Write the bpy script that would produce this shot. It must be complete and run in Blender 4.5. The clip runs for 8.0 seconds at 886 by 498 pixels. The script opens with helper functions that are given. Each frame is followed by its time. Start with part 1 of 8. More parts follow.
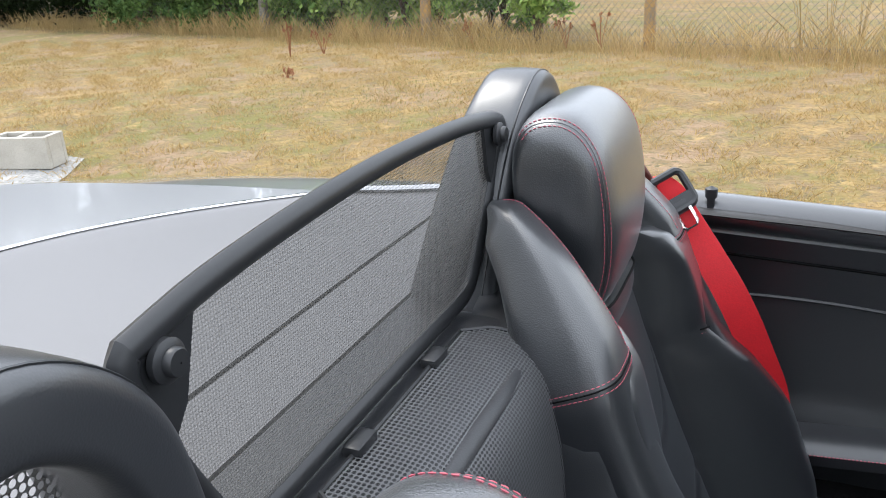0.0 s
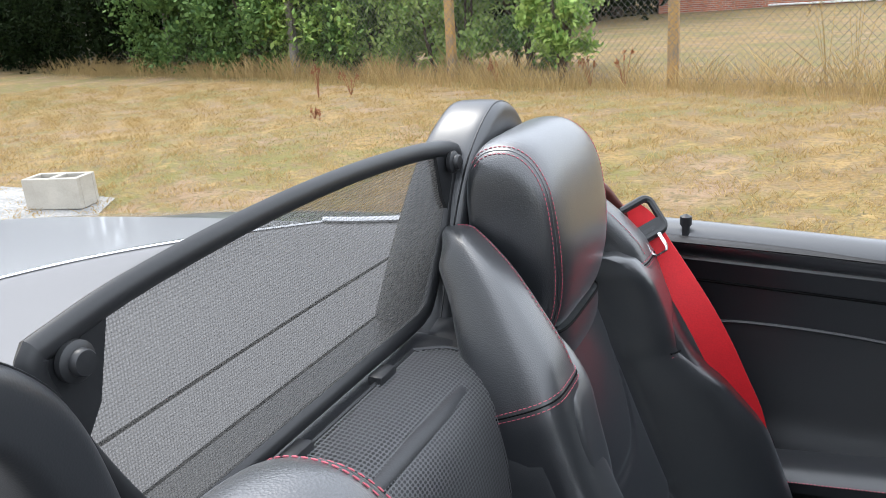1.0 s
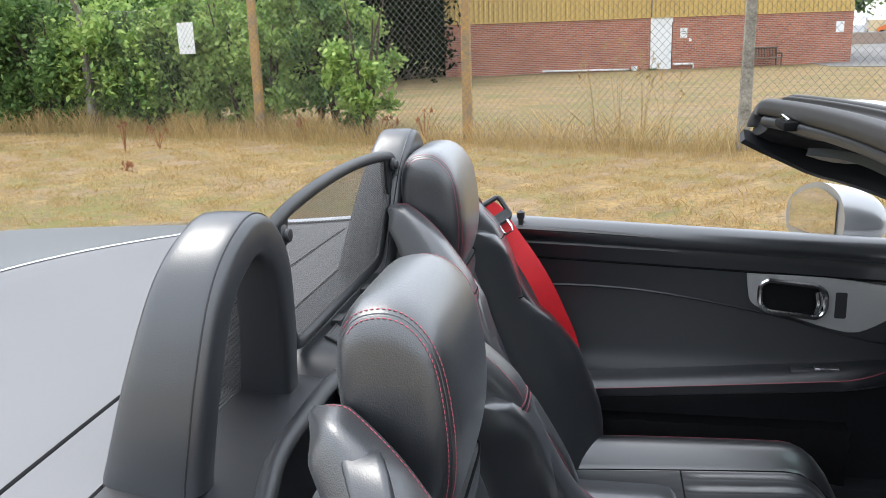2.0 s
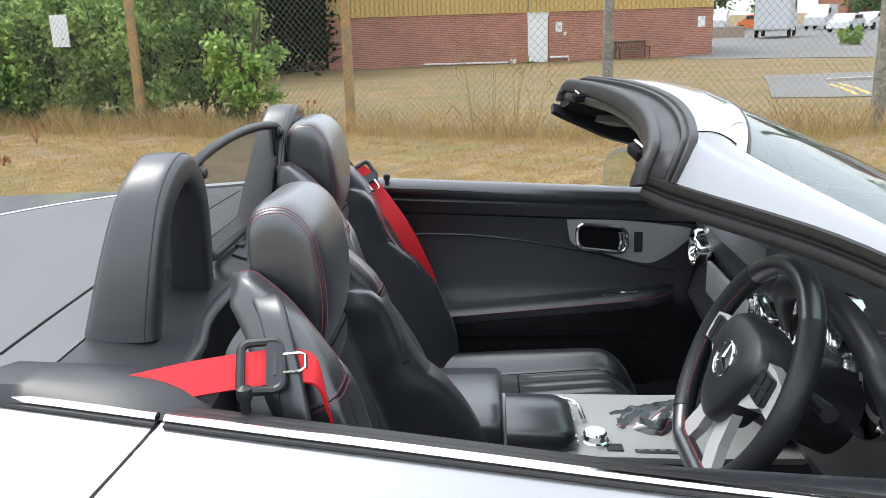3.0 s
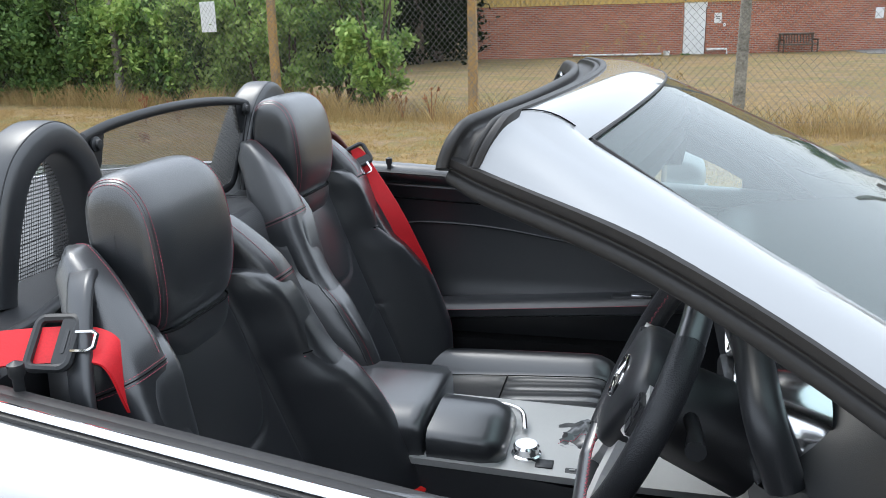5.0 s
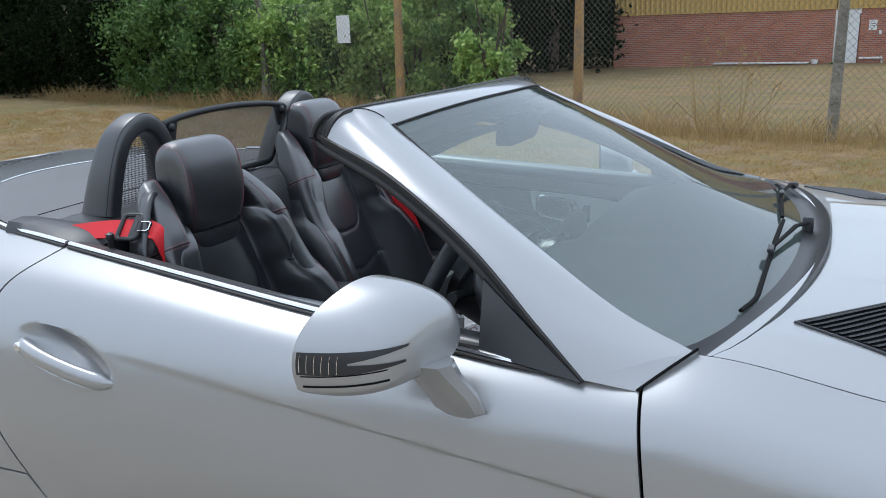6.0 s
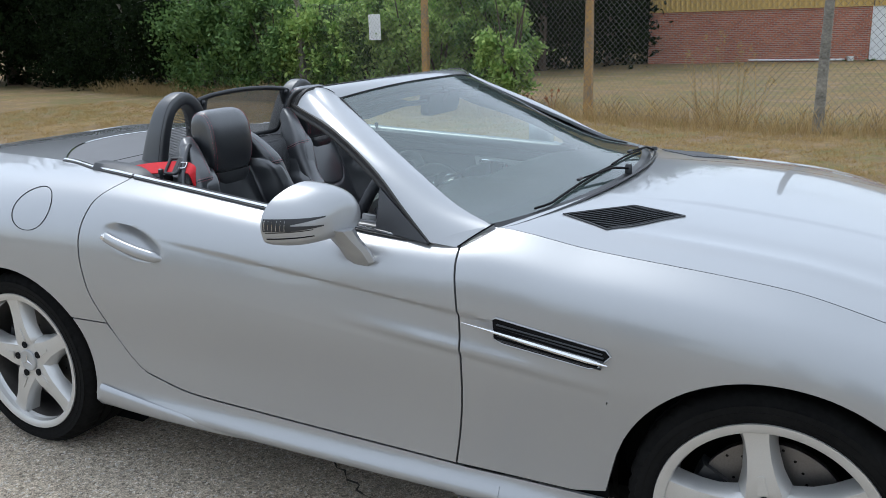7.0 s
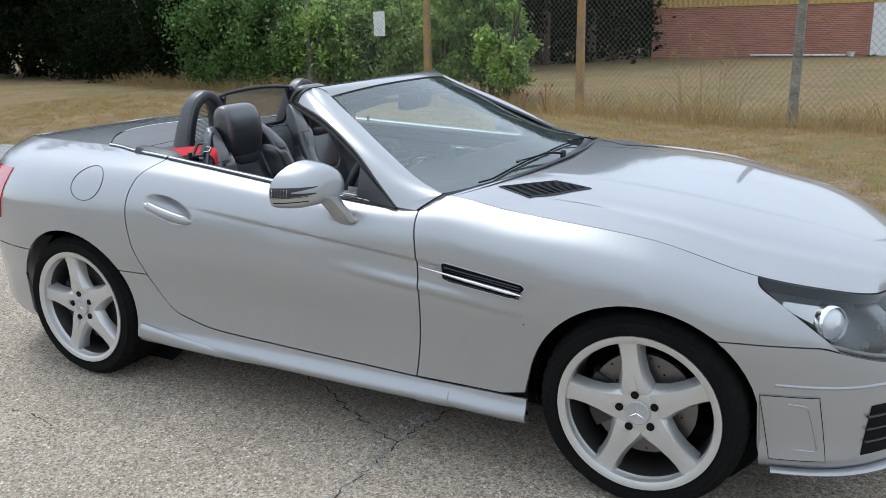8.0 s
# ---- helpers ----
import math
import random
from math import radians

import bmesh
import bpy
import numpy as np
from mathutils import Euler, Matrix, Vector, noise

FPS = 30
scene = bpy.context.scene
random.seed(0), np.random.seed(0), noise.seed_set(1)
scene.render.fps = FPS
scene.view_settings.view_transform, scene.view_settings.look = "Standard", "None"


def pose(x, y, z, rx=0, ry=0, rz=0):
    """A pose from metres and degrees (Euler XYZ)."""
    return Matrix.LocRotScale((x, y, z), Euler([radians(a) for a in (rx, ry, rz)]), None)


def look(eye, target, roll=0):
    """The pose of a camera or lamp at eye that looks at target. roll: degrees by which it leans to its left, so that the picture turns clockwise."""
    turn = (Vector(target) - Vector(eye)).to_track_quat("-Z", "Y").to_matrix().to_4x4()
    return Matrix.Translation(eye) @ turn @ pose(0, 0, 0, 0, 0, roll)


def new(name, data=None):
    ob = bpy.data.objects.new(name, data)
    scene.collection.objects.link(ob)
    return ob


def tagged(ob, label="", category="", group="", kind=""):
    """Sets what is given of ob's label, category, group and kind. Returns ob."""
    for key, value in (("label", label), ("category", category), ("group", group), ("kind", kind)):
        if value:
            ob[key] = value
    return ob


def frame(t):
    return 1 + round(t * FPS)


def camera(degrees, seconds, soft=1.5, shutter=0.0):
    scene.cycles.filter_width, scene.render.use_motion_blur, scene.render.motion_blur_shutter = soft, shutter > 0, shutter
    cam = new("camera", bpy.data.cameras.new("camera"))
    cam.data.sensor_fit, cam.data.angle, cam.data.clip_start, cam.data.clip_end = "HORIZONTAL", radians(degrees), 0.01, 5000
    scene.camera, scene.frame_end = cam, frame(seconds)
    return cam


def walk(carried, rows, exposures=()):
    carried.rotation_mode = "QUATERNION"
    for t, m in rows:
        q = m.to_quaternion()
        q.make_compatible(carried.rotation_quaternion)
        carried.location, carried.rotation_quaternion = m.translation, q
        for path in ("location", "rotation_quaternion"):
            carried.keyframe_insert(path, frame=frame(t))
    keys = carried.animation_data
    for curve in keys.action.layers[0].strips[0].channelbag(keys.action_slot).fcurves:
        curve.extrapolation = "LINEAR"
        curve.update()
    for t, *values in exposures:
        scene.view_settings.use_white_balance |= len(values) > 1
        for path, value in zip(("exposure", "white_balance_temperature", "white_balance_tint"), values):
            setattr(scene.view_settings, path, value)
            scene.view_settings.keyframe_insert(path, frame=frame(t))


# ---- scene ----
cam = camera(56.6, 8.0, soft=0.8)
PATH = [
    (0, (-0.583, -0.523, 1.351), (-1.345, 1.187, 0.646), -3.3),
    (0.5, (-0.504, -0.489, 1.32), (-1.462, 1.13, 0.644), -3.6),
    (1, (-0.496, -0.525, 1.343), (-1.338, 1.183, 0.731), -4.3),
    (1.5, (-0.524, -0.774, 1.371), (-1.091, 1.071, 0.847), -3.4),
    (2, (-0.508, -1.088, 1.375), (-0.89, 0.809, 0.869), -2.1),
    (2.2, (-0.48, -1.19, 1.387), (-0.79, 0.719, 0.877), -1.8),
    (3.3, (-0.396, -1.526, 1.369), (-0.48, 0.398, 0.831), -1.9),
    (3.5, (-0.387, -1.518, 1.361), (-0.461, 0.405, 0.816), -1.8),
    (4, (-0.341, -1.392, 1.342), (-0.452, 0.526, 0.787), -1.7),
    (4.2, (-0.315, -1.316, 1.34), (-0.458, 0.6, 0.784), -1.3),
    (5.3, (0.127, -1.387, 1.336), (-0.473, 0.446, 0.806), -1.9),
    (5.5, (0.256, -1.537, 1.351), (-0.414, 0.273, 0.827), -2.0),
    (6, (0.65, -1.922, 1.388), (-0.14, -0.159, 0.873), -1.8),
    (6.5, (1.045, -2.218, 1.385), (0.193, -0.483, 0.868), -1.9),
    (7, (1.332, -2.606, 1.41), (0.45, -0.888, 0.889), -1.8),
    (7.5, (1.56, -2.901, 1.465), (0.663, -1.194, 0.935), -1.6),
    (8, (1.775, -3.141, 1.485), (0.876, -1.437, 0.948), -1.6),
]
walk(cam, [(t, look(eye, target, roll)) for t, eye, target, roll in PATH], [(0.0, 1.50, 6250, 9), (1.2, 1.52, 6250, 9), (3.3, 1.16, 6300, 8), (4.2, 1.08, 6250, 8), (5.3, 0.98, 5900, 7), (5.6, 0.68, 5750, 7), (6.2, 0.42, 5750, 7), (8.0, 0.48, 5850, 7)])

# ---- daylight: thin bright overcast ----
world = bpy.data.worlds.new("daylight")
scene.world = world
world.use_nodes = True
wn = world.node_tree
sky = wn.nodes.new("ShaderNodeTexSky")
sky.sky_type = "NISHITA"
sky.sun_disc = False
sky.sun_elevation = radians(58)
sky.sun_rotation = radians(296)
sky.air_density, sky.dust_density, sky.ozone_density = 1.0, 1.5, 1.0
# a thin cloud layer evens the sky out
veil = wn.nodes.new("ShaderNodeMix")
veil.data_type = "RGBA"
veil.inputs["Factor"].default_value = 0.7
# an overcast sky is about three times as bright overhead as at the horizon
way = wn.nodes.new("ShaderNodeTexCoord")
split = wn.nodes.new("ShaderNodeSeparateXYZ")
dome = wn.nodes.new("ShaderNodeMix")
dome.data_type = "RGBA"
dome.inputs["A"].default_value, dome.inputs["B"].default_value = (6.4, 6.35, 6.3, 1), (7.9, 8.1, 8.4, 1)
wn.links.new(way.outputs["Generated"], split.inputs[0])
wn.links.new(split.outputs["Z"], dome.inputs["Factor"])
wn.links.new(dome.outputs["Result"], veil.inputs["B"])
wn.links.new(sky.outputs[0], veil.inputs["A"])
wn.links.new(veil.outputs["Result"], wn.nodes["Background"].inputs[0])
wn.nodes["Background"].inputs[1].default_value = 0.142
sun = new("sun", bpy.data.lights.new("sun", "SUN"))
sun.data.energy, sun.data.angle, sun.data.color = 1.0, radians(24), (1.0, 0.95, 0.88)
sun.matrix_world = look((-4.6, 2.2, 9.0), (0, 0, 0))
scene.view_settings.exposure = 0.0


# ---- materials ----
def mat(name, base, rough=0.5, metal=0.0, var=0.12, grain=60.0, patch=3.0, bump=0.1, depth=0.001, coat=0.0, second=None, rvar=0.08, cell=False, spec=0.5, crough=0.04, sheen=0.0):
    """A surface with colour variation at two scales, and fine relief."""
    m = bpy.data.materials.new(name)
    m.use_nodes = True
    t = m.node_tree
    b = t.nodes["Principled BSDF"]
    co = t.nodes.new("ShaderNodeTexCoord")
    big = t.nodes.new("ShaderNodeTexNoise")
    big.inputs["Scale"].default_value, big.inputs["Detail"].default_value = patch, 5.0
    fine = t.nodes.new("ShaderNodeTexNoise")
    fine.inputs["Scale"].default_value, fine.inputs["Detail"].default_value = grain, 4.0
    t.links.new(co.outputs["Object"], big.inputs["Vector"])
    t.links.new(co.outputs["Object"], fine.inputs["Vector"])
    mix = t.nodes.new("ShaderNodeMix")
    mix.data_type = "RGBA"
    lo = [c * (1 - var) for c in base]
    hi = second or [min(1.0, c * (1 + var)) for c in base]
    mix.inputs["A"].default_value, mix.inputs["B"].default_value = (*lo, 1), (*hi, 1)
    ramp = t.nodes.new("ShaderNodeMath")
    ramp.operation = "MULTIPLY_ADD"
    t.links.new(fine.outputs[0], ramp.inputs[0])
    ramp.inputs[1].default_value = 0.5
    half = t.nodes.new("ShaderNodeMath")
    half.operation = "MULTIPLY"
    t.links.new(big.outputs[0], half.inputs[0])
    half.inputs[1].default_value = 0.5
    t.links.new(half.outputs[0], ramp.inputs[2])
    edge = t.nodes.new("ShaderNodeMapRange")
    edge.inputs["From Min"].default_value, edge.inputs["From Max"].default_value = 0.32, 0.68
    t.links.new(ramp.outputs[0], edge.inputs["Value"])
    t.links.new(edge.outputs[0], mix.inputs["Factor"])
    t.links.new(mix.outputs["Result"], b.inputs["Base Color"])
    rr = t.nodes.new("ShaderNodeMapRange")
    rr.inputs["To Min"].default_value, rr.inputs["To Max"].default_value = max(0.02, rough - rvar), min(1.0, rough + rvar)
    t.links.new(big.outputs[0], rr.inputs["Value"])
    t.links.new(rr.outputs[0], b.inputs["Roughness"])
    b.inputs["Metallic"].default_value = metal
    b.inputs["Specular IOR Level"].default_value = spec
    b.inputs["Coat Weight"].default_value = coat
    b.inputs["Coat Roughness"].default_value = crough
    b.inputs["Sheen Weight"].default_value, b.inputs["Sheen Roughness"].default_value = sheen, 0.35
    b.inputs["Sheen Tint"].default_value = (0.86, 0.93, 1.0, 1)
    if bump:
        bp = t.nodes.new("ShaderNodeBump")
        bp.inputs["Strength"].default_value, bp.inputs["Distance"].default_value = bump, depth
        src = fine
        if cell:
            src = t.nodes.new("ShaderNodeTexVoronoi")
            src.inputs["Scale"].default_value = grain
            t.links.new(co.outputs["Object"], src.inputs["Vector"])
        t.links.new(src.outputs[0], bp.inputs["Height"])
        t.links.new(bp.outputs[0], b.inputs["Normal"])
    return m


PAINT = mat("silver_paint", (0.365, 0.371, 0.378), 0.33, 0.58, var=0.03, grain=900, patch=1.2, bump=0.0, coat=1.0, rvar=0.03)
LEATHER = mat("black_leather", (0.010, 0.0115, 0.0145), 0.40, 0, spec=1.0, coat=1.0, crough=0.27, var=0.22, grain=680, patch=5, bump=0.3, depth=0.0009, cell=True, sheen=0.10)
LEATHER_SMOOTH = mat("black_smooth_leather", (0.009, 0.0105, 0.0135), 0.38, 0, spec=1.0, coat=1.0, crough=0.25, var=0.2, grain=800, patch=4, bump=0.12, depth=0.0006, cell=True, sheen=0.10)
SOFT = mat("soft_black_plastic", (0.019, 0.020, 0.023), 0.42, 0, spec=0.65, var=0.12, grain=700, patch=4, bump=0.15, depth=0.0006, cell=True, sheen=0.04)
PLASTIC = mat("black_plastic", (0.022, 0.023, 0.025), 0.38, 0, var=0.12, grain=300, patch=6, bump=0.06, depth=0.0005)
DECK = mat("grey_deck_panel", (0.135, 0.133, 0.136), 0.42, 0, var=0.06, grain=600, patch=3, bump=0.08, depth=0.0005)
RUBBER = mat("black_rubber", (0.024, 0.023, 0.023), 0.5, 0, spec=0.4, var=0.2, grain=120, patch=8, bump=0.15, depth=0.001)
TYRE = mat("tyre_rubber", (0.005, 0.005, 0.005), 0.85, 0, spec=0.12, var=0.25, grain=90, patch=10, bump=0.2, depth=0.001, second=(0.010, 0.0098, 0.0095))
ALLOY = mat("silver_alloy", (0.56, 0.555, 0.54), 0.36, 0.62, var=0.04, grain=300, patch=12, bump=0.02, coat=0.4)
CHROME = mat("chrome", (0.82, 0.82, 0.83), 0.12, 1.0, var=0.03, grain=50, patch=5, bump=0.0, rvar=0.04)
BRUSHED = mat("brushed_aluminium_trim", (0.42, 0.42, 0.412), 0.42, 0.35, var=0.06, grain=400, patch=8, bump=0.05, depth=0.0003)
RED_BELT = mat("red_webbing", (0.64, 0.012, 0.020), 0.6, 0, var=0.15, grain=500, patch=20, bump=0.3, depth=0.0006)
STITCH = mat("red_thread", (0.40, 0.085, 0.115), 0.7, 0, var=0.2, grain=900, patch=30, bump=0.0)
RED_PLASTIC = mat("red_plastic", (0.7, 0.015, 0.012), 0.35, 0, var=0.05, bump=0.0)
IRON = mat("brake_iron", (0.18, 0.17, 0.16), 0.45, 0.9, var=0.15, grain=200, patch=20, bump=0.05)
DARK = mat("shadowed_liner", (0.006, 0.006, 0.0065), 0.85, 0, spec=0.15, var=0.2, grain=80, patch=5, bump=0.2)
CARPET = mat("black_carpet", (0.009, 0.009, 0.0095), 0.95, 0, spec=0.15, var=0.3, grain=400, patch=6, bump=0.5, depth=0.002)
TAN = mat("brown_leather_guide", (0.09, 0.02, 0.015), 0.5, 0, var=0.15, grain=300, patch=10, bump=0.1)
WHITE_PAINT = mat("white_paint", (0.75, 0.76, 0.75), 0.5, 0, var=0.05, grain=30, patch=1.5, bump=0.05)
CONCRETE_POST = mat("weathered_concrete", (0.13, 0.118, 0.095), 0.9, 0, var=0.3, grain=40, patch=7, bump=0.4, depth=0.004, second=(0.36, 0.335, 0.28))
LICHEN_POST = mat("lichen_covered_concrete", (0.24, 0.215, 0.175), 0.9, 0, var=0.3, grain=35, patch=6, bump=0.4, depth=0.004, second=(0.50, 0.28, 0.07))
BLOCK = mat("grey_concrete_block", (0.36, 0.33, 0.28), 0.95, 0, var=0.15, grain=150, patch=6, bump=0.6, depth=0.003, second=(0.5, 0.47, 0.41))
WIRE = mat("galvanised_wire", (0.17, 0.168, 0.155), 0.6, 0.3, var=0.2, grain=30, patch=2, bump=0.0)
GRAVEL = mat("grey_gravel", (0.22, 0.22, 0.21), 0.95, 0, var=0.35, grain=40, patch=4, bump=0.6, depth=0.01, second=(0.42, 0.41, 0.39))
TARMAC = mat("tarmac", (0.165, 0.16, 0.152), 0.9, 0, var=0.2, grain=40, patch=0.3, bump=0.2, depth=0.004)
TREAD = mat("dry_bark", (0.07, 0.05, 0.035), 0.9, 0, var=0.3, grain=40, patch=5, bump=0.5, depth=0.01)


def glass(name, tint=(0.9, 0.95, 0.93), ior=1.95, through_part=0.9):
    """A thin pane: clear, with the gloss of glass on it."""
    m = bpy.data.materials.new(name)
    m.use_nodes = True
    t = m.node_tree
    out = t.nodes["Material Output"]
    t.nodes.remove(t.nodes["Principled BSDF"])
    clear = t.nodes.new("ShaderNodeBsdfTransparent")
    clear.inputs[0].default_value = (*tint, 1)
    gloss = t.nodes.new("ShaderNodeBsdfGlossy")
    gloss.inputs["Roughness"].default_value = 0.03
    fr = t.nodes.new("ShaderNodeFresnel")
    fr.inputs[0].default_value = ior
    # Pale teal diffuse share imitates the sky's reflection veiling the pane.
    pale_haze = t.nodes.new("ShaderNodeBsdfDiffuse")
    pale_haze.inputs[0].default_value = (0.62, 0.80, 0.78, 1)
    haze_mix = t.nodes.new("ShaderNodeMixShader")
    haze_mix.inputs[0].default_value = 1 - through_part
    t.links.new(clear.outputs[0], haze_mix.inputs[1])
    t.links.new(pale_haze.outputs[0], haze_mix.inputs[2])
    mx = t.nodes.new("ShaderNodeMixShader")
    t.links.new(fr.outputs[0], mx.inputs[0])
    t.links.new(haze_mix.outputs[0], mx.inputs[1])
    t.links.new(gloss.outputs[0], mx.inputs[2])
    t.links.new(mx.outputs[0], out.inputs[0])
    return m


GLASS = glass("windscreen_glass", (0.70, 0.85, 0.81), ior=1.95, through_part=0.90)
LENS = glass("lamp_lens", (0.95, 0.96, 0.97), ior=1.4, through_part=0.99)
DOOR_LEATHER = mat("black_door_leather", (0.008, 0.009, 0.012), 0.42, 0, spec=0.8, coat=0.7, crough=0.34, var=0.15, grain=800, patch=4, bump=0.12, depth=0.0006, cell=True, sheen=0.10)
MIRROR = mat("mirror_glass", (0.8, 0.82, 0.82), 0.03, 1.0, var=0.0, bump=0.0, rvar=0.01)


def mesh_fabric(name, base, pitch, ratio, soft=0.01, clear=(1.0, 0.0)):
    """A woven screen with real see-through holes."""
    m = mat(name, base, 0.55, 0, var=0.1, grain=300, bump=0.1)
    t = m.node_tree
    b = t.nodes["Principled BSDF"]
    out = t.nodes["Material Output"]
    co = t.nodes.new("ShaderNodeTexCoord")
    vo = t.nodes.new("ShaderNodeTexVoronoi")
    vo.inputs["Scale"].default_value = 1.0 / pitch
    vo.inputs["Randomness"].default_value = 0.0
    vo.voronoi_dimensions = "2D"
    sp = t.nodes.new("ShaderNodeSeparateXYZ")
    cb = t.nodes.new("ShaderNodeCombineXYZ")
    ad = t.nodes.new("ShaderNodeMath")
    ad.operation = "SUBTRACT"
    t.links.new(co.outputs["Object"], sp.inputs[0])
    t.links.new(sp.outputs["Y"], cb.inputs["X"])
    t.links.new(sp.outputs["X"], ad.inputs[0])
    t.links.new(sp.outputs["Z"], ad.inputs[1])
    t.links.new(ad.outputs[0], cb.inputs["Y"])
    t.links.new(cb.outputs[0], vo.inputs["Vector"])
    less = t.nodes.new("ShaderNodeMapRange")
    less.inputs["From Min"].default_value, less.inputs["From Max"].default_value = ratio - soft, ratio + soft
    less.inputs["To Min"].default_value, less.inputs["To Max"].default_value = clear
    t.links.new(vo.outputs["Distance"], less.inputs["Value"])
    tr = t.nodes.new("ShaderNodeBsdfTransparent")
    mx = t.nodes.new("ShaderNodeMixShader")
    t.links.new(less.outputs[0], mx.inputs[0])
    t.links.new(b.outputs[0], mx.inputs[1])
    t.links.new(tr.outputs[0], mx.inputs[2])
    t.links.new(mx.outputs[0], out.inputs[0])
    return m


# ---- building helpers ----
def part(name, bm, material, parent=None, label="", smooth=True, sharp=38):
    """Links a bmesh as one mesh object under a thing or a part."""
    me = bpy.data.meshes.new(name)
    bmesh.ops.recalc_face_normals(bm, faces=bm.faces)
    bm.to_mesh(me)
    bm.free()
    me.materials.append(material)
    if smooth:
        me.polygons.foreach_set("use_smooth", [True] * len(me.polygons))
        me.set_sharp_from_angle(angle=radians(sharp))
    ob = new(name, me)
    ob.parent = parent
    if label:
        ob["label"] = label
    return ob


def raw(name, verts, faces, material, parent=None, label="", smooth=False):
    me = bpy.data.meshes.new(name)
    me.from_pydata(verts, [], faces)
    me.materials.append(material)
    if smooth:
        me.polygons.foreach_set("use_smooth", [True] * len(me.polygons))
    ob = new(name, me)
    ob.parent = parent
    if label:
        ob["label"] = label
    return ob


def thing(name, label, category, group="", kind="", at=(0, 0, 0)):
    ob = new(name)
    ob.location = at
    return tagged(ob, label, category, group, kind)


def loft(rings, closed=True, caps=True, bm=None):
    bm = bm or bmesh.new()
    rows = [[bm.verts.new(p) for p in r] for r in rings]
    n = len(rows[0])
    for a, b in zip(rows, rows[1:]):
        for i in range(n if closed else n - 1):
            j = (i + 1) % n
            bm.faces.new((a[i], a[j], b[j], b[i]))
    if caps and closed:
        bm.faces.new(rows[0][::-1])
        bm.faces.new(rows[-1])
    return bm


def grid(f, nu, nv, bm=None):
    """A sheet f(u, v) for u, v from 0 to 1."""
    return loft([[f(u / nu, v / nv) for v in range(nv + 1)] for u in range(nu + 1)], closed=False, caps=False, bm=bm)


def thicken(bm, d, out=(0, -0.9, 0.45)):
    """Gives a sheet thickness d on the side away from out."""
    bmesh.ops.recalc_face_normals(bm, faces=bm.faces)
    bm.normal_update()
    total = Vector((0, 0, 0))
    for f in bm.faces:
        total += f.normal * f.calc_area()
    if total.dot(Vector(out)) < 0:
        bmesh.ops.reverse_faces(bm, faces=bm.faces)
        bm.normal_update()
    old = list(bm.verts)
    twin = {v: bm.verts.new(v.co - v.normal * d) for v in old}
    edges = [e for e in bm.edges if e.is_boundary]
    for f in list(bm.faces):
        bm.faces.new([twin[v] for v in reversed(f.verts)])
    for e in edges:
        a, b = e.verts
        bm.faces.new((a, b, twin[b], twin[a]))
    return bm


def tube(pts, r, n=10, bm=None, flat=1.0, up=(0, 0, 1), closed=False):
    """A round (or flattened) bar along points. r: radius, or one for each point."""
    pts = [Vector(p) for p in pts]
    rad = r if isinstance(r, (list, tuple)) else [r] * len(pts)
    rings = []
    side = None
    for i, p in enumerate(pts):
        a = pts[i - 1] if (i or closed) else p
        b = pts[(i + 1) % len(pts)] if (i < len(pts) - 1 or closed) else p
        d = (b - a).normalized()
        if side is None:
            side = d.cross(Vector(up))
            if side.length < 1e-4:
                side = d.cross(Vector((1, 0, 0)))
        side = (side - d * side.dot(d)).normalized()
        o = d.cross(side)
        rings.append([p + (side * math.cos(q) + o * math.sin(q) * flat) * rad[i] for q in [2 * math.pi * k / n for k in range(n)]])
    if closed:
        rings.append(rings[0])
        return loft(rings, caps=False, bm=bm)
    return loft(rings, bm=bm)


def spline(pts, n=8):
    """Catmull-Rom through points, n steps each."""
    P = [Vector(p) for p in pts]
    P = [2 * P[0] - P[1]] + P + [2 * P[-1] - P[-2]]
    out = []
    for i in range(1, len(P) - 2):
        a, b, c, d = P[i - 1 : i + 3]
        for k in range(n):
            t = k / n
            out.append(0.5 * (2 * b + (c - a) * t + (2 * a - 5 * b + 4 * c - d) * t * t + (3 * b - a - 3 * c + d) * t**3))
    return out + [P[-2]]


def box(size, at=(0, 0, 0), bevel=0.0, seg=2, turn=None, bm=None):
    own = bmesh.new()
    bmesh.ops.create_cube(own, size=1.0)
    bmesh.ops.scale(own, vec=size, verts=own.verts)
    if bevel:
        bmesh.ops.bevel(own, geom=own.edges[:], offset=bevel, segments=seg, affect="EDGES", profile=0.5)
    m = Matrix.Translation(at) @ (turn or Matrix())
    bmesh.ops.transform(own, matrix=m, verts=own.verts)
    if bm is None:
        return own
    me = bpy.data.meshes.new("join")
    own.to_mesh(me)
    own.free()
    bm.from_mesh(me)
    bpy.data.meshes.remove(me)
    return bm


def lathe(profile, n=48, axis="y", at=(0, 0, 0), ends=False):
    """Turns (radius, along) pairs round an axis through at."""
    rings = []
    for r, h in profile:
        ring = []
        for k in range(n):
            a = 2 * math.pi * k / n
            c, s = r * math.cos(a), r * math.sin(a)
            v = {"y": (c, h, s), "z": (c, s, h), "x": (h, c, s)}[axis]
            ring.append(Vector(v) + Vector(at))
        rings.append(ring)
    return loft(rings, caps=ends)


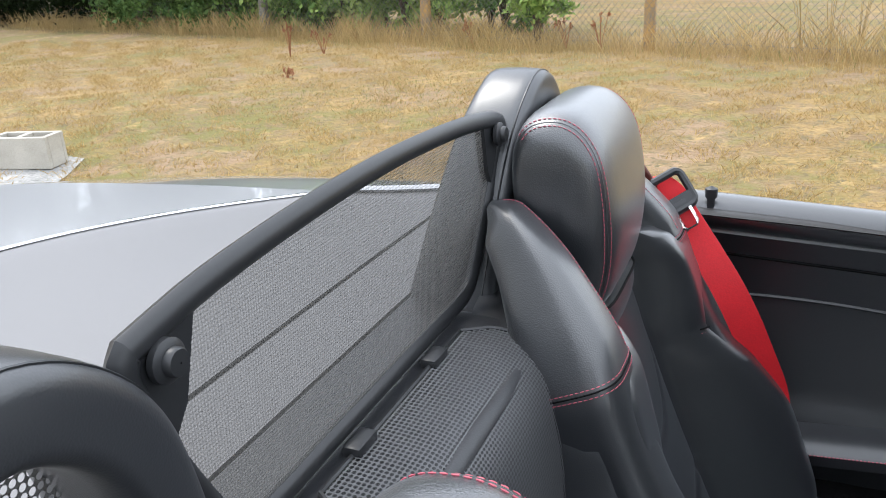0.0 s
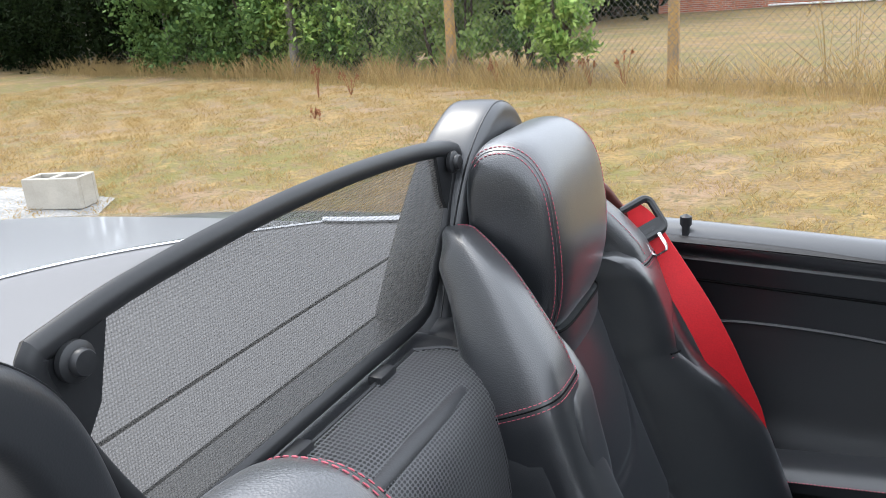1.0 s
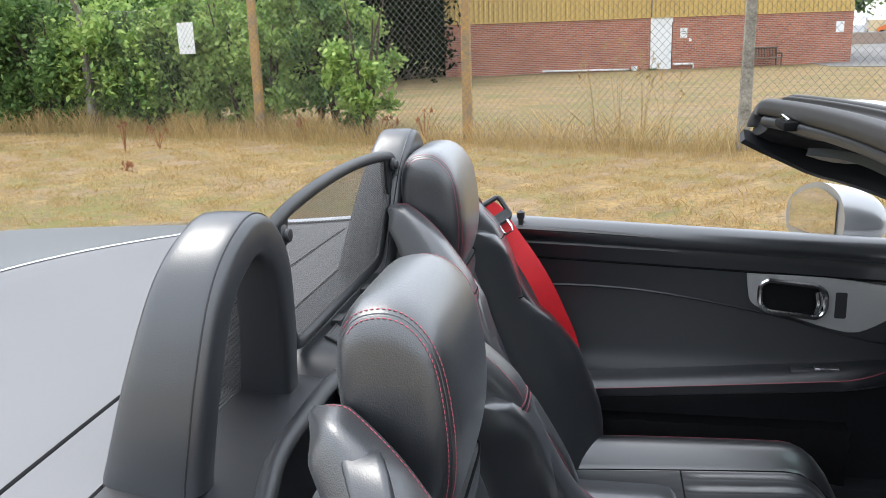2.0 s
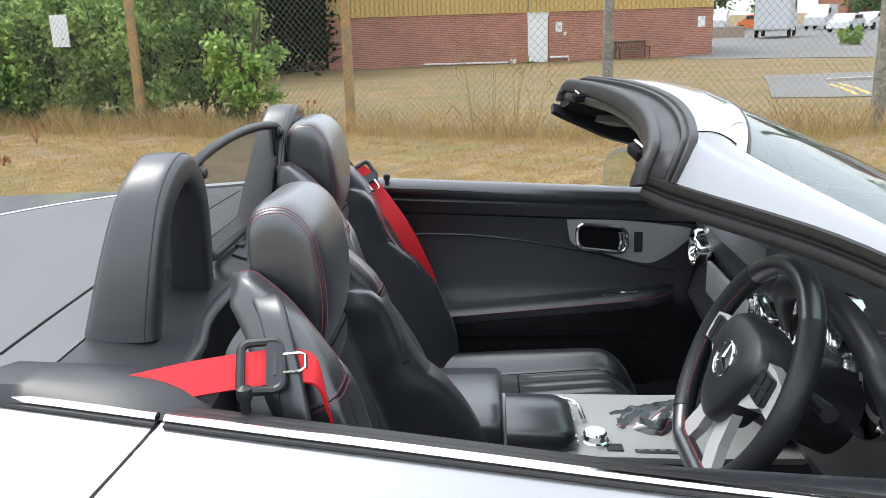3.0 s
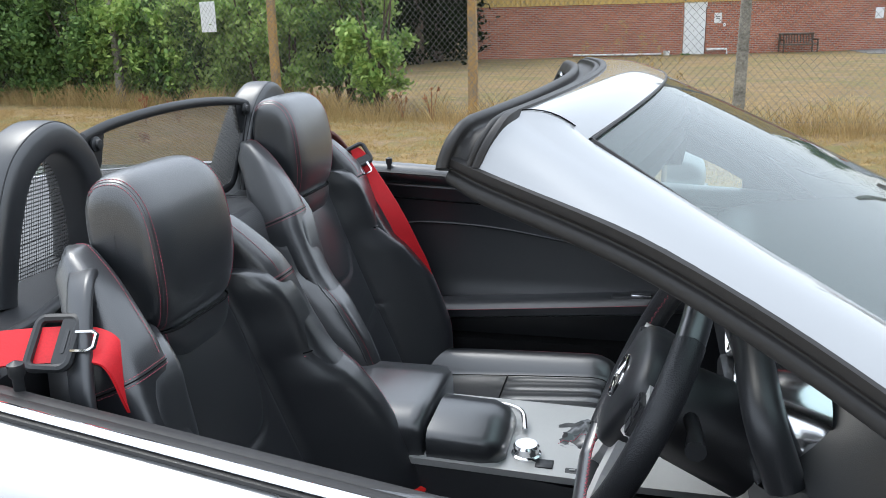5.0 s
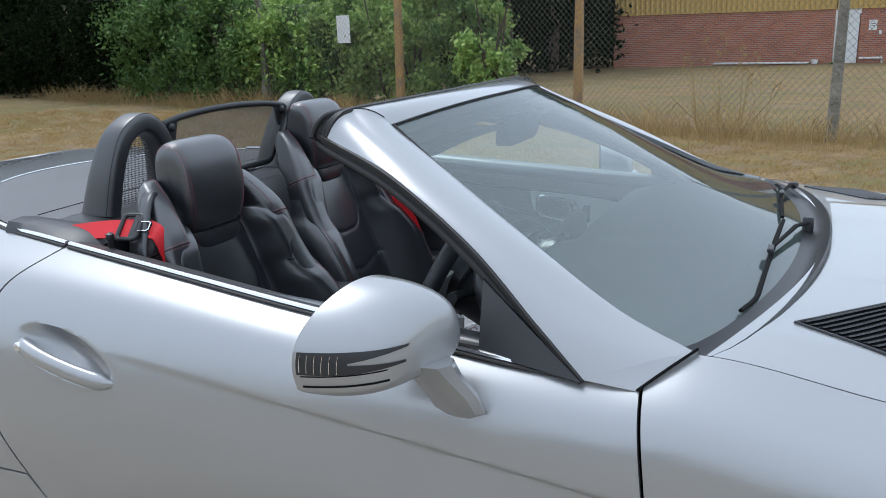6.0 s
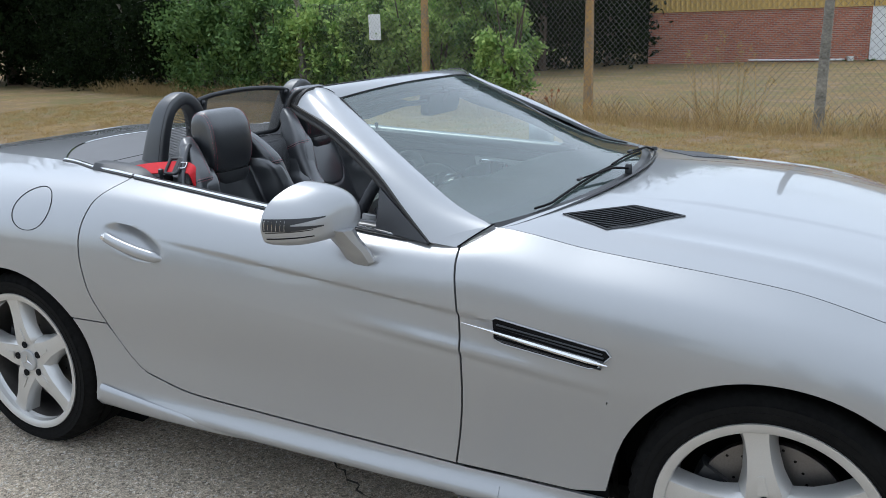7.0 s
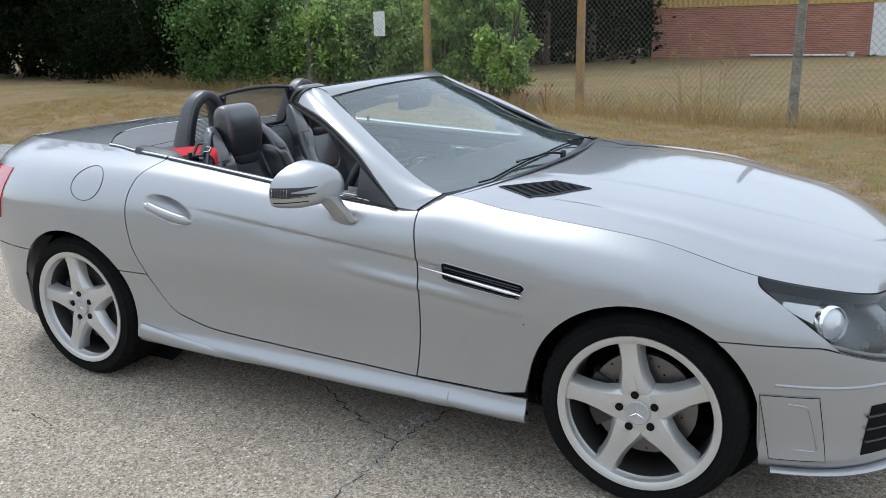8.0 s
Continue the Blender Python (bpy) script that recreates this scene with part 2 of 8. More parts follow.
def prism(outline, f, depth, bm=None):
    """A flat or curved plate: outline of (a, b), f(a, b, lift) gives places, depth its thickness."""
    bm = bm or bmesh.new()
    top = [bm.verts.new(f(a, b, 0.0)) for a, b in outline]
    low = [bm.verts.new(f(a, b, -depth)) for a, b in outline]
    bm.faces.new(top)
    bm.faces.new(low[::-1])
    n = len(top)
    for i in range(n):
        j = (i + 1) % n
        bm.faces.new((top[i], low[i], low[j], top[j]))
    return bm


def rounded(w, h, r, n=6, cx=0.0, cy=0.0):
    """Outline of a rounded rectangle."""
    out = []
    for sx, sy, a0 in ((1, 1, 0), (-1, 1, 90), (-1, -1, 180), (1, -1, 270)):
        for k in range(n + 1):
            a = radians(a0 + 90 * k / n)
            out.append((cx + sx * (w / 2 - r) + r * math.cos(a), cy + sy * (h / 2 - r) + r * math.sin(a)))
    return out


def stitches(pts, r=0.0006, gap=0.0052, long=0.0035, bm=None):
    """A row of single stitches along points."""
    bm = bm or bmesh.new()
    pts = [Vector(p) for p in pts]
    dist = [0.0]
    for a, b in zip(pts, pts[1:]):
        dist.append(dist[-1] + (b - a).length)

    def along(s):
        for i in range(len(pts) - 1):
            if s <= dist[i + 1] or i == len(pts) - 2:
                w = dist[i + 1] - dist[i]
                return pts[i].lerp(pts[i + 1], (s - dist[i]) / w if w > 1e-9 else 0)

    s = 0.0
    while s + long < dist[-1]:
        a, b = along(s), along(s + long)
        if (b - a).length > 1e-5:
            tube([a, (a + b) / 2, b], [r * 0.6, r, r * 0.6], 5, bm)
        s += gap
    return bm


import functools


@functools.lru_cache(maxsize=None)
def pchip_slopes(xs, ys):
    h = [b - a for a, b in zip(xs, xs[1:])]
    d = [(ys[k + 1] - ys[k]) / h[k] for k in range(len(h))]
    out = [d[0]]
    for k in range(1, len(h)):
        if d[k - 1] * d[k] <= 0:
            out.append(0.0)
        else:
            w1, w2 = 2 * h[k] + h[k - 1], h[k] + 2 * h[k - 1]
            out.append((w1 + w2) / (w1 / d[k - 1] + w2 / d[k]))
    return out + [d[-1]]


def pchip(xs, ys, x):
    """Monotone cubic through (xs, ys)."""
    m = pchip_slopes(tuple(xs), tuple(ys))
    i = max(0, min(len(xs) - 2, bisect_left(xs, x) - 1))
    h = xs[i + 1] - xs[i]
    t = min(1.0, max(0.0, (x - xs[i]) / h))
    return (2 * t**3 - 3 * t * t + 1) * ys[i] + (t**3 - 2 * t * t + t) * m[i] * h + (3 * t * t - 2 * t**3) * ys[i + 1] + (t**3 - t * t) * m[i + 1] * h


def bisect_left(xs, x):
    lo, hi = 0, len(xs)
    while lo < hi:
        mid = (lo + hi) // 2
        if xs[mid] < x:
            lo = mid + 1
        else:
            hi = mid
    return lo


def mirrored(ob, name=None):
    """The same part on the car's other side."""
    me = ob.data.copy()
    me.transform(Matrix.Diagonal((1, -1, 1, 1)))
    me.flip_normals()
    o = new(name or ob.name.split(".")[0], me)
    o.parent = ob.parent
    if "label" in ob:
        o["label"] = ob["label"]
    return o

# ---- the car: origin on the ground midway between the axles, x ahead, y to its left ----
car = thing("convertible_car", "silver two-seat convertible car with its roof down, parked on concrete", "car")

# Stations along the right flank: s, then x, and eight (y, z) pairs from the sill up to the shoulder; y is the half width.
FLANK = [
    (-2.75, -2.09, ((0.0, 0.25), (0.0, 0.30), (0.0, 0.36), (0.0, 0.48), (0.0, 0.66), (0.0, 0.82), (0.0, 0.93), (0.0, 0.965))),
    (-2.40, -2.06, ((0.36, 0.23), (0.37, 0.29), (0.38, 0.36), (0.38, 0.48), (0.38, 0.66), (0.37, 0.82), (0.35, 0.93), (0.30, 0.97))),
    (-2.10, -1.97, ((0.62, 0.21), (0.65, 0.27), (0.66, 0.35), (0.66, 0.48), (0.66, 0.68), (0.64, 0.82), (0.56, 0.93), (0.42, 0.98))),
    (-1.75, -1.75, ((0.76, 0.19), (0.80, 0.25), (0.81, 0.34), (0.825, 0.48), (0.835, 0.67), (0.81, 0.815), (0.70, 0.93), (0.50, 0.985))),
    (-1.50, -1.50, ((0.80, 0.18), (0.85, 0.24), (0.862, 0.33), (0.878, 0.48), (0.888, 0.69), (0.860, 0.835), (0.745, 0.942), (0.54, 0.985))),
    (-1.22, -1.22, ((0.81, 0.18), (0.87, 0.24), (0.882, 0.32), (0.893, 0.47), (0.903, 0.69), (0.878, 0.84), (0.770, 0.945), (0.575, 0.982))),
    (-0.95, -0.95, ((0.80, 0.18), (0.88, 0.235), (0.878, 0.31), (0.878, 0.46), (0.894, 0.66), (0.874, 0.825), (0.795, 0.93), (0.668, 0.978))),
    (-0.60, -0.60, ((0.79, 0.18), (0.885, 0.235), (0.868, 0.31), (0.865, 0.45), (0.884, 0.64), (0.868, 0.80), (0.81, 0.905), (0.718, 0.955))),
    (-0.10, -0.10, ((0.79, 0.18), (0.885, 0.23), (0.865, 0.30), (0.862, 0.44), (0.880, 0.62), (0.870, 0.775), (0.832, 0.865), (0.762, 0.910))),
    (0.40, 0.40, ((0.79, 0.175), (0.885, 0.225), (0.863, 0.295), (0.862, 0.43), (0.878, 0.61), (0.874, 0.755), (0.850, 0.835), (0.800, 0.878))),
    (0.53, 0.53, ((0.79, 0.175), (0.885, 0.225), (0.863, 0.295), (0.864, 0.43), (0.880, 0.61), (0.878, 0.755), (0.848, 0.848), (0.752, 0.918))),
    (0.78, 0.78, ((0.80, 0.17), (0.885, 0.22), (0.866, 0.29), (0.868, 0.43), (0.888, 0.61), (0.888, 0.735), (0.858, 0.82), (0.765, 0.887))),
    (1.215, 1.215, ((0.80, 0.17), (0.86, 0.22), (0.872, 0.30), (0.89, 0.45), (0.904, 0.62), (0.897, 0.715), (0.862, 0.79), (0.785, 0.845))),
    (1.53, 1.53, ((0.76, 0.165), (0.835, 0.22), (0.838, 0.30), (0.850, 0.44), (0.862, 0.57), (0.850, 0.65), (0.815, 0.715), (0.755, 0.757))),
    (1.75, 1.75, ((0.70, 0.165), (0.778, 0.22), (0.778, 0.30), (0.785, 0.43), (0.785, 0.55), (0.768, 0.62), (0.735, 0.675), (0.675, 0.715))),
    (2.02, 1.93, ((0.54, 0.165), (0.605, 0.22), (0.605, 0.30), (0.61, 0.43), (0.60, 0.53), (0.585, 0.59), (0.555, 0.64), (0.51, 0.675))),
    (2.36, 2.03, ((0.27, 0.17), (0.30, 0.22), (0.30, 0.30), (0.30, 0.43), (0.30, 0.52), (0.29, 0.58), (0.28, 0.62), (0.26, 0.65))),
    (2.65, 2.055, ((0.0, 0.17), (0.0, 0.22), (0.0, 0.30), (0.0, 0.43), (0.0, 0.52), (0.0, 0.58), (0.0, 0.62), (0.0, 0.645))),
]
FS = tuple(f[0] for f in FLANK)
FX = tuple(f[1] for f in FLANK)
FY = [tuple(f[2][r][0] for f in FLANK) for r in range(8)]
FZ = [tuple(f[2][r][1] for f in FLANK) for r in range(8)]
NOSE_PULL = (0.0, 0.0, 0.0, 0.0, 0.015, 0.035, 0.065, 0.11)
flank_rows = {}


def flank(s, v):
    """The right flank's skin at station s; v runs from 0 at the sill to 7 at the shoulder."""
    key = round(s, 5)
    if key not in flank_rows:
        x = pchip(FS, FX, s)
        pull = max(0.0, min(1.0, (s - 1.6) / 0.6))
        pull = pull * pull * (3 - 2 * pull)
        flank_rows[key] = [Vector((x - pull * NOSE_PULL[r], -pchip(FS, FY[r], s), pchip(FS, FZ[r], s))) for r in range(8)]
    P = flank_rows[key]
    v = max(0.0, min(7.0, v))
    i = min(6, int(v))
    t = v - i
    a, b, c, d = P[max(0, i - 1)], P[i], P[i + 1], P[min(7, i + 2)]
    p = 0.5 * (2 * b + (c - a) * t + (2 * a - 5 * b + 4 * c - d) * t * t + (3 * b - a - 3 * c + d) * t**3)
    # pressed folds along the door: a sharp upper edge and a short lower ridge
    fade = max(0.0, min(1.0, (p.x + 0.55) / 0.5, (0.95 - p.x) / 0.35))
    below = (0.825 - 0.0964 * (p.x + 0.55)) - p.z
    if fade and 0 < below < 0.13:
        p.y += 0.0095 * fade * (1 - below / 0.13) * min(1.0, below / 0.009)
    # finger hollow behind the pull handle
    if -0.80 < p.x < -0.46:
        q = ((p.x + 0.632) / 0.122) ** 2 + ((p.z - 0.803 + 0.22 * (p.x + 0.632)) / 0.044) ** 2
        if q < 1:
            p.y += 0.030 * (1 - q)
    ridge = max(0.0, min(1.0, (p.x - 0.1) / 0.3, (0.95 - p.x) / 0.35))
    if ridge:
        k = p.z - (0.648 - 0.10 * (p.x - 0.3))
        p.y -= 0.008 * ridge * math.exp(-((k / (0.022 if k > 0 else 0.012)) ** 2))
    return p


flank_table = {}
V_STEPS = np.linspace(0.0, 7.0, 57)


def at_height(s, z):
    """The v at which the flank has height z."""
    key = round(s, 5)
    if key not in flank_table:
        flank_table[key] = np.maximum.accumulate([flank(s, v).z for v in V_STEPS])
    return float(np.interp(z, flank_table[key], V_STEPS))


def panel(s0, s1, lower, upper, nu, nv, lift=0.0, steps=None):
    """A sheet of the flank. s0, s1: station at each end as functions of z; lower, upper: heights as functions of s."""
    bm = bmesh.new()

    def f(u, w):
        s = 0.5 * (s0(0.5) + s1(0.5))
        z = 0.5
        for k in range(26):
            s_try = s0(z) + (s1(z) - s0(z)) * u
            if k and abs(s - s_try) < 2e-6:
                break
            s = s_try if k == 0 else 0.5 * (s + s_try)
            z0, z1 = lower(s), upper(s)
            z = z0 + (z1 - z0) * w
        p = flank(s, at_height(s, z))
        if lift:
            v0, v1 = at_height(s, lower(s)), at_height(s, upper(s))
            e = 0.004
            n = (flank(s + e, v0 + (v1 - v0) * w) - flank(s - e, v0 + (v1 - v0) * w)).cross(flank(s, min(7, v0 + (v1 - v0) * w + 0.05)) - flank(s, max(0, v0 + (v1 - v0) * w - 0.05))).normalized()
            if n.y > 0:
                n = -n
            p = p + n * lift
        return p

    us = steps or [k / nu for k in range(nu + 1)]
    return loft([[f(u, k / nv) for k in range(nv + 1)] for u in us], closed=False, caps=False, bm=bm)


SHOULDER_Z = FZ[7]


def shoulder(s):
    return pchip(FS, SHOULDER_Z, s)


def wavy(points):
    xs, ys = [p[0] for p in points], [p[1] for p in points]
    return lambda q: pchip(xs, ys, q) if xs[0] < q < xs[-1] else (ys[0] if q <= xs[0] else ys[-1])


AXLE = 1.22
ARCH_F, ARCH_R = 0.352, 0.352


def arch(s, centre, r, floor):
    """Height of the wheel arch's lip at s."""
    d = abs(s - centre)
    return 0.318 + math.sqrt(r * r - d * d) if d < r else floor


def spread(a, b, n, centre=None, r=0.0):
    """Steps from a to b, packed where the arch's lip is steep."""
    q = {a + (b - a) * k / n for k in range(n + 1)}
    if centre is not None:
        for k in range(25):
            s = centre + r * math.cos(math.pi * k / 24)
            if min(a, b) < s < max(a, b):
                q.add(s)
    keep = [a]
    for x in sorted(q):
        if x - keep[-1] > 0.003 and b - x > 0.003:
            keep.append(x)
    return [(x - a) / (b - a) for x in keep + [b]]


GAP = 0.0028
FRONT_GAP = 0.457
door_front = lambda z: FRONT_GAP + 0.028 * math.sin(max(0.0, min(1.0, (z - 0.3) / 0.58)) * math.pi)
door_rear = wavy([(0.29, -0.30), (0.315, -0.45), (0.377, -0.65), (0.44, -0.72), (0.517, -0.773), (0.65, -0.835), (0.783, -0.853), (0.90, -0.835), (0.97, -0.772)])
door_foot = wavy([(-0.66, 0.375), (-0.45, 0.33), (-0.2, 0.318), (0.5, 0.295)])

skin = []
# Door skin: swept rear corner.
door = part("door", thicken(panel(lambda z: door_rear(z) + GAP, lambda z: door_front(z) - GAP, lambda s: door_foot(s) + GAP, shoulder, 100, 130), 0.012), PAINT, car, "silver driver's door, closed, with its window wound down")
skin.append(door)
# Front wing, from the door to the lamp, with its arch.
bumper_top = wavy([(1.5, 0.588), (1.70, 0.582), (1.77, 0.565), (1.92, 0.525), (2.1, 0.50), (2.7, 0.50)])
wing_end = wavy([(0.555, 1.785), (0.60, 1.725), (0.66, 1.645), (0.70, 1.592), (0.745, 1.53), (0.76, 1.525)])
LOW_F = lambda s: max(arch(s, AXLE, ARCH_F, 0.0), bumper_top(s) + 0.004 if s > AXLE + 0.2 else 0.30 + 0.018 * max(0.0, min(1.0, (s - 0.78) / 0.088)))
wing = part("front_wing", thicken(panel(lambda z: door_front(z) + GAP, lambda z: wing_end(z), LOW_F, shoulder, 80, 72, steps=spread(0, 1, 90, (AXLE - 0.457) / 1.13, 0.31)), 0.012), PAINT, car, "silver front wing")
skin.append(wing)
# Sill skirt.
sill_top = lambda s: (door_foot(s) if s > -0.66 else 0.375 + (-0.66 - s) * 0.75) - GAP
rear_sweep = wavy([(-0.78, 0.5205), (-0.773, 0.5135), (-0.72, 0.437), (-0.65, 0.374), (-0.6, 0.352)])
skirt_top = lambda s: rear_sweep(s) if s < -0.62 else sill_top(s)
skirt = part("side_skirt", thicken(panel(lambda z: -AXLE + math.sqrt(max(0.0, ARCH_R ** 2 - (min(0.6, max(z, 0.318)) - 0.318) ** 2)) + 0.001, lambda z: 0.865, lambda s: flank(s, 0).z + 0.001, skirt_top, 60, 16), 0.012), PAINT, car, "silver side skirt below the door")
skin.append(skirt)
# Rear quarter with its arch.
LOW_R = lambda s: max(arch(s, -AXLE, ARCH_R, 0.0), 0.525 if s > -AXLE else 0.56)
quarter = part("rear_quarter", thicken(panel(lambda z: -1.66, lambda z: door_rear(z) - GAP, LOW_R, shoulder, 80, 36, steps=spread(0, 1, 90, 0.53, 0.42)), 0.012), PAINT, car, "silver rear quarter panel")
skin.append(quarter)
# Bumpers.
LOW_B = lambda s: max(arch(s, AXLE, ARCH_F, 0.0), flank(s, 0).z + 0.002)
bumper = part("front_bumper", thicken(panel(lambda z: AXLE + 0.225, lambda z: 2.65, LOW_B, bumper_top, 60, 30, steps=spread(0, 1, 60, (AXLE - 1.44) / 1.21, 0.29)), 0.012), PAINT, car, "silver front bumper")
skin.append(bumper)
LOW_T = lambda s: max(arch(s, -AXLE, ARCH_R, 0.0), flank(s, 0).z + 0.002)
rear_bumper = part("rear_bumper", thicken(panel(lambda z: -2.75, lambda z: -AXLE - 0.255, LOW_T, lambda s: 0.555 if s > -1.8 else 0.66, 50, 24, steps=spread(0, 1, 50, 1.19, 0.29)), 0.012), PAINT, car, "silver rear bumper")
skin.append(rear_bumper)
tail = part("rear_panel", thicken(panel(lambda z: -2.75, lambda z: -2.0, lambda s: 0.665, lambda s: shoulder(s), 24, 16), 0.01), PAINT, car, "silver rear panel")
skin.append(tail)
RED_LENS = mat("red_lamp_lens", (0.45, 0.01, 0.015), 0.15, 0, var=0.2, grain=200, patch=20, bump=0.05, coat=1.0)
lamp = part("tail_lamp", thicken(panel(lambda z: -2.0, lambda z: -1.632 - 0.25 * max(0, (0.85 - z)), lambda s: 0.68, lambda s: 0.895, 18, 14, lift=0.004), 0.02), RED_LENS, car, "red tail lamp")
skin.append(lamp)
lampfill = part("lamp_surround", thicken(panel(lambda z: -2.0, lambda z: -1.66, lambda s: 0.56, shoulder, 10, 20, lift=0.0), 0.004), PAINT, car)
skin.append(lampfill)
for ob in skin:
    mirrored(ob)

# Dark structure behind the panel joints.
liner = part("inner_structure", panel(lambda z: -0.86, lambda z: 0.86, lambda s: 0.19, lambda s: shoulder(s) - 0.03, 40, 16, lift=-0.032), DARK, car)
mirrored(liner)


# Bonnet: from the screen's foot to the nose.
def bonnet(w, q):
    """w from 0 at the screen to 1 at the nose; q from -1 on the car's right to 1 on its left."""
    s = 0.535 + (2.30 - 0.535) * w
    e = flank(s, 7.0)
    xc = 0.70 + (2.0 - 0.70) * (w ** 0.97)
    zc = pchip([0.7, 0.9, 1.2, 1.5, 1.75, 1.92, 2.0], [0.938, 0.935, 0.908, 0.856, 0.786, 0.712, 0.66], xc)
    a = abs(q)
    x = xc + (e.x - xc) * a**1.9
    z = zc + (e.z - zc) * (0.35 * a**2 + 0.65 * a**4.2)
    # two raised folds that run to the nose
    fold = math.exp(-(((a - 0.85) / 0.035) ** 2)) * 0.007 - math.exp(-(((a - 0.76) / 0.05) ** 2)) * 0.004 + 0.005 * max(0.0, min(1.0, (0.47 - a) / 0.03))
    return Vector((x, -e.y * q * (1 if q else 0), z + fold * min(1.0, 4 * w) * max(0.0, 1 - w)))


hood = part("bonnet", thicken(grid(lambda u, v: bonnet(0.002 + 0.997 * u, (2 * v - 1) * 0.9965), 70, 160), 0.01, (0, 0, 1)), PAINT, car, "silver bonnet with two louvred vents")


def hood_at(x, y):
    """Place and normal on the bonnet above (x, y)."""
    lo, hi = 0.0, 1.0
    q = 0.0
    for _ in range(40):
        w = (lo + hi) / 2
        ed = abs(bonnet(w, 1.0).y)
        q = max(-1.0, min(1.0, y / ed))
        if bonnet(w, q).x < x:
            lo = w
        else:
            hi = w
    p = bonnet(w, q)
    n = (bonnet(min(1, w + 0.01), q) - bonnet(max(0, w - 0.01), q)).cross(bonnet(w, min(1, q + 0.01)) - bonnet(w, max(-1, q - 0.01))).normalized()
    return p, (n if n.z > 0 else -n)


def on_hood(x, y, lift):
    p, n = hood_at(x, y)
    return p + n * lift


def hood_vent(side):
    """A dark louvred vent let into the bonnet."""
    c = [(0.655, -0.590), (0.790, -0.655), (0.945, -0.480), (0.805, -0.440)]

    def f(a, b, lift=0.0):
        # a along the car, b across it
        x = (1 - b) * ((1 - a) * c[0][0] + a * c[1][0]) + b * ((1 - a) * c[3][0] + a * c[2][0])
        y = (1 - b) * ((1 - a) * c[0][1] + a * c[1][1]) + b * ((1 - a) * c[3][1] + a * c[2][1])
        p = on_hood(x, y, lift)
        return Vector((p.x, p.y * side, p.z))

    tray = part("vent_tray", grid(lambda u, v: f(u, v, 0.0015), 10, 14), DARK, hood, "black bonnet vent")
    rim = [f(a, 0, 0.004) for a in np.linspace(0, 1, 8)] + [f(1, b, 0.004) for b in np.linspace(0.1, 1, 8)] + [f(a, 1, 0.004) for a in np.linspace(0.9, 0, 8)] + [f(0, b, 0.004) for b in np.linspace(0.9, 0.1, 8)]
    part("vent_rim", tube([p - Vector((0, 0, 0.003)) for p in rim], 0.003, 6, closed=True), PLASTIC, hood)
    for k in range(11):
        a = 0.05 + 0.9 * k / 10
        bm = loft([[f(a - 0.034, b, 0.0018), f(a + 0.02, b, 0.0055), f(a + 0.034, b, 0.0045), f(a - 0.02, b, 0.001)] for b in np.linspace(0.03, 0.97, 10)])
        part("louvre", bm, PLASTIC, hood)


hood_vent(1)
hood_vent(-1)


BOWL = mat("smoked_reflector", (0.13, 0.135, 0.14), 0.25, 0.6, var=0.15, grain=60, patch=14, bump=0.05)
# Headlamps: dark bowl, projector, clear lens.
def lamp_skin(s, z, lift):
    v = at_height(s, z)
    e = 0.004
    n = (flank(s + e, v) - flank(s - e, v)).cross(flank(s, min(7, v + 0.05)) - flank(s, max(0, v - 0.05))).normalized()
    if n.x * 0.3 - n.y < 0:
        n = -n
    return flank(s, v) + n * lift


lamp_low = lambda s: bumper_top(s) + 0.003
lens_bm = panel(lambda z: wing_end(z) + 0.004, lambda z: 2.12 - 0.3 * max(0, z - 0.55), lamp_low, lambda s: shoulder(s) - 0.002, 26, 16, lift=0.002)
lens = part("headlamp", lens_bm, LENS, car, "clear headlamp lens over a dark reflector")
lens.visible_shadow = False
bowl = part("bowl", panel(lambda z: wing_end(z) + 0.004, lambda z: 2.12 - 0.3 * max(0, z - 0.55), lamp_low, lambda s: shoulder(s) - 0.002, 26, 16, lift=-0.045), BOWL, lens)
walls = bmesh.new()
for lo_f, hi_f in ((True, False), (False, True)):
    ring_a, ring_b = [], []
    for k in range(21):
        s = 1.53 + (2.1 - 1.53) * k / 20
        z = lamp_low(s) if lo_f else shoulder(s) - 0.003
        if lo_f and s < 1.77:
            z = 0.566 + (1.77 - s) * 0.75
        ring_a.append(lamp_skin(s, z, 0.001))
        ring_b.append(lamp_skin(s, z, -0.05))
    loft([ring_a, ring_b], closed=False, caps=False, bm=walls)
part("lamp_wall", walls, PLASTIC, lens)
PROJ = mat("frosted_lamp_glass", (0.62, 0.63, 0.64), 0.12, 0.2, var=0.05, bump=0.0, coat=1.0)
proj_c = lamp_skin(1.742, 0.650, -0.024)
d = (lamp_skin(1.76, 0.628, 0.1) - lamp_skin(1.76, 0.628, 0.0)).normalized()
aim = Vector((0.75, -0.62, 0.12)).normalized()
turn = aim.to_track_quat("Z", "Y").to_matrix().to_4x4()
bm = lathe([(0.052, -0.03), (0.052, 0.010), (0.048, 0.016), (0.045, 0.008), (0.001, 0.018)], 32, "z")
bmesh.ops.transform(bm, matrix=Matrix.Translation(proj_c) @ turn, verts=bm.verts)
part("projector", bm, CHROME, lens, "round chrome projector")
bm = lathe([(0.044, 0.009), (0.036, 0.018), (0.020, 0.025), (0.001, 0.028)], 24, "z")
bmesh.ops.transform(bm, matrix=Matrix.Translation(proj_c) @ turn, verts=bm.verts)
part("projector_lens", bm, PROJ, lens, "frosted round lens")
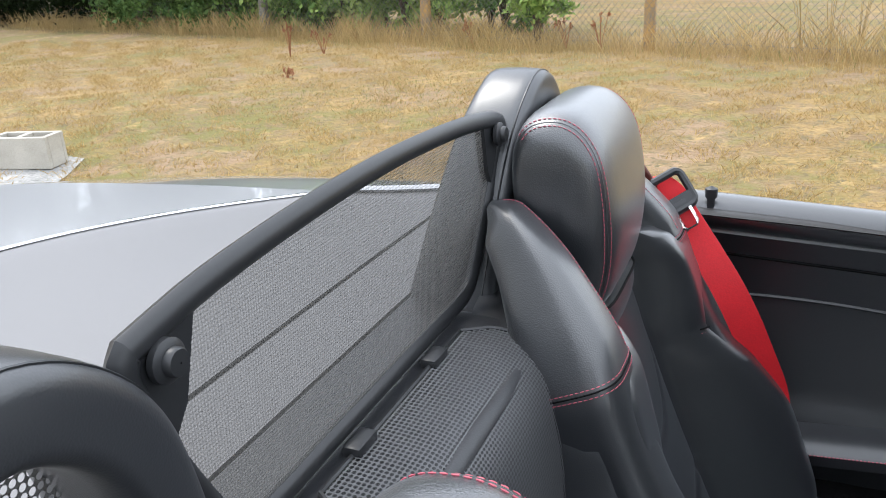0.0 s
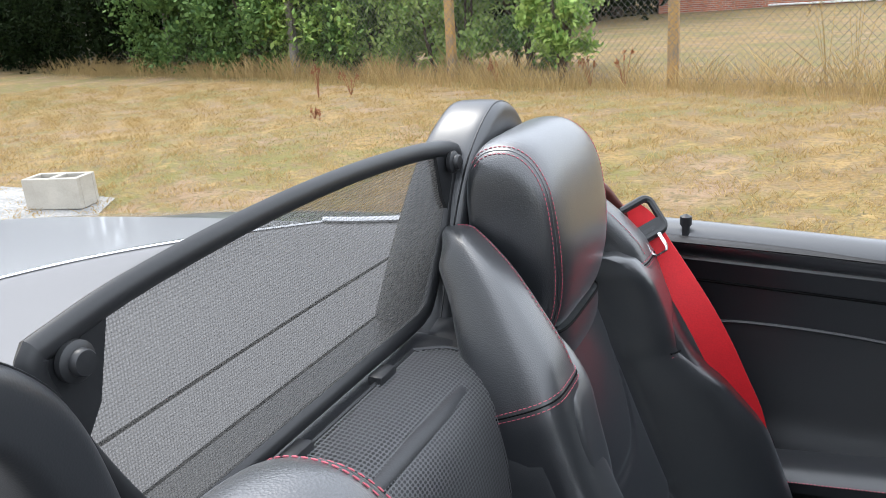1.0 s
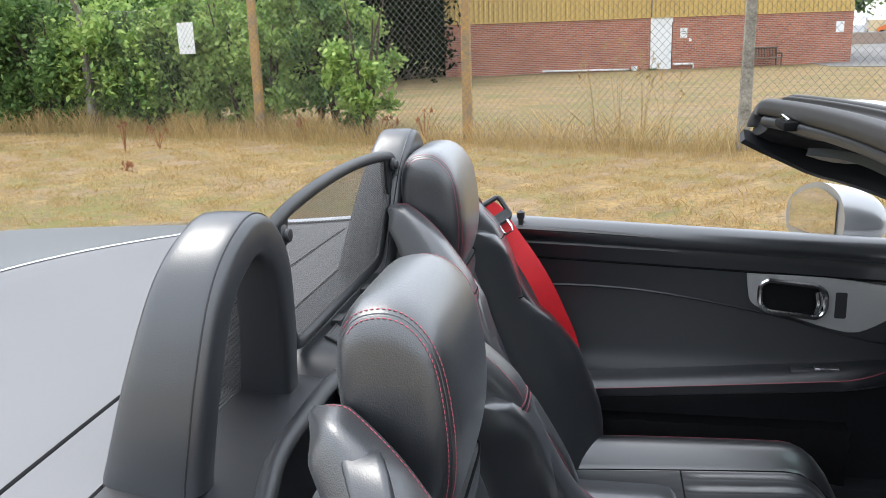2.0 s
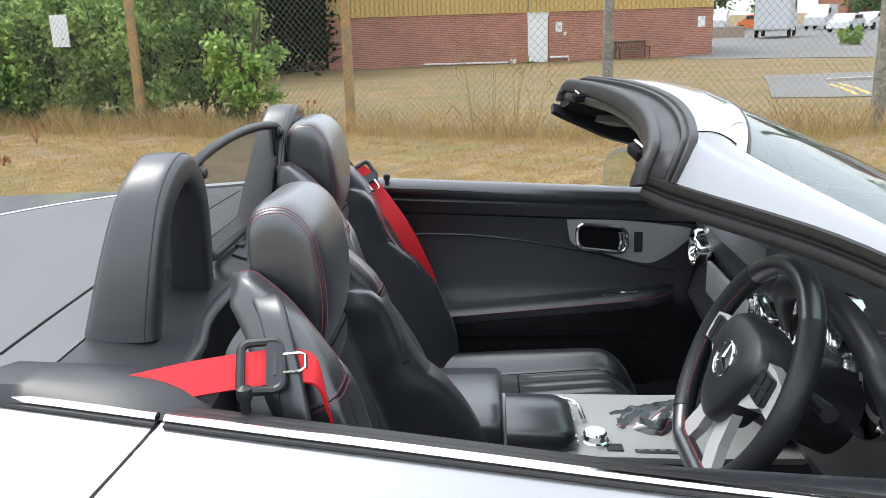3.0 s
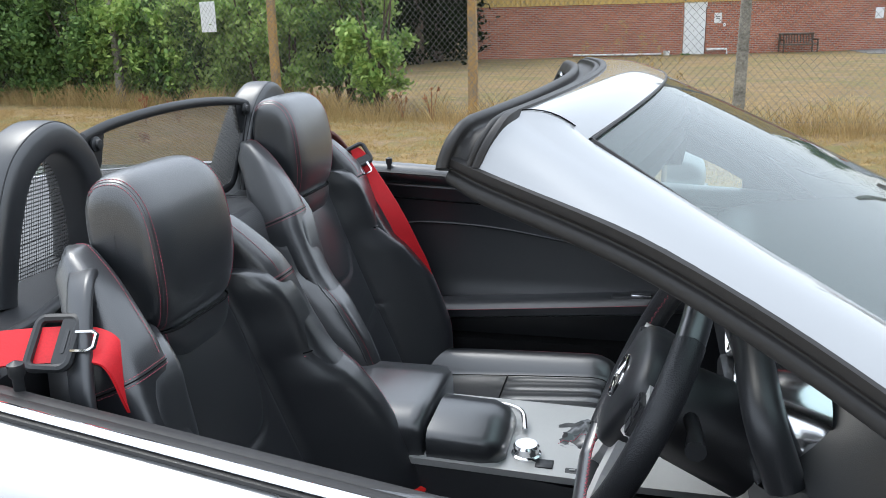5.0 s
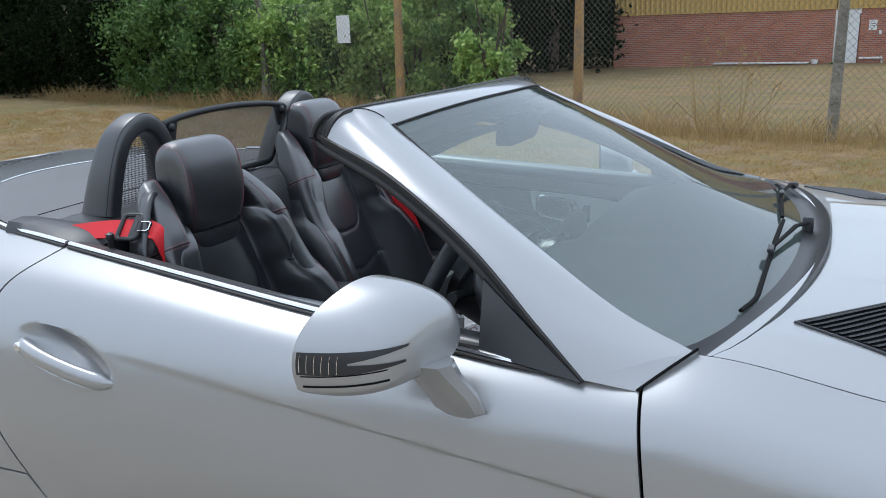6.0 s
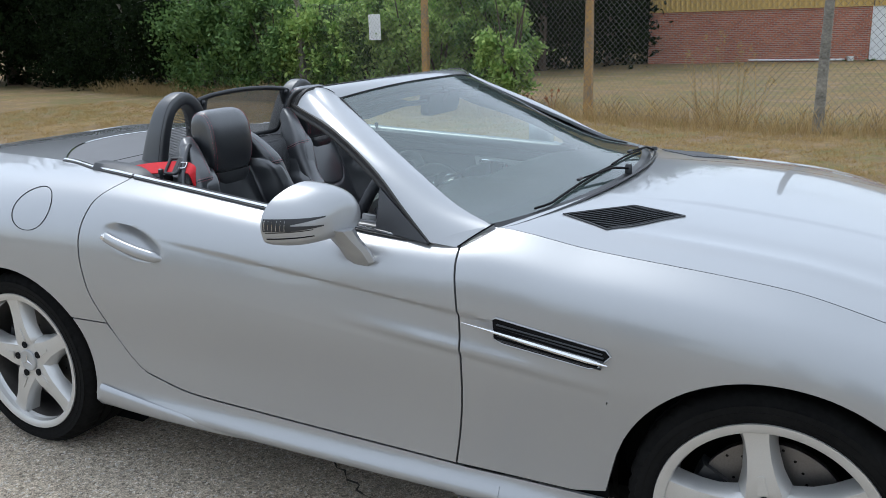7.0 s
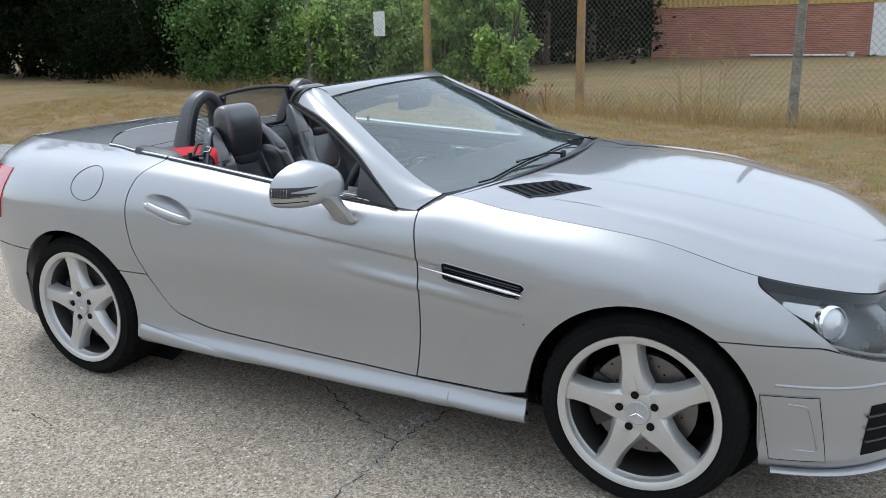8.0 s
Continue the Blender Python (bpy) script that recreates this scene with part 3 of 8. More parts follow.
part("indicator_bar", thicken(grid(lambda u, v: lamp_skin(1.602 + 0.125 * u, 0.708 - 0.020 * u - (0.014 + 0.046 * u) * v, -0.010 - 0.008 * v), 6, 4), 0.004), WHITE_PAINT, lens, "bright reflector bar")
part("lamp_trim", tube([lamp_skin(s, lamp_low(s) + 0.012, -0.012) for s in np.linspace(1.72, 2.1, 10)], 0.006, 6), BRUSHED, lens)
for o in (lens, *lens.children):
    o2 = mirrored(o)
    if o is not lens:
        o2.parent = bpy.data.objects["headlamp.001"]

# Front bumper details: corner reflector panel with a slot, intake.
def skin_plate(s0, s1, z0, z1, lift, slant=0.0):
    """Plate on the flank between stations and heights."""
    def f(u, v):
        z = z0 + (z1 - z0) * v
        return lamp_skin(s0 + (s1 - s0) * u + slant * v, z, lift)
    return grid(f, 8, 6)


def frame_on(s0, s1, z0, z1, lift, r, slant=0.0):
    pts = [lamp_skin(s0 + (s1 - s0) * u + slant * v, z0 + (z1 - z0) * v, lift) for u, v in
           [(k / 6, 0) for k in range(7)] + [(1, k / 6) for k in range(1, 7)] + [(1 - k / 6, 1) for k in range(1, 7)] + [(0, 1 - k / 6) for k in range(1, 6)]]
    return tube(pts, r, 6, closed=True)


part("corner_plate", thicken(skin_plate(1.60, 1.745, 0.24, 0.435, 0.004, -0.035), 0.006), PAINT, bumper, "raised plate on the bumper's corner")
part("corner_plate_joint", frame_on(1.598, 1.747, 0.238, 0.437, 0.0035, 0.0009, -0.035), DARK, bumper)
part("corner_slot", tube([lamp_skin(s, z, 0.004) for s, z in ((1.655, 0.272), (1.715, 0.268), (1.718, 0.278), (1.70, 0.35), (1.684, 0.405), (1.672, 0.412), (1.63, 0.416))], 0.0045, 8, flat=0.6), PAINT, bumper)
part("bumper_blade", tube([lamp_skin(s, 0.205, 0.012) for s in np.linspace(1.6, 2.6, 24)], [0.02] * 24, 8, flat=0.45), PAINT, bumper)
part("bumper_crease", tube([lamp_skin(s, 0.47 - 0.03 * (s - 1.6), -0.004) for s in np.linspace(1.60, 2.2, 20)], 0.007, 8), PAINT, bumper)
part("side_intake", thicken(skin_plate(1.86, 2.12, 0.25, 0.40, 0.003, 0.02), 0.004), DARK, bumper, "black air intake")
for z in (0.29, 0.33, 0.37):
    part("intake_bar", tube([lamp_skin(s, z, 0.006) for s in np.linspace(1.865, 2.13, 8)], 0.006, 6, flat=0.6), PLASTIC, bumper)

# Side vent with a bright spear, in the wing behind the wheel.
def vent_point(s, z, lift):
    return lamp_skin(s, z, lift)


VENT = [(0.575, 0.722), (0.585, 0.728), (0.86, 0.690), (0.872, 0.676), (0.84, 0.642), (0.82, 0.638), (0.60, 0.662), (0.575, 0.672)]
bm = bmesh.new()
bm.faces.new([bm.verts.new(vent_point(s, z, 0.0025)) for s, z in VENT])
part("side_vent", bm, DARK, wing, "black louvred side vent with a bright spear", smooth=False)
part("vent_frame", tube([vent_point(s, z, 0.002) for s, z in VENT], 0.0022, 6, closed=True), PAINT, wing)
for k in range(5):
    t = 0.12 + 0.2 * k
    a = [vent_point(0.582 + (0.85 - 0.582 + 0.012 * (1 - abs(t - 0.4))) * u, (0.722 - 0.055 * t) + (0.685 - 0.722 + 0.008 * t) * u, 0.005) for u in np.linspace(0.02, 0.98, 8)]
    part("vent_slat", tube(a, 0.0032, 5, flat=0.7), PLASTIC, wing)
part("spear", tube([vent_point(0.494 + (0.868 - 0.494) * u, 0.703 - 0.046 * u, 0.0125) for u in np.linspace(0, 1, 16)], [0.001 + 0.0062 * min(1, 2.2 * u, 8 * (1.02 - u)) for u in np.linspace(0, 1, 16)], 8), CHROME, wing, "bright spear across the vent")

# Fuel flap and its joint; door handle in its hollow; skirt jacking cover.
ring = [lamp_skin(-1.087 + 0.083 * math.cos(a), 0.872 + 0.064 * math.sin(a), 0.0008) for a in [2 * math.pi * k / 48 for k in range(48)]]
part("fuel_flap_joint", tube(ring, 0.0012, 6, closed=True), DARK, quarter, "round fuel flap")
# pull handle across the hollow, with the key lock at its rear end
def grip_line(u, z_off=0.0):
    a, b = lamp_skin(-0.80, 0.826, 0.0), lamp_skin(-0.462, 0.752, 0.0)
    x = -0.742 + 0.235 * u
    t = (x + 0.80) / 0.338
    return Vector((x, a.y + (b.y - a.y) * t, 0.812 - 0.050 * u + z_off))


hp = [grip_line(u) + Vector((0, 0.004 - 0.019 * math.sin(math.pi * u) ** 0.5, 0)) for u in np.linspace(0, 1, 20)]
part("door_handle", tube(hp, [0.006 + 0.0115 * min(1.0, 7 * u + 0.75, 9 * (1 - u)) for u in np.linspace(0, 1, 20)], 14, flat=0.75, up=(0, 1, 0)), PAINT, door, "silver pull handle")
kh = grip_line(0.03) + Vector((0, -0.010, 0.002))
bm = lathe([(0.001, -0.008), (0.007, -0.008), (0.0100, -0.005), (0.0105, 0.006)], 20, "y", kh)
lock = part("lock_barrel", bm, CHROME, door, "chrome key lock")
part("skirt_blade", tube([lamp_skin(q, 0.268 - 0.075 * (q + 0.84), -0.004) for q in np.linspace(-0.845, -0.22, 24)], [0.013 * (1 - t) ** 0.8 + 0.0008 for t in np.linspace(0, 1, 24)], 12, flat=2.6), PAINT, skirt, "raised tapering blade on the skirt")
part("jacking_cover", thicken(skin_plate(0.46, 0.585, 0.215, 0.265, 0.003), 0.003), PAINT, skirt)

# Belt line: rubber strip, bright strip, then the inner rubber lip.
def belt(s0, s1, dy, dz, r, material, name, flat=1.0, parent=None, label="", n=40):
    pts = []
    for s in np.linspace(s0, s1, n):
        p = flank(s, 7.0)
        pts.append(p + Vector((0, dy, dz)))
    return part(name, tube(pts, r, 8, flat=flat), material, parent or car, label)


for nm, a, b in (("door", -0.765, 0.37), ("rear", -1.25, -0.775)):
    s1 = belt(a, b, -0.005, 0.0, 0.0045, RUBBER, "belt_seal", 0.7)
    s2 = belt(a, b, 0.002, 0.0055, 0.0065, CHROME, "belt_strip", 0.8, None, "bright strip along the belt line")
    if nm == "rear":
        mirrored(s1)
        mirrored(s2)
        continue
    s3 = belt(a, b, 0.018, 0.001, 0.0125, RUBBER, "belt_rubber", 0.28)
    s4 = belt(a, b, 0.038, -0.004, 0.014, RUBBER, "belt_lip", 0.28)
    mirrored(s4)
    mirrored(s1)
part("window_pin", lathe([(0.006, 0.0), (0.006, 0.02), (0.009, 0.024), (0.009, 0.036), (0.001, 0.04)], 12, "z", (-0.688, -0.66, 0.955)), PLASTIC, car, "black door locking pin")
part("window_pin", lathe([(0.006, 0.0), (0.006, 0.02), (0.009, 0.024), (0.009, 0.036), (0.001, 0.04)], 12, "z", (-0.688, 0.69, 0.952)), PLASTIC, car, "black door locking pin")


# Screen frame.
PIL_LOW = spline([(-0.200, -0.560, 1.194), (-0.02, -0.642, 1.140), (0.16, -0.722, 1.048), (0.29, -0.782, 0.950), (0.374, -0.812, 0.880)], 8)
PIL_TOP = spline([(-0.098, -0.482, 1.210), (0.07, -0.558, 1.124), (0.25, -0.643, 1.033), (0.40, -0.708, 0.960), (0.523, -0.752, 0.922)], 8)


def header(u, v):
    """Silver top rail. u from right to left, v from the seal to the glass."""
    k = 2 * u - 1
    bow = 1 - k * k
    back = Vector((-0.168 + 0.057 * bow, 0.512 * k, 1.2435 + 0.008 * bow))
    front = Vector((-0.098 + 0.085 * bow, 0.482 * k, 1.212 + 0.030 * (1 - abs(k) ** 2.5)))
    return back.lerp(front, v) + Vector((0, 0, 0.010 * math.sin(math.pi * v)))


# rear edge of the pillar's top, from its lower corner up to the rail
PIL_END = spline([PIL_LOW[0], Vector((-0.188, -0.556, 1.219)), Vector((-0.176, -0.538, 1.238)), header(0, 0)], 8)


def pillar(u, v):
    i = u * (len(PIL_LOW) - 1)
    k = min(len(PIL_LOW) - 2, int(i))
    t = i - k
    a, b = PIL_LOW[k].lerp(PIL_LOW[k + 1], t), PIL_TOP[k].lerp(PIL_TOP[k + 1], t)
    out = Vector((0.25, -0.55, 0.6)).normalized()
    p = a.lerp(b, v) + out * 0.015 * math.sin(math.pi * v) ** 0.8 * (1 - 0.41 * u**3)
    # the top end turns up to the rail
    if v < 0.42:
        q = v / 0.42 * (len(PIL_END) - 1)
        n = min(len(PIL_END) - 2, int(q))
        end = PIL_END[n].lerp(PIL_END[n + 1], q - n)
    else:
        end = header(0, (v - 0.42) / 0.58)
    return p.lerp(end, max(0.0, 1 - 3.2 * u) ** 2)


pil = part("windscreen_pillar", thicken(grid(pillar, 48, 24), 0.012, (0.25, -0.55, 0.6)), PAINT, car, "silver windscreen pillar")
mirrored(pil)
# pillar foot that meets the wing
foot = part("pillar_foot", thicken(grid(lambda u, v: PIL_LOW[-1].lerp(PIL_TOP[-1], v).lerp(Vector((0.452, -0.812, 0.874)).lerp(Vector((0.527, -0.752, 0.925)), v), u) + Vector((0.25, -0.55, 0.6)).normalized() * (0.022 * math.sin(math.pi * v) ** 0.8 * (0.4 - 0.3 * u)), 6, 10), 0.01), PAINT, car)
mirrored(foot)
part("foot_joint", tube([Vector((0.452, -0.813, 0.8755)).lerp(Vector((0.528, -0.752, 0.9275)), t) + Vector((0.25, -0.55, 0.6)).normalized() * (0.0035 * math.sin(math.pi * t)) for t in np.linspace(0, 1, 12)], 0.0022, 6), DARK, foot)


head = part("windscreen_header", thicken(grid(header, 40, 8), 0.012, (0, 0, 1)), PAINT, car, "silver top rail of the windscreen")
part("header_joint", tube([header(0.004, v) + Vector((0, 0, 0.001)) for v in np.linspace(0, 0.8, 8)], 0.0008, 6), DARK, head)
part("header_joint", tube([header(0.996, v) + Vector((0, 0, 0.001)) for v in np.linspace(0, 0.8, 8)], 0.0008, 6), DARK, head)
# layered rubber seal behind the top rail, one solid length with a blunt end
SEAL = ((0.004, 0.003), (-0.006, 0.004), (-0.009, -0.001), (-0.012, 0.001), (-0.018, 0.001), (-0.021, -0.010), (-0.045, -0.014), (-0.047, -0.002), (-0.053, 0.003), (-0.060, 0.002), (-0.066, -0.006), (-0.068, -0.030), (-0.02, -0.036), (0.006, -0.018))
SEAL = [(q.x, q.y) for q in spline([Vector((a, b, 0)) for a, b in SEAL + SEAL[:1]], 3)[:-1]]
SEAL_RUBBER = mat("soft_black_seal", (0.024, 0.023, 0.023), 0.5, 0, spec=0.45, var=0.2, grain=150, patch=8, bump=0.1)
flip = Vector((1, -1, 1))
way = PIL_END[:-1:2] + [header(u, 0.0) for u in np.linspace(0, 1, 37)] + [p * flip for p in PIL_END[:-1:2][::-1]]
rings = []
for n, p in enumerate(way):
    tangent = (way[min(n + 6, len(way) - 1)] - way[max(n - 6, 0)]).normalized()
    side = Vector((1, 0, 0))
    rise = side.cross(tangent).normalized()
    k = 0.66 + 0.26 * math.sin(math.pi * n / (len(way) - 1)) ** 0.7
    rings.append([p + side * (dx * k) + rise * ((dz + 0.12 * dx) * k) for dx, dz in SEAL])
part("header_seal", loft(rings), SEAL_RUBBER, head, "layered black roof seal", sharp=60)
# lining under the rail
def lining(u, v):
    a = header(u, 0.0) + Vector((-0.050, 0, -0.044))
    b = header(u, 1.0) + Vector((0.030, 0, -0.046))
    return a.lerp(b, v) - Vector((0, 0, 0.016 * math.sin(math.pi * v)))


part("header_lining", thicken(grid(lambda u, v: lining(u, v), 30, 8), 0.018, (0, 0, -1)), SOFT, head, "black padded lining with latch cups")
part("lining_edge", tube([lining(u, 0.0) for u in np.linspace(0, 1, 40)], 0.011, 10), SOFT, head, "rounded rear edge of the lining")
for u in (0.10, 0.88):
    c = header(u, 0.0) + Vector((-0.061, 0, -0.040))
    part("latch_cup", box((0.03, 0.075, 0.016), c, 0.005), DARK, head)
    part("latch", tube([c + Vector((-0.004, -0.028, 0.008)), c + Vector((-0.010, 0, 0.014)), c + Vector((-0.004, 0.028, 0.008))], 0.004, 8), CHROME, head, "bright roof latch")
for lo, hi in ((0.08, 0.43), (0.57, 0.92)):
    part("sun_visor", thicken(grid(lambda u, v: lining(lo + (hi - lo) * u, 0.25 + 0.75 * v) - Vector((0, 0, 0.022 - 0.008 * math.sin(math.pi * u))), 10, 6), 0.014, (0, 0, 1)), SOFT, head, "black sun visor folded up")
# ribbed rubber channel below the pillars, cut square at its upper end
CHANNEL = ((-0.005, 0.001), (-0.003, 0.013), (0.003, 0.016), (0.006, 0.021), (0.001, 0.026), (0.000, 0.036), (0.006, 0.043), (0.018, 0.045), (0.034, 0.040), (0.050, 0.028), (0.053, 0.008), (0.020, -0.004))
CHANNEL = [(q.x, 0.85 * q.y) for q in spline([Vector((a, b, 0)) for a, b in CHANNEL + CHANNEL[:1]], 3)[:-1]]
way = [PIL_LOW[0] + (PIL_LOW[0] - PIL_LOW[1]).normalized() * 0.034] + PIL_LOW
rings = []
for n, p in enumerate(way):
    tangent = (way[min(n + 1, len(way) - 1)] - way[max(n - 1, 0)]).normalized()
    low = Vector((0, 0, -1)) + tangent * tangent.z
    low.normalize()
    inward = low.cross(tangent).normalized()
    inward = inward if inward.y > 0 else -inward
    k = 0.82 if n == 0 else 1.0 - 0.35 * max(0.0, n / len(way) - 0.6)
    rings.append([p + inward * (a * k) + low * (b * k) for a, b in CHANNEL])
o = part("pillar_seal", loft(rings), RUBBER, pil, "thick ribbed black door seal along the pillar", sharp=60)
mirrored(o)
def pillar_trim(u, v):
    i = u * (len(PIL_LOW) - 1)
    k = min(len(PIL_LOW) - 2, int(i))
    p = PIL_LOW[k].lerp(PIL_LOW[k + 1], i - k)
    return p + Vector((-0.045 * (1 - u) - 0.008, 0.022 + 0.012 * v, -0.012)) + Vector((0.0, 0.012, -0.062 * (1 - 0.5 * u) * min(1.0, 0.25 + 4 * u))) * v


o = part("pillar_trim", thicken(grid(pillar_trim, 24, 4), 0.012, (0, 1, 0)), SOFT, pil, "black inner trim of the pillar")
o.data.transform(Matrix.Diagonal((1, -1, 1, 1)))
o.data.flip_normals()
# black sail panel at the mirror
bm = bmesh.new()
tri = [Vector((0.190, -0.738, 0.998)), Vector((0.198, -0.785, 0.893)), Vector((0.372, -0.815, 0.878))]
a = [bm.verts.new(p + Vector((0, -0.004, 0))) for p in tri]
b = [bm.verts.new(p + Vector((0, 0.014, 0))) for p in tri]
bm.faces.new(a)
bm.faces.new(b[::-1])
for i in range(3):
    bm.faces.new((a[i], b[i], b[(i + 1) % 3], a[(i + 1) % 3]))
sail = part("sail_panel", bm, SOFT, door, "matt black triangular sail panel", smooth=False)
o = mirrored(sail)


# Windscreen.
def screen(u, v, lift=0.0):
    """u from right to left, v from the foot to the top."""
    k = 2 * u - 1
    bow = 1 - k * k
    low = Vector((0.500 + 0.155 * bow ** 0.8, 0.748 * k, 0.922 + 0.010 * bow))
    i = min(1.0, abs(k))
    top = Vector((-0.094 + 0.081 * bow, 0.478 * k, 1.208 + 0.030 * (1 - abs(k) ** 2.5)))
    # follow the pillar along the sides
    t = v * (len(PIL_TOP) - 1)
    n = min(len(PIL_TOP) - 2, int(t))
    e = PIL_TOP[len(PIL_TOP) - 1 - n].lerp(PIL_TOP[len(PIL_TOP) - 2 - n], t - n)
    line = PIL_TOP[-1].lerp(PIL_TOP[0], v)
    dz = (e.z - line.z) * (0.4 + 0.6 * i)
    return low.lerp(top, v) + Vector((0, 0, dz + 0.012 * math.sin(math.pi * v) * bow + lift))


glass_ob = part("windscreen", grid(screen, 40, 24), GLASS, car, "clear raked windscreen")
glass_ob.visible_shadow = False
part("glass_band", grid(lambda u, v: screen(u, 0.965 + 0.035 * v, -0.004), 30, 3), PLASTIC, glass_ob, "dark printed band")
part("glass_band", grid(lambda u, v: screen(u, 0.085 * v, -0.004), 30, 3), PLASTIC, glass_ob, "dark printed band")
part("screen_edge", tube([screen(u, 1.0, 0.003) for u in np.linspace(0, 1, 30)], 0.0022, 6), RUBBER, glass_ob)
for u in (0.0, 1.0):
    part("screen_edge", tube([screen(u, v, 0.002) for v in np.linspace(0, 1, 24)], 0.003, 6), RUBBER, glass_ob)
# inner mirror
im = part("inner_mirror", prism(rounded(0.24, 0.075, 0.03), lambda a, b, l: Vector((-0.012 - l + 0.15 * b, a, 1.155 + b)), 0.03), PLASTIC, car, "black rear-view mirror")
part("mirror_face", prism(rounded(0.22, 0.06, 0.026), lambda a, b, l: Vector((-0.0135 - l + 0.15 * b, a, 1.155 + b)), 0.001), MIRROR, im)
part("mirror_stem", tube([(0.01, 0, 1.16), (0.03, 0, 1.185), (0.02, 0, 1.212)], 0.012, 8), PLASTIC, im)
# scuttle and wipers
def scuttle(u, v):
    k = 2 * u - 1
    a = screen(u, 0.0)
    b = Vector((0.545 + 0.165 * (1 - k * k) ** 0.8, 0.752 * k, 0.918 + 0.035 * (1 - k * k)))
    return a.lerp(b, v) + Vector((0, 0, -0.012 * math.sin(math.pi * v)))


scut = part("scuttle_panel", thicken(grid(scuttle, 40, 6), 0.006, (0, 0, 1)), PLASTIC, car, "black plastic scuttle below the screen")
def on_screen(x, y, lift):
    """Place on the glass above (x, y)."""
    u, v = 0.5, 0.05
    for _ in range(12):
        p = screen(u, v)
        u += (y - p.y) / 1.45
        v = max(0.002, min(0.9, v + (p.x - x) / 0.72))
    return screen(u, v, lift)


for y0, y1, xa, xb in ((0.02, -0.58, 0.616, 0.590), (0.57, 0.03, 0.588, 0.612)):
    base = on_screen(xa, y0, 0.012) + Vector((0.05, 0.012, -0.012))
    mid = on_screen(xa + (xb - xa) * 0.55, y0 + (y1 - y0) * 0.5, 0.020)
    arm = part("wiper_arm", tube([base, base.lerp(mid, 0.35) + Vector((0, 0, 0.012)), mid], [0.007, 0.006, 0.004], 8, flat=0.6), DARK, car, "black wiper arm on the screen's foot")
    part("wiper_blade", tube([on_screen(xa + (xb - xa) * t, y0 + (y1 - y0) * t, 0.008) for t in np.linspace(0.02, 1, 16)], [0.0045] * 16, 8, flat=0.7), DARK, arm)
    part("wiper_spindle", lathe([(0.012, -0.02), (0.012, 0.008), (0.009, 0.013), (0.001, 0.014)], 14, "z", base), PLASTIC, arm)
    part("blade_clip", box((0.012, 0.04, 0.009), mid, 0.003), PLASTIC, arm)


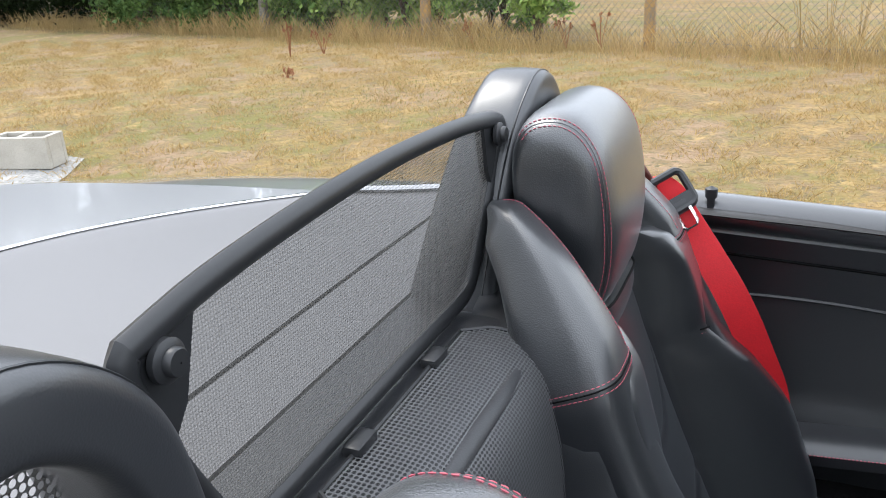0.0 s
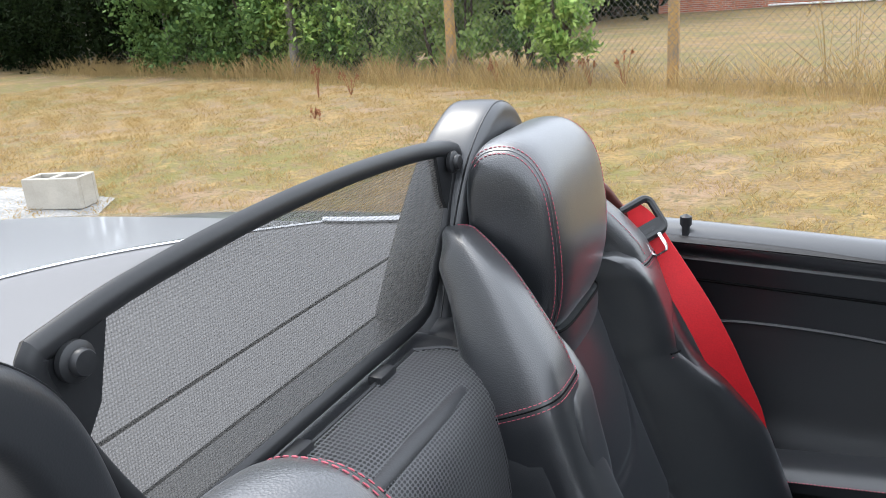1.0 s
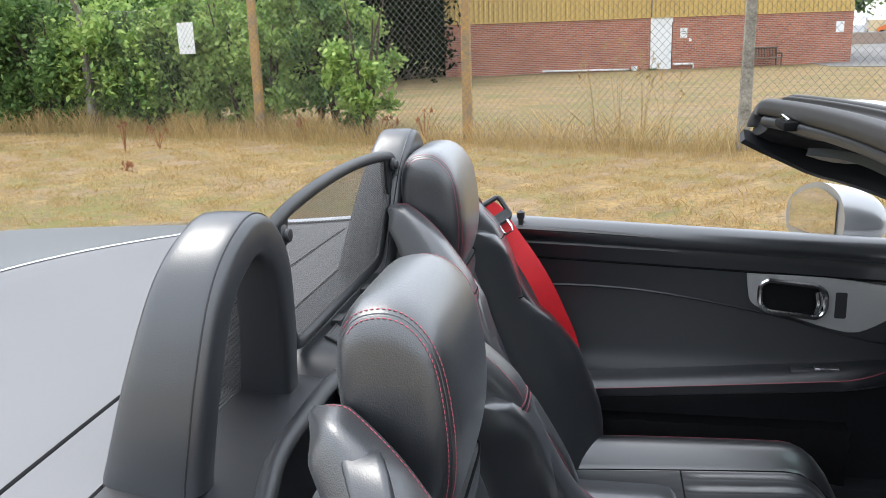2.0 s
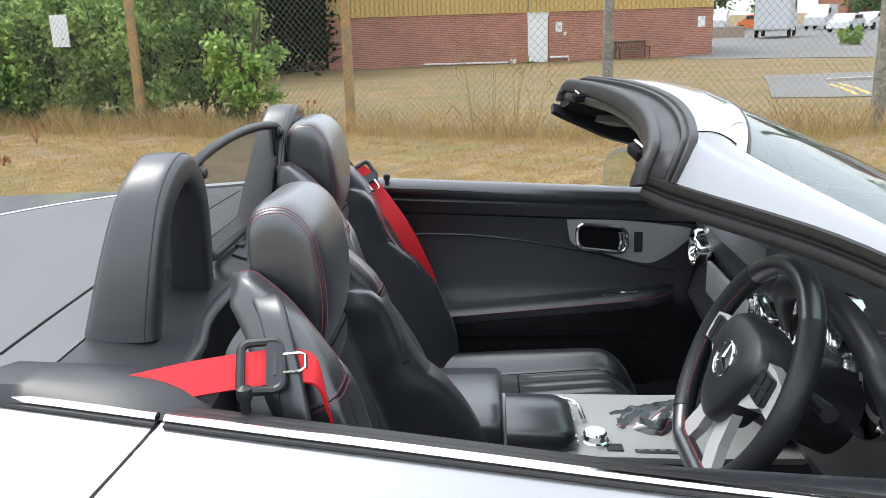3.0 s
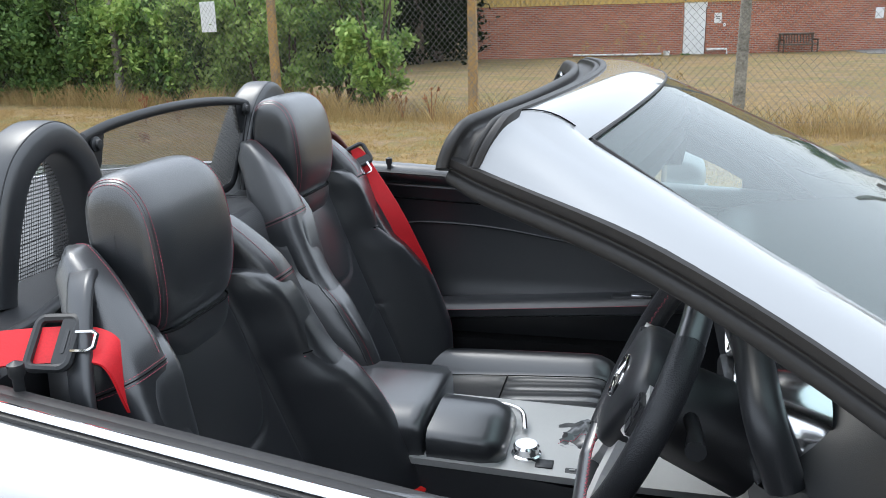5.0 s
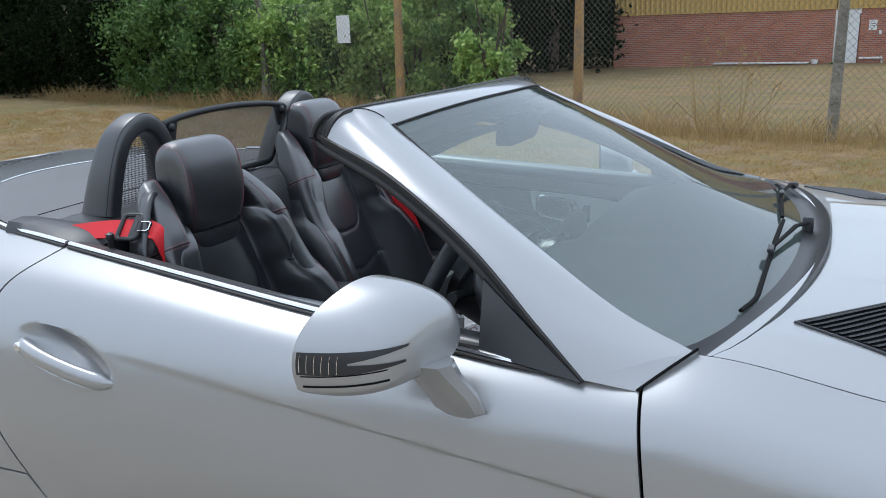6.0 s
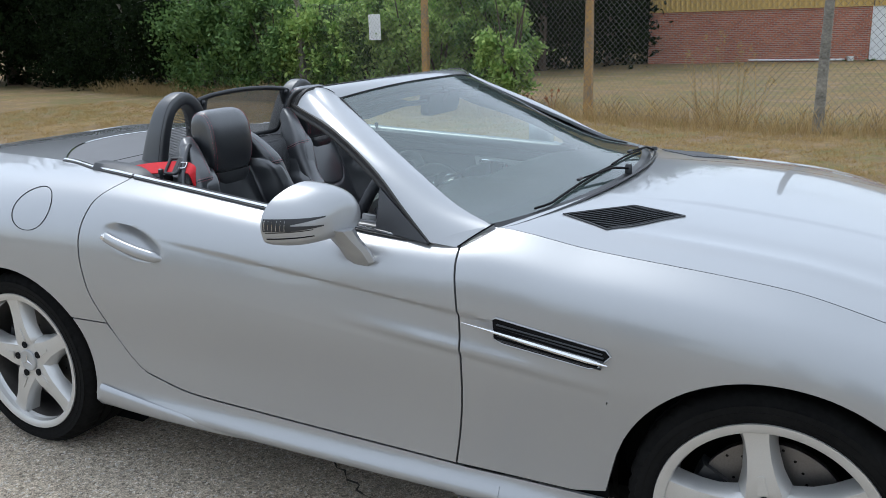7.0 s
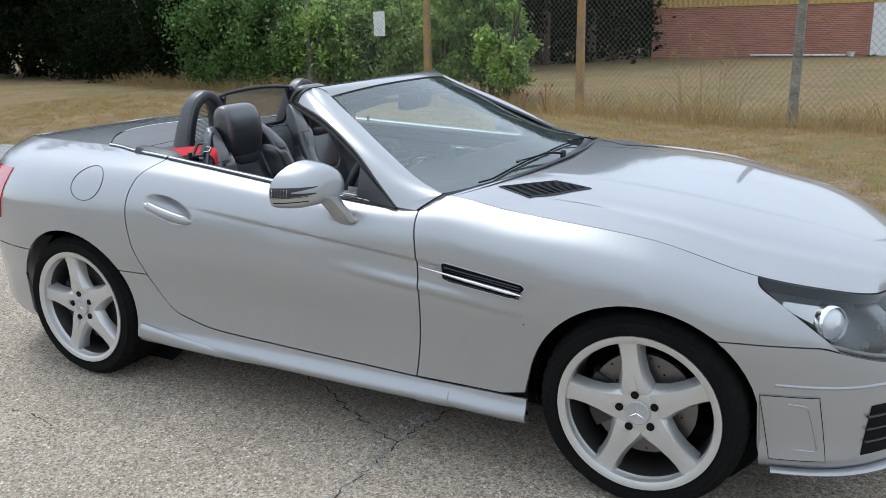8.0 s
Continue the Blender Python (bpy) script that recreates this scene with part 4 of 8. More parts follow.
# ---- wheels ----
def wheel(x, side, width):
    """Five-spoke alloy wheel with a low tyre; side -1 is the car's right."""
    R, rim_r = 0.318, 0.247
    yo = side * 0.875
    c = Vector((x, 0, R))

    def put(bm):
        # built round the origin with +y outwards
        bmesh.ops.transform(bm, matrix=Matrix.Translation((x, yo, R)) @ Matrix.Diagonal((1, side, 1, 1)), verts=bm.verts)
        return bm

    # tyre: sidewall, shoulder blocks, grooves
    prof = [(rim_r - 0.004, -0.004), (rim_r + 0.006, 0.0), (rim_r + 0.02, 0.004), (rim_r + 0.045, 0.004), (R - 0.022, -0.004), (R - 0.010, -0.014), (R - 0.003, -0.026)]
    tread = [(R, -0.040), (R, -0.068), (R - 0.008, -0.070), (R - 0.008, -0.078), (R, -0.080), (R + 0.0008, -0.112), (R - 0.008, -0.114), (R - 0.008, -0.122), (R, -0.124), (R, -width + 0.04), (R - 0.01, -width + 0.014), (rim_r + 0.03, -width + 0.004), (rim_r, -width)]
    n = 160
    rings = []
    for j, (r, h) in enumerate(prof + tread):
        ring = []
        for k in range(n):
            a = 2 * math.pi * k / n
            cut = 0.006 if (4 <= j <= 8 and (k % 4) == (j % 2)) else 0.0
            ring.append(Vector(((r - cut) * math.cos(a), h, (r - cut) * math.sin(a))))
        rings.append(ring)
    hub = part("wheel", put(lathe([(rim_r - 0.024, -0.034), (rim_r - 0.014, -0.016), (rim_r - 0.004, -0.004), (rim_r + 0.004, 0.0), (rim_r + 0.003, 0.004), (rim_r - 0.008, 0.003), (rim_r - 0.020, -0.003), (rim_r - 0.024, -0.018)], 96)), ALLOY, car, "silver five-spoke alloy wheel")
    # The silver rim's inside is coloured dark to stand back behind the spokes.
    part("barrel", put(lathe([(rim_r - 0.002, -width + 0.01), (rim_r - 0.022, -width + 0.03), (rim_r - 0.030, -0.10), (rim_r - 0.0245, -0.033)], 96)), IRON, hub, "inner rim, coloured darker than the spokes")
    part("tyre", put(loft(rings, caps=False)), TYRE, hub, "black low-profile tyre")
    for z in (0.012, 0.030):
        part("tyre_rib", put(tube([((rim_r + z) * math.cos(a), 0.0045, (rim_r + z) * math.sin(a)) for a in np.linspace(0, 2 * math.pi, 72, endpoint=False)], 0.0012, 5, closed=True)), TYRE, hub)
    # spokes
    for k in range(5):
        a0 = math.pi / 2 + radians(10) + 2 * math.pi * k / 5
        rad, tan = Vector((math.cos(a0), 0, math.sin(a0))), Vector((-math.sin(a0), 0, math.cos(a0)))
        rings = []
        for r, half, y, thick in ((0.030, 0.040, -0.022, 0.05), (0.062, 0.050, -0.015, 0.045), (0.085, 0.045, -0.012, 0.04), (0.12, 0.036, -0.012, 0.04), (0.16, 0.031, -0.014, 0.045), (0.20, 0.031, -0.015, 0.05), (0.236, 0.037, -0.012, 0.05)):
            rings.append([rad * r + tan * (half * q) + Vector((0, y + d * 1.0, 0)) for q, d in ((-1.25, -thick), (-1.05, -0.014), (-0.80, -0.001), (-0.3, 0.0005), (0.3, 0.0005), (0.80, -0.001), (1.05, -0.014), (1.25, -thick))])
        sp = part("spoke", put(loft(rings)), ALLOY, hub, "", True, 24)
        # raised tongue at the hub end
        tongue = [rad * r + tan * t + Vector((0, -0.0092, 0)) for r, t in ((0.074, 0.012), (0.118, 0.007), (0.121, 0.0), (0.118, -0.007), (0.074, -0.012))]
        bm = bmesh.new()
        up = [bm.verts.new(p) for p in tongue]
        dn = [bm.verts.new(p - Vector((0, 0.004, 0))) for p in tongue]
        bm.faces.new(up)
        for i in range(4):
            bm.faces.new((up[i], up[i + 1], dn[i + 1], dn[i]))
        part("spoke_tongue", put(bm), ALLOY, sp)
        # wheel bolt between the spokes
        ab = a0 + math.pi / 5
        pb = Vector((0.057 * math.cos(a0), -0.0135, 0.057 * math.sin(a0)))
        bm = lathe([(0.0125, -0.004), (0.0125, 0.0022), (0.0005, 0.0024)], 14, "y", pb)
        part("bolt", put(bm), DARK, hub)
    part("hub_face", put(lathe([(0.074, -0.05), (0.072, -0.024), (0.066, -0.017), (0.045, -0.015), (0.038, -0.0155)], 48)), ALLOY, hub)
    cap = part("centre_cap", put(lathe([(0.039, -0.016), (0.039, -0.010), (0.036, -0.0075), (0.033, -0.0085), (0.0005, -0.0065)], 40)), BRUSHED, hub, "grey centre cap")
    for k in range(3):
        a0 = math.pi / 2 + 2 * math.pi * k / 3
        rad, tan = Vector((math.cos(a0), 0, math.sin(a0))), Vector((-math.sin(a0), 0, math.cos(a0)))
        bm = bmesh.new()
        vs = [bm.verts.new(rad * r + tan * t + Vector((0, y, 0))) for r, t, y in ((0.0, 0.004, -0.0055), (0.029, 0.0, -0.0062), (0.0, -0.004, -0.0055), (0.0, 0, -0.003))]
        bm.faces.new((vs[0], vs[1], vs[3]))
        bm.faces.new((vs[1], vs[2], vs[3]))
        part("cap_ray", put(bm), CHROME, cap)
    # brake
    disc = part("brake_disc", put(lathe([(0.06, -0.085), (0.165, -0.085), (0.165, -0.105), (0.06, -0.105)], 64)), IRON, hub, "grey drilled brake disc")
    for k in range(30):
        a0 = 2 * math.pi * k / 30
        rr = 0.105 + 0.016 * (k % 4)
        p = Vector((rr * math.cos(a0), -0.0845, rr * math.sin(a0)))
        bm = bmesh.new()
        bm.faces.new([bm.verts.new(p + Vector((0.0035 * math.cos(b), 0, 0.0035 * math.sin(b)))) for b in [2 * math.pi * i / 8 for i in range(8)]])
        part("disc_hole", put(bm), DARK, disc)
    rings = []
    for a0 in np.linspace(radians(150), radians(215), 9):
        rad = Vector((math.cos(a0), 0, math.sin(a0)))
        rings.append([rad * r + Vector((0, y, 0)) for r, y in ((0.11, -0.07), (0.172, -0.07), (0.182, -0.085), (0.182, -0.115), (0.11, -0.115))])
    part("brake_caliper", put(loft(rings)), PLASTIC, hub, "dark brake caliper")
    # arch liner
    rings = []
    for a0 in np.linspace(radians(-12), radians(192), 30):
        rings.append([Vector((x + r * math.cos(a0), side * yy, R + r * math.sin(a0))) for r, yy in ((0.36, 0.862 if abs(math.cos(a0)) < 0.6 else 0.78), (0.385, 0.74), (0.39, 0.60))])
    part("arch_liner", loft(rings, closed=False, caps=False), DARK, car)
    rings = [[Vector((x + r * math.cos(a0), side * 0.60, R + r * math.sin(a0))) for r in (0.02, 0.39)] for a0 in np.linspace(0, 2 * math.pi, 30)]
    part("arch_back", loft(rings, closed=False, caps=False), DARK, car)


wheel(1.225, -1, 0.225)
wheel(-1.222, -1, 0.245)
wheel(1.225, 1, 0.225)
wheel(-1.222, 1, 0.245)

# underside
part("underbody", box((3.5, 1.36, 0.05), (0.0, 0, 0.205), 0.01), DARK, car)
part("front_bulkhead", box((0.03, 1.4, 0.55), (0.62, 0, 0.53), 0.005), DARK, car)


# ---- door mirrors ----
def door_mirror(side):
    """Shell with an indicator strip, standing on a stalk at the door."""
    cx, cy, cz = 0.105, -0.924, 0.957
    # outline of the rim, outer end first: tall towards the door, flat below
    RIM = spline([Vector((0, y, z)) for y, z in ((-0.108, -0.052), (-0.114, -0.020), (-0.108, 0.012), (-0.085, 0.042), (-0.045, 0.066), (0.0, 0.080), (0.045, 0.078), (0.080, 0.058), (0.098, 0.020), (0.096, -0.020), (0.075, -0.046), (0.03, -0.060), (-0.04, -0.066), (-0.088, -0.064), (-0.108, -0.052))], 6)[:-1]

    def shell(i, b):
        # i round the rim, b from the glass edge (0) to the tip ahead (1)
        r = RIM[i % len(RIM)]
        k = math.cos(b * math.pi / 2) ** 0.50
        yy, zz = r.y * k + 0.012 * b, r.z * k - 0.012 * b
        x = 0.118 * math.sin(b * math.pi / 2)
        return Vector((cx - 0.045 + x + 0.37 * yy, cy + yy, cz + zz))

    n = len(RIM)
    rings = [[shell(k, b) for k in range(n)] for b in np.linspace(0, 0.995, 26)]
    o = part("door_mirror", loft(rings), PAINT, car, "silver door mirror with an indicator strip", sharp=60)
    made = [o]

    def outside(z, b, lift):
        """Place on the outer flank of the shell at height z."""
        pts = [shell(k, b) for k in range(-12, 26)]
        for p, q in zip(pts, pts[1:]):
            if p.z <= cz + z <= q.z:
                w = (cz + z - p.z) / max(1e-6, q.z - p.z)
                h = p.lerp(q, w)
                break
        else:
            h = min(pts, key=lambda p: abs(p.z - cz - z))
        return h + (h - Vector((cx - 0.02, cy + 0.02, cz))).normalized() * lift

    def lens_part(b0, b1, low, high, name, m, label="", lift=0.0022, rows=16):
        bm = grid(lambda u, v: outside(low(u) + (high(u) - low(u)) * v, b0 + (b1 - b0) * u, lift), rows, 5)
        made.append(part(name, thicken(bm, 0.003, (0.5, -0.85, 0)), m, o, label))

    lens_part(0.04, 0.42, lambda u: -0.026 + 0.003 * u, lambda u: 0.006 + 0.002 * u, "indicator_lens", PLASTIC, "dark indicator lens with two prongs")
    lens_part(0.42, 0.84, lambda u: -0.007 + 0.013 * u, lambda u: 0.008 + 0.001 * u, "indicator_prong", PLASTIC)
    lens_part(0.42, 0.86, lambda u: -0.023 + 0.008 * u, lambda u: -0.010 - 0.002 * u, "indicator_prong", PLASTIC)
    for j in range(6):
        b = 0.07 + 0.055 * j
        made.append(part("lens_rib", tube([outside(z, b, 0.003) for z in np.linspace(-0.022, 0.003, 6)], 0.0006, 5), CHROME, o))
    for z, r in ((-0.030, 0.0009), (-0.046, 0.0016)):
        made.append(part("mirror_joint", tube([outside(z + 0.012 * b, b, 0.0004) for b in np.linspace(0.06, 0.72, 30)], r, 5), DARK, o))
    def pane(u, v):
        y = -0.092 + 0.167 * u
        top = 0.024 + 0.044 * math.sin(math.pi * 0.8 * u)
        return Vector((cx - 0.049 + 0.37 * y, cy + y, cz - 0.044 + (top + 0.044) * v))

    made.append(part("mirror_pane", grid(pane, 12, 6), MIRROR, o, "mirror glass"))
    # stalk
    rings = []
    for p, wx, wy in ((Vector((0.196, -0.862, 0.818)), 0.022, 0.012), (Vector((0.196, -0.868, 0.832)), 0.042, 0.018), (Vector((0.188, -0.880, 0.862)), 0.042, 0.022), (Vector((0.172, -0.898, 0.895)), 0.040, 0.026), (Vector((0.155, -0.915, 0.925)), 0.050, 0.034)):
        rings.append([p + Vector((wx * a, wy * c, -0.10 * wx * a)) for a, c in ((-1, -0.35), (-0.8, -0.85), (-0.1, -1), (0.75, -0.6), (1, 0.1), (0.85, 0.8), (0.2, 1), (-0.7, 0.9), (-1, 0.4))])
    q = part("mirror_stalk", loft(rings), PAINT, o, "silver mirror stalk")
    made.append(q)
    if side > 0:
        for q in made:
            me = q.data
            me.transform(Matrix.Translation((-0.08, 0, -0.025)) @ Matrix.Diagonal((1, -1, 1, 1)))
            me.flip_normals()


door_mirror(-1)
door_mirror(1)


# ---- rear deck ----
def deck(u, v):
    """Rear deck: u from the cabin back to the tail, v from right to left."""
    k = 2 * v - 1
    s = -0.96 + (-2.12 + 0.96) * u
    e = flank(s, 7.0)
    bow = 1 - abs(k) ** 2.3
    crown = 0.016
    return Vector((e.x - 0.05 * bow * u, -e.y * k, e.z + crown * bow * (0.55 + 0.45 * math.sin(math.pi * u)) - 0.02 * u * bow))


def deck_patch(u0, u1, k, n=24):
    return grid(lambda u, v: deck(u0(v) + (u1(v) - u0(v)) * u, 0.5 + (v - 0.5) * k), n, 40)


edge_line = lambda v: 0.52 - 0.27 * abs(2 * v - 1) ** 2.2
boot = part("boot_lid", thicken(deck_patch(lambda v: edge_line(v) + 0.003, lambda v: 0.999, 0.998), 0.01, (0, 0, 1)), PAINT, car, "silver boot lid")
cover = part("roof_cover_panel", thicken(deck_patch(lambda v: 0.0, lambda v: edge_line(v) - 0.004, 0.995), 0.01, (0, 0, 1)), DECK, car, "matt grey roof cover panel behind the seats")
part("deck_liner", grid(lambda u, v: deck(0.02 + 0.9 * u, 0.01 + 0.98 * v) - Vector((0, 0, 0.02)), 20, 20), DARK, car)
part("cover_joint", tube([deck(0.073, v) for v in np.linspace(0.08, 0.92, 40)], 0.0035, 6, flat=0.35), DARK, cover)
part("edge_strip", tube([deck(edge_line(v) - 0.002, 0.5 + (v - 0.5) * 0.995) + Vector((0, 0, 0.002)) for v in np.linspace(0.0, 1, 60)], 0.003, 6), CHROME, cover, "thin bright edge strip")

# cabin shell: rear shelf, bulkhead, floor, tunnel
def shelf(u, v):
    """Black moulded shelf behind the seats, in front of the cover panel."""
    k = 2 * v - 1
    a = deck(0.0, v * 0.98 + 0.01)
    a = Vector((a.x + 0.006, a.y, a.z + 0.001))
    fx = -0.80 - 0.03 * math.exp(-((abs(k) - 0.47) / 0.25) ** 4)
    b = Vector((fx, a.y * 0.985, 0.965 + 0.012 * (1 - abs(k))))
    return a.lerp(b, u)


sh = part("rear_shelf", thicken(grid(shelf, 14, 60), 0.02, (0, 0, 1)), SOFT, car, "black moulded shelf behind the seats")
part("shelf_rim", tube([shelf(1.0, v) + Vector((0.004, 0, 0.004)) for v in np.linspace(0.04, 0.96, 60)], 0.011, 10, flat=0.8), SOFT, sh, "rounded moulding along the shelf's edge")
bulk = part("rear_bulkhead", thicken(grid(lambda u, v: shelf(1.0, v).lerp(Vector((-0.74, shelf(1.0, v).y * 0.97, 0.30)), u), 10, 40), 0.02, (1, 0, 0)), SOFT, car, "black rear bulkhead")
part("floor_pan", box((1.45, 1.36, 0.03), (-0.08, 0, 0.245), 0.005), CARPET, car, "black carpeted floor")
# mesh-covered box between the seats under the draught screen
GRILLE = mesh_fabric("speaker_cloth", (0.10, 0.102, 0.107), 0.0046, 0.38)
BOX_LINE = spline([(-0.895, 0, 0.998), (-0.84, 0, 0.996), (-0.800, 0, 0.988), (-0.772, 0, 0.962), (-0.757, 0, 0.91), (-0.748, 0, 0.83), (-0.742, 0, 0.70)], 5)


def box_skin(u, y, lift):
    i = u * (len(BOX_LINE) - 1)
    k = min(len(BOX_LINE) - 2, int(i))
    p = BOX_LINE[k].lerp(BOX_LINE[k + 1], i - k)
    d = (BOX_LINE[k + 1] - BOX_LINE[k]).normalized()
    n = Vector((-d.z, 0, d.x))
    n = n if n.x + n.z > 0 else -n
    drop = 0.03 * max(0.0, (abs(y) - 0.165) / 0.05) ** 2
    return Vector((p.x, y, p.z)) + n * (lift - drop)


gb = part("rear_box", thicken(grid(lambda u, v: box_skin(u, -0.215 + 0.43 * v, 0.0), 30, 30), 0.02, (0.7, 0, 0.7)), SOFT, car, "black moulded box with a mesh front between the seats")


def mesh_outline(u, v):
    # corners drawn in
    w = 0.150 - 0.02 * max(0.0, (0.12 - u) / 0.12) - 0.02 * max(0.0, (u - 0.88) / 0.12)
    return box_skin(0.10 + 0.74 * u, -w + 2 * w * v, 0.0022)


part("mesh_cover", grid(mesh_outline, 30, 16), GRILLE, gb, "black perforated mesh")
rim = [mesh_outline(u, 0) for u in np.linspace(0, 1, 20)] + [mesh_outline(1, v) for v in np.linspace(0.05, 1, 12)] + [mesh_outline(u, 1) for u in np.linspace(0.95, 0, 20)] + [mesh_outline(0, v) for v in np.linspace(0.95, 0.05, 12)]
part("mesh_rim", tube(rim, 0.0022, 6, closed=True), PLASTIC, gb)


# ---- roll-over bars ----
def roll_bar(y0):
    """Leather-covered hoop with a mesh infill; its base is wider than its top."""
    s = 1 if y0 > 0 else -1
    inner, outer = 0.243, 0.458
    rings = []
    prof = spline([(0, 0.240, 0.975), (0, 0.258, 1.07), (0, 0.290, 1.150), (0, 0.350, 1.190), (0, 0.415, 1.160), (0, 0.447, 1.085), (0, 0.466, 0.975)], 10)
    for i, p in enumerate(prof):
        a, b = prof[max(0, i - 1)], prof[min(len(prof) - 1, i + 1)]
        d = (b - a).normalized()
        nrm = Vector((0, -d.z, d.y))
        t = i / (len(prof) - 1)
        lift = max(0.0, min(1.0, (p.z - 0.985) / 0.2))
        deep = 0.050 - 0.016 * lift
        ring = []
        for q in [2 * math.pi * k / 32 for k in range(32)]:
            cx, cn = abs(math.cos(q)) ** 0.48 * math.copysign(1, math.cos(q)), abs(math.sin(q)) ** 0.48 * math.copysign(1, math.sin(q))
            xx = -0.872 - 0.040 * (1 - lift) + deep * cx
            pp = p + nrm * (0.023 * cn)
            ring.append(Vector((xx, s * pp.y, pp.z)))
        rings.append(ring)
    hoop = part("roll_bar", loft(rings), ROLL, car, "black padded roll-over bar")
    part("cover_seam", tube([r[5] for r in rings], 0.0010, 5), PLASTIC, hoop)
    infill = [Vector((-0.885 - 0.035 * (1 - max(0.0, min(1.0, (p.z - 0.985) / 0.2))), s * p.y, p.z)) for p in prof]
    bm = bmesh.new()
    bm.faces.new([bm.verts.new(p) for p in infill])
    part("mesh_infill", bm, GRILLE_GREY, hoop, "grey wire-mesh infill", smooth=False)
    return hoop


GRILLE_GREY = mesh_fabric("grey_wire_mesh", (0.20, 0.197, 0.19), 0.0048, 0.40, 0.06)
ROLL = mat("black_padded_cover", (0.030, 0.032, 0.036), 0.36, 0, spec=1.0, var=0.10, grain=700, patch=4, bump=0.12, depth=0.0006, cell=True)
bar_r = roll_bar(-1)
bar_l = roll_bar(1)

# ---- draught screen between the bars ----
SCREEN_NET = mesh_fabric("dark_screen_net", (0.15, 0.142, 0.13), 0.0026, 0.36, 0.3, (0.56, 0.20))
scr_out = [(-0.266, 1.176), (-0.20, 1.187), (-0.10, 1.194), (0.0, 1.196), (0.10, 1.193), (0.20, 1.185), (0.266, 1.173), (0.268, 1.158), (0.245, 1.10), (0.206, 1.028), (0.186, 1.012), (0.15, 1.009), (0.08, 1.010), (0.0, 1.010), (-0.08, 1.010), (-0.15, 1.009), (-0.186, 1.012), (-0.206, 1.028), (-0.245, 1.10), (-0.268, 1.158)]
sx = lambda z: -0.866 - 0.012 * max(0.0, 1.17 - z) / 0.17
pts = spline([Vector((sx(z), y, z)) for y, z in scr_out + [scr_out[0]]], 4)[:-1]
wind = part("draught_screen", tube(pts, 0.0088, 10, flat=0.8, up=(1, 0, 0), closed=True), PLASTIC, car, "dark mesh draught screen in a black frame")
bm = bmesh.new()
bm.faces.new([bm.verts.new(Vector((p.x, p.y * 0.99, p.z))) for p in pts])
net = part("screen_net", bm, SCREEN_NET, wind, "fine dark net", smooth=False)
for sgn in (-1, 1):
    kb = part("knob", lathe([(0.012, 0.0), (0.012, 0.004), (0.0098, 0.0055), (0.0080, 0.006), (0.0080, 0.009), (0.007, 0.0105), (0.0005, 0.011)], 28, "x", (sx(1.17) + 0.006, sgn * 0.248, 1.164)), PLASTIC, wind, "round black fixing knob")
    part("gusset", prism([(sgn * 0.268, 1.172), (sgn * 0.215, 1.19), (sgn * 0.232, 1.13), (sgn * 0.253, 1.10)], lambda a, b, l: Vector((sx(b) + 0.004 + l, a, b)), 0.010), PLASTIC, wind)
    part("screen_clip", box((0.016, 0.03, 0.012), (-0.862, sgn * 0.07, 1.000), 0.003), PLASTIC, wind)


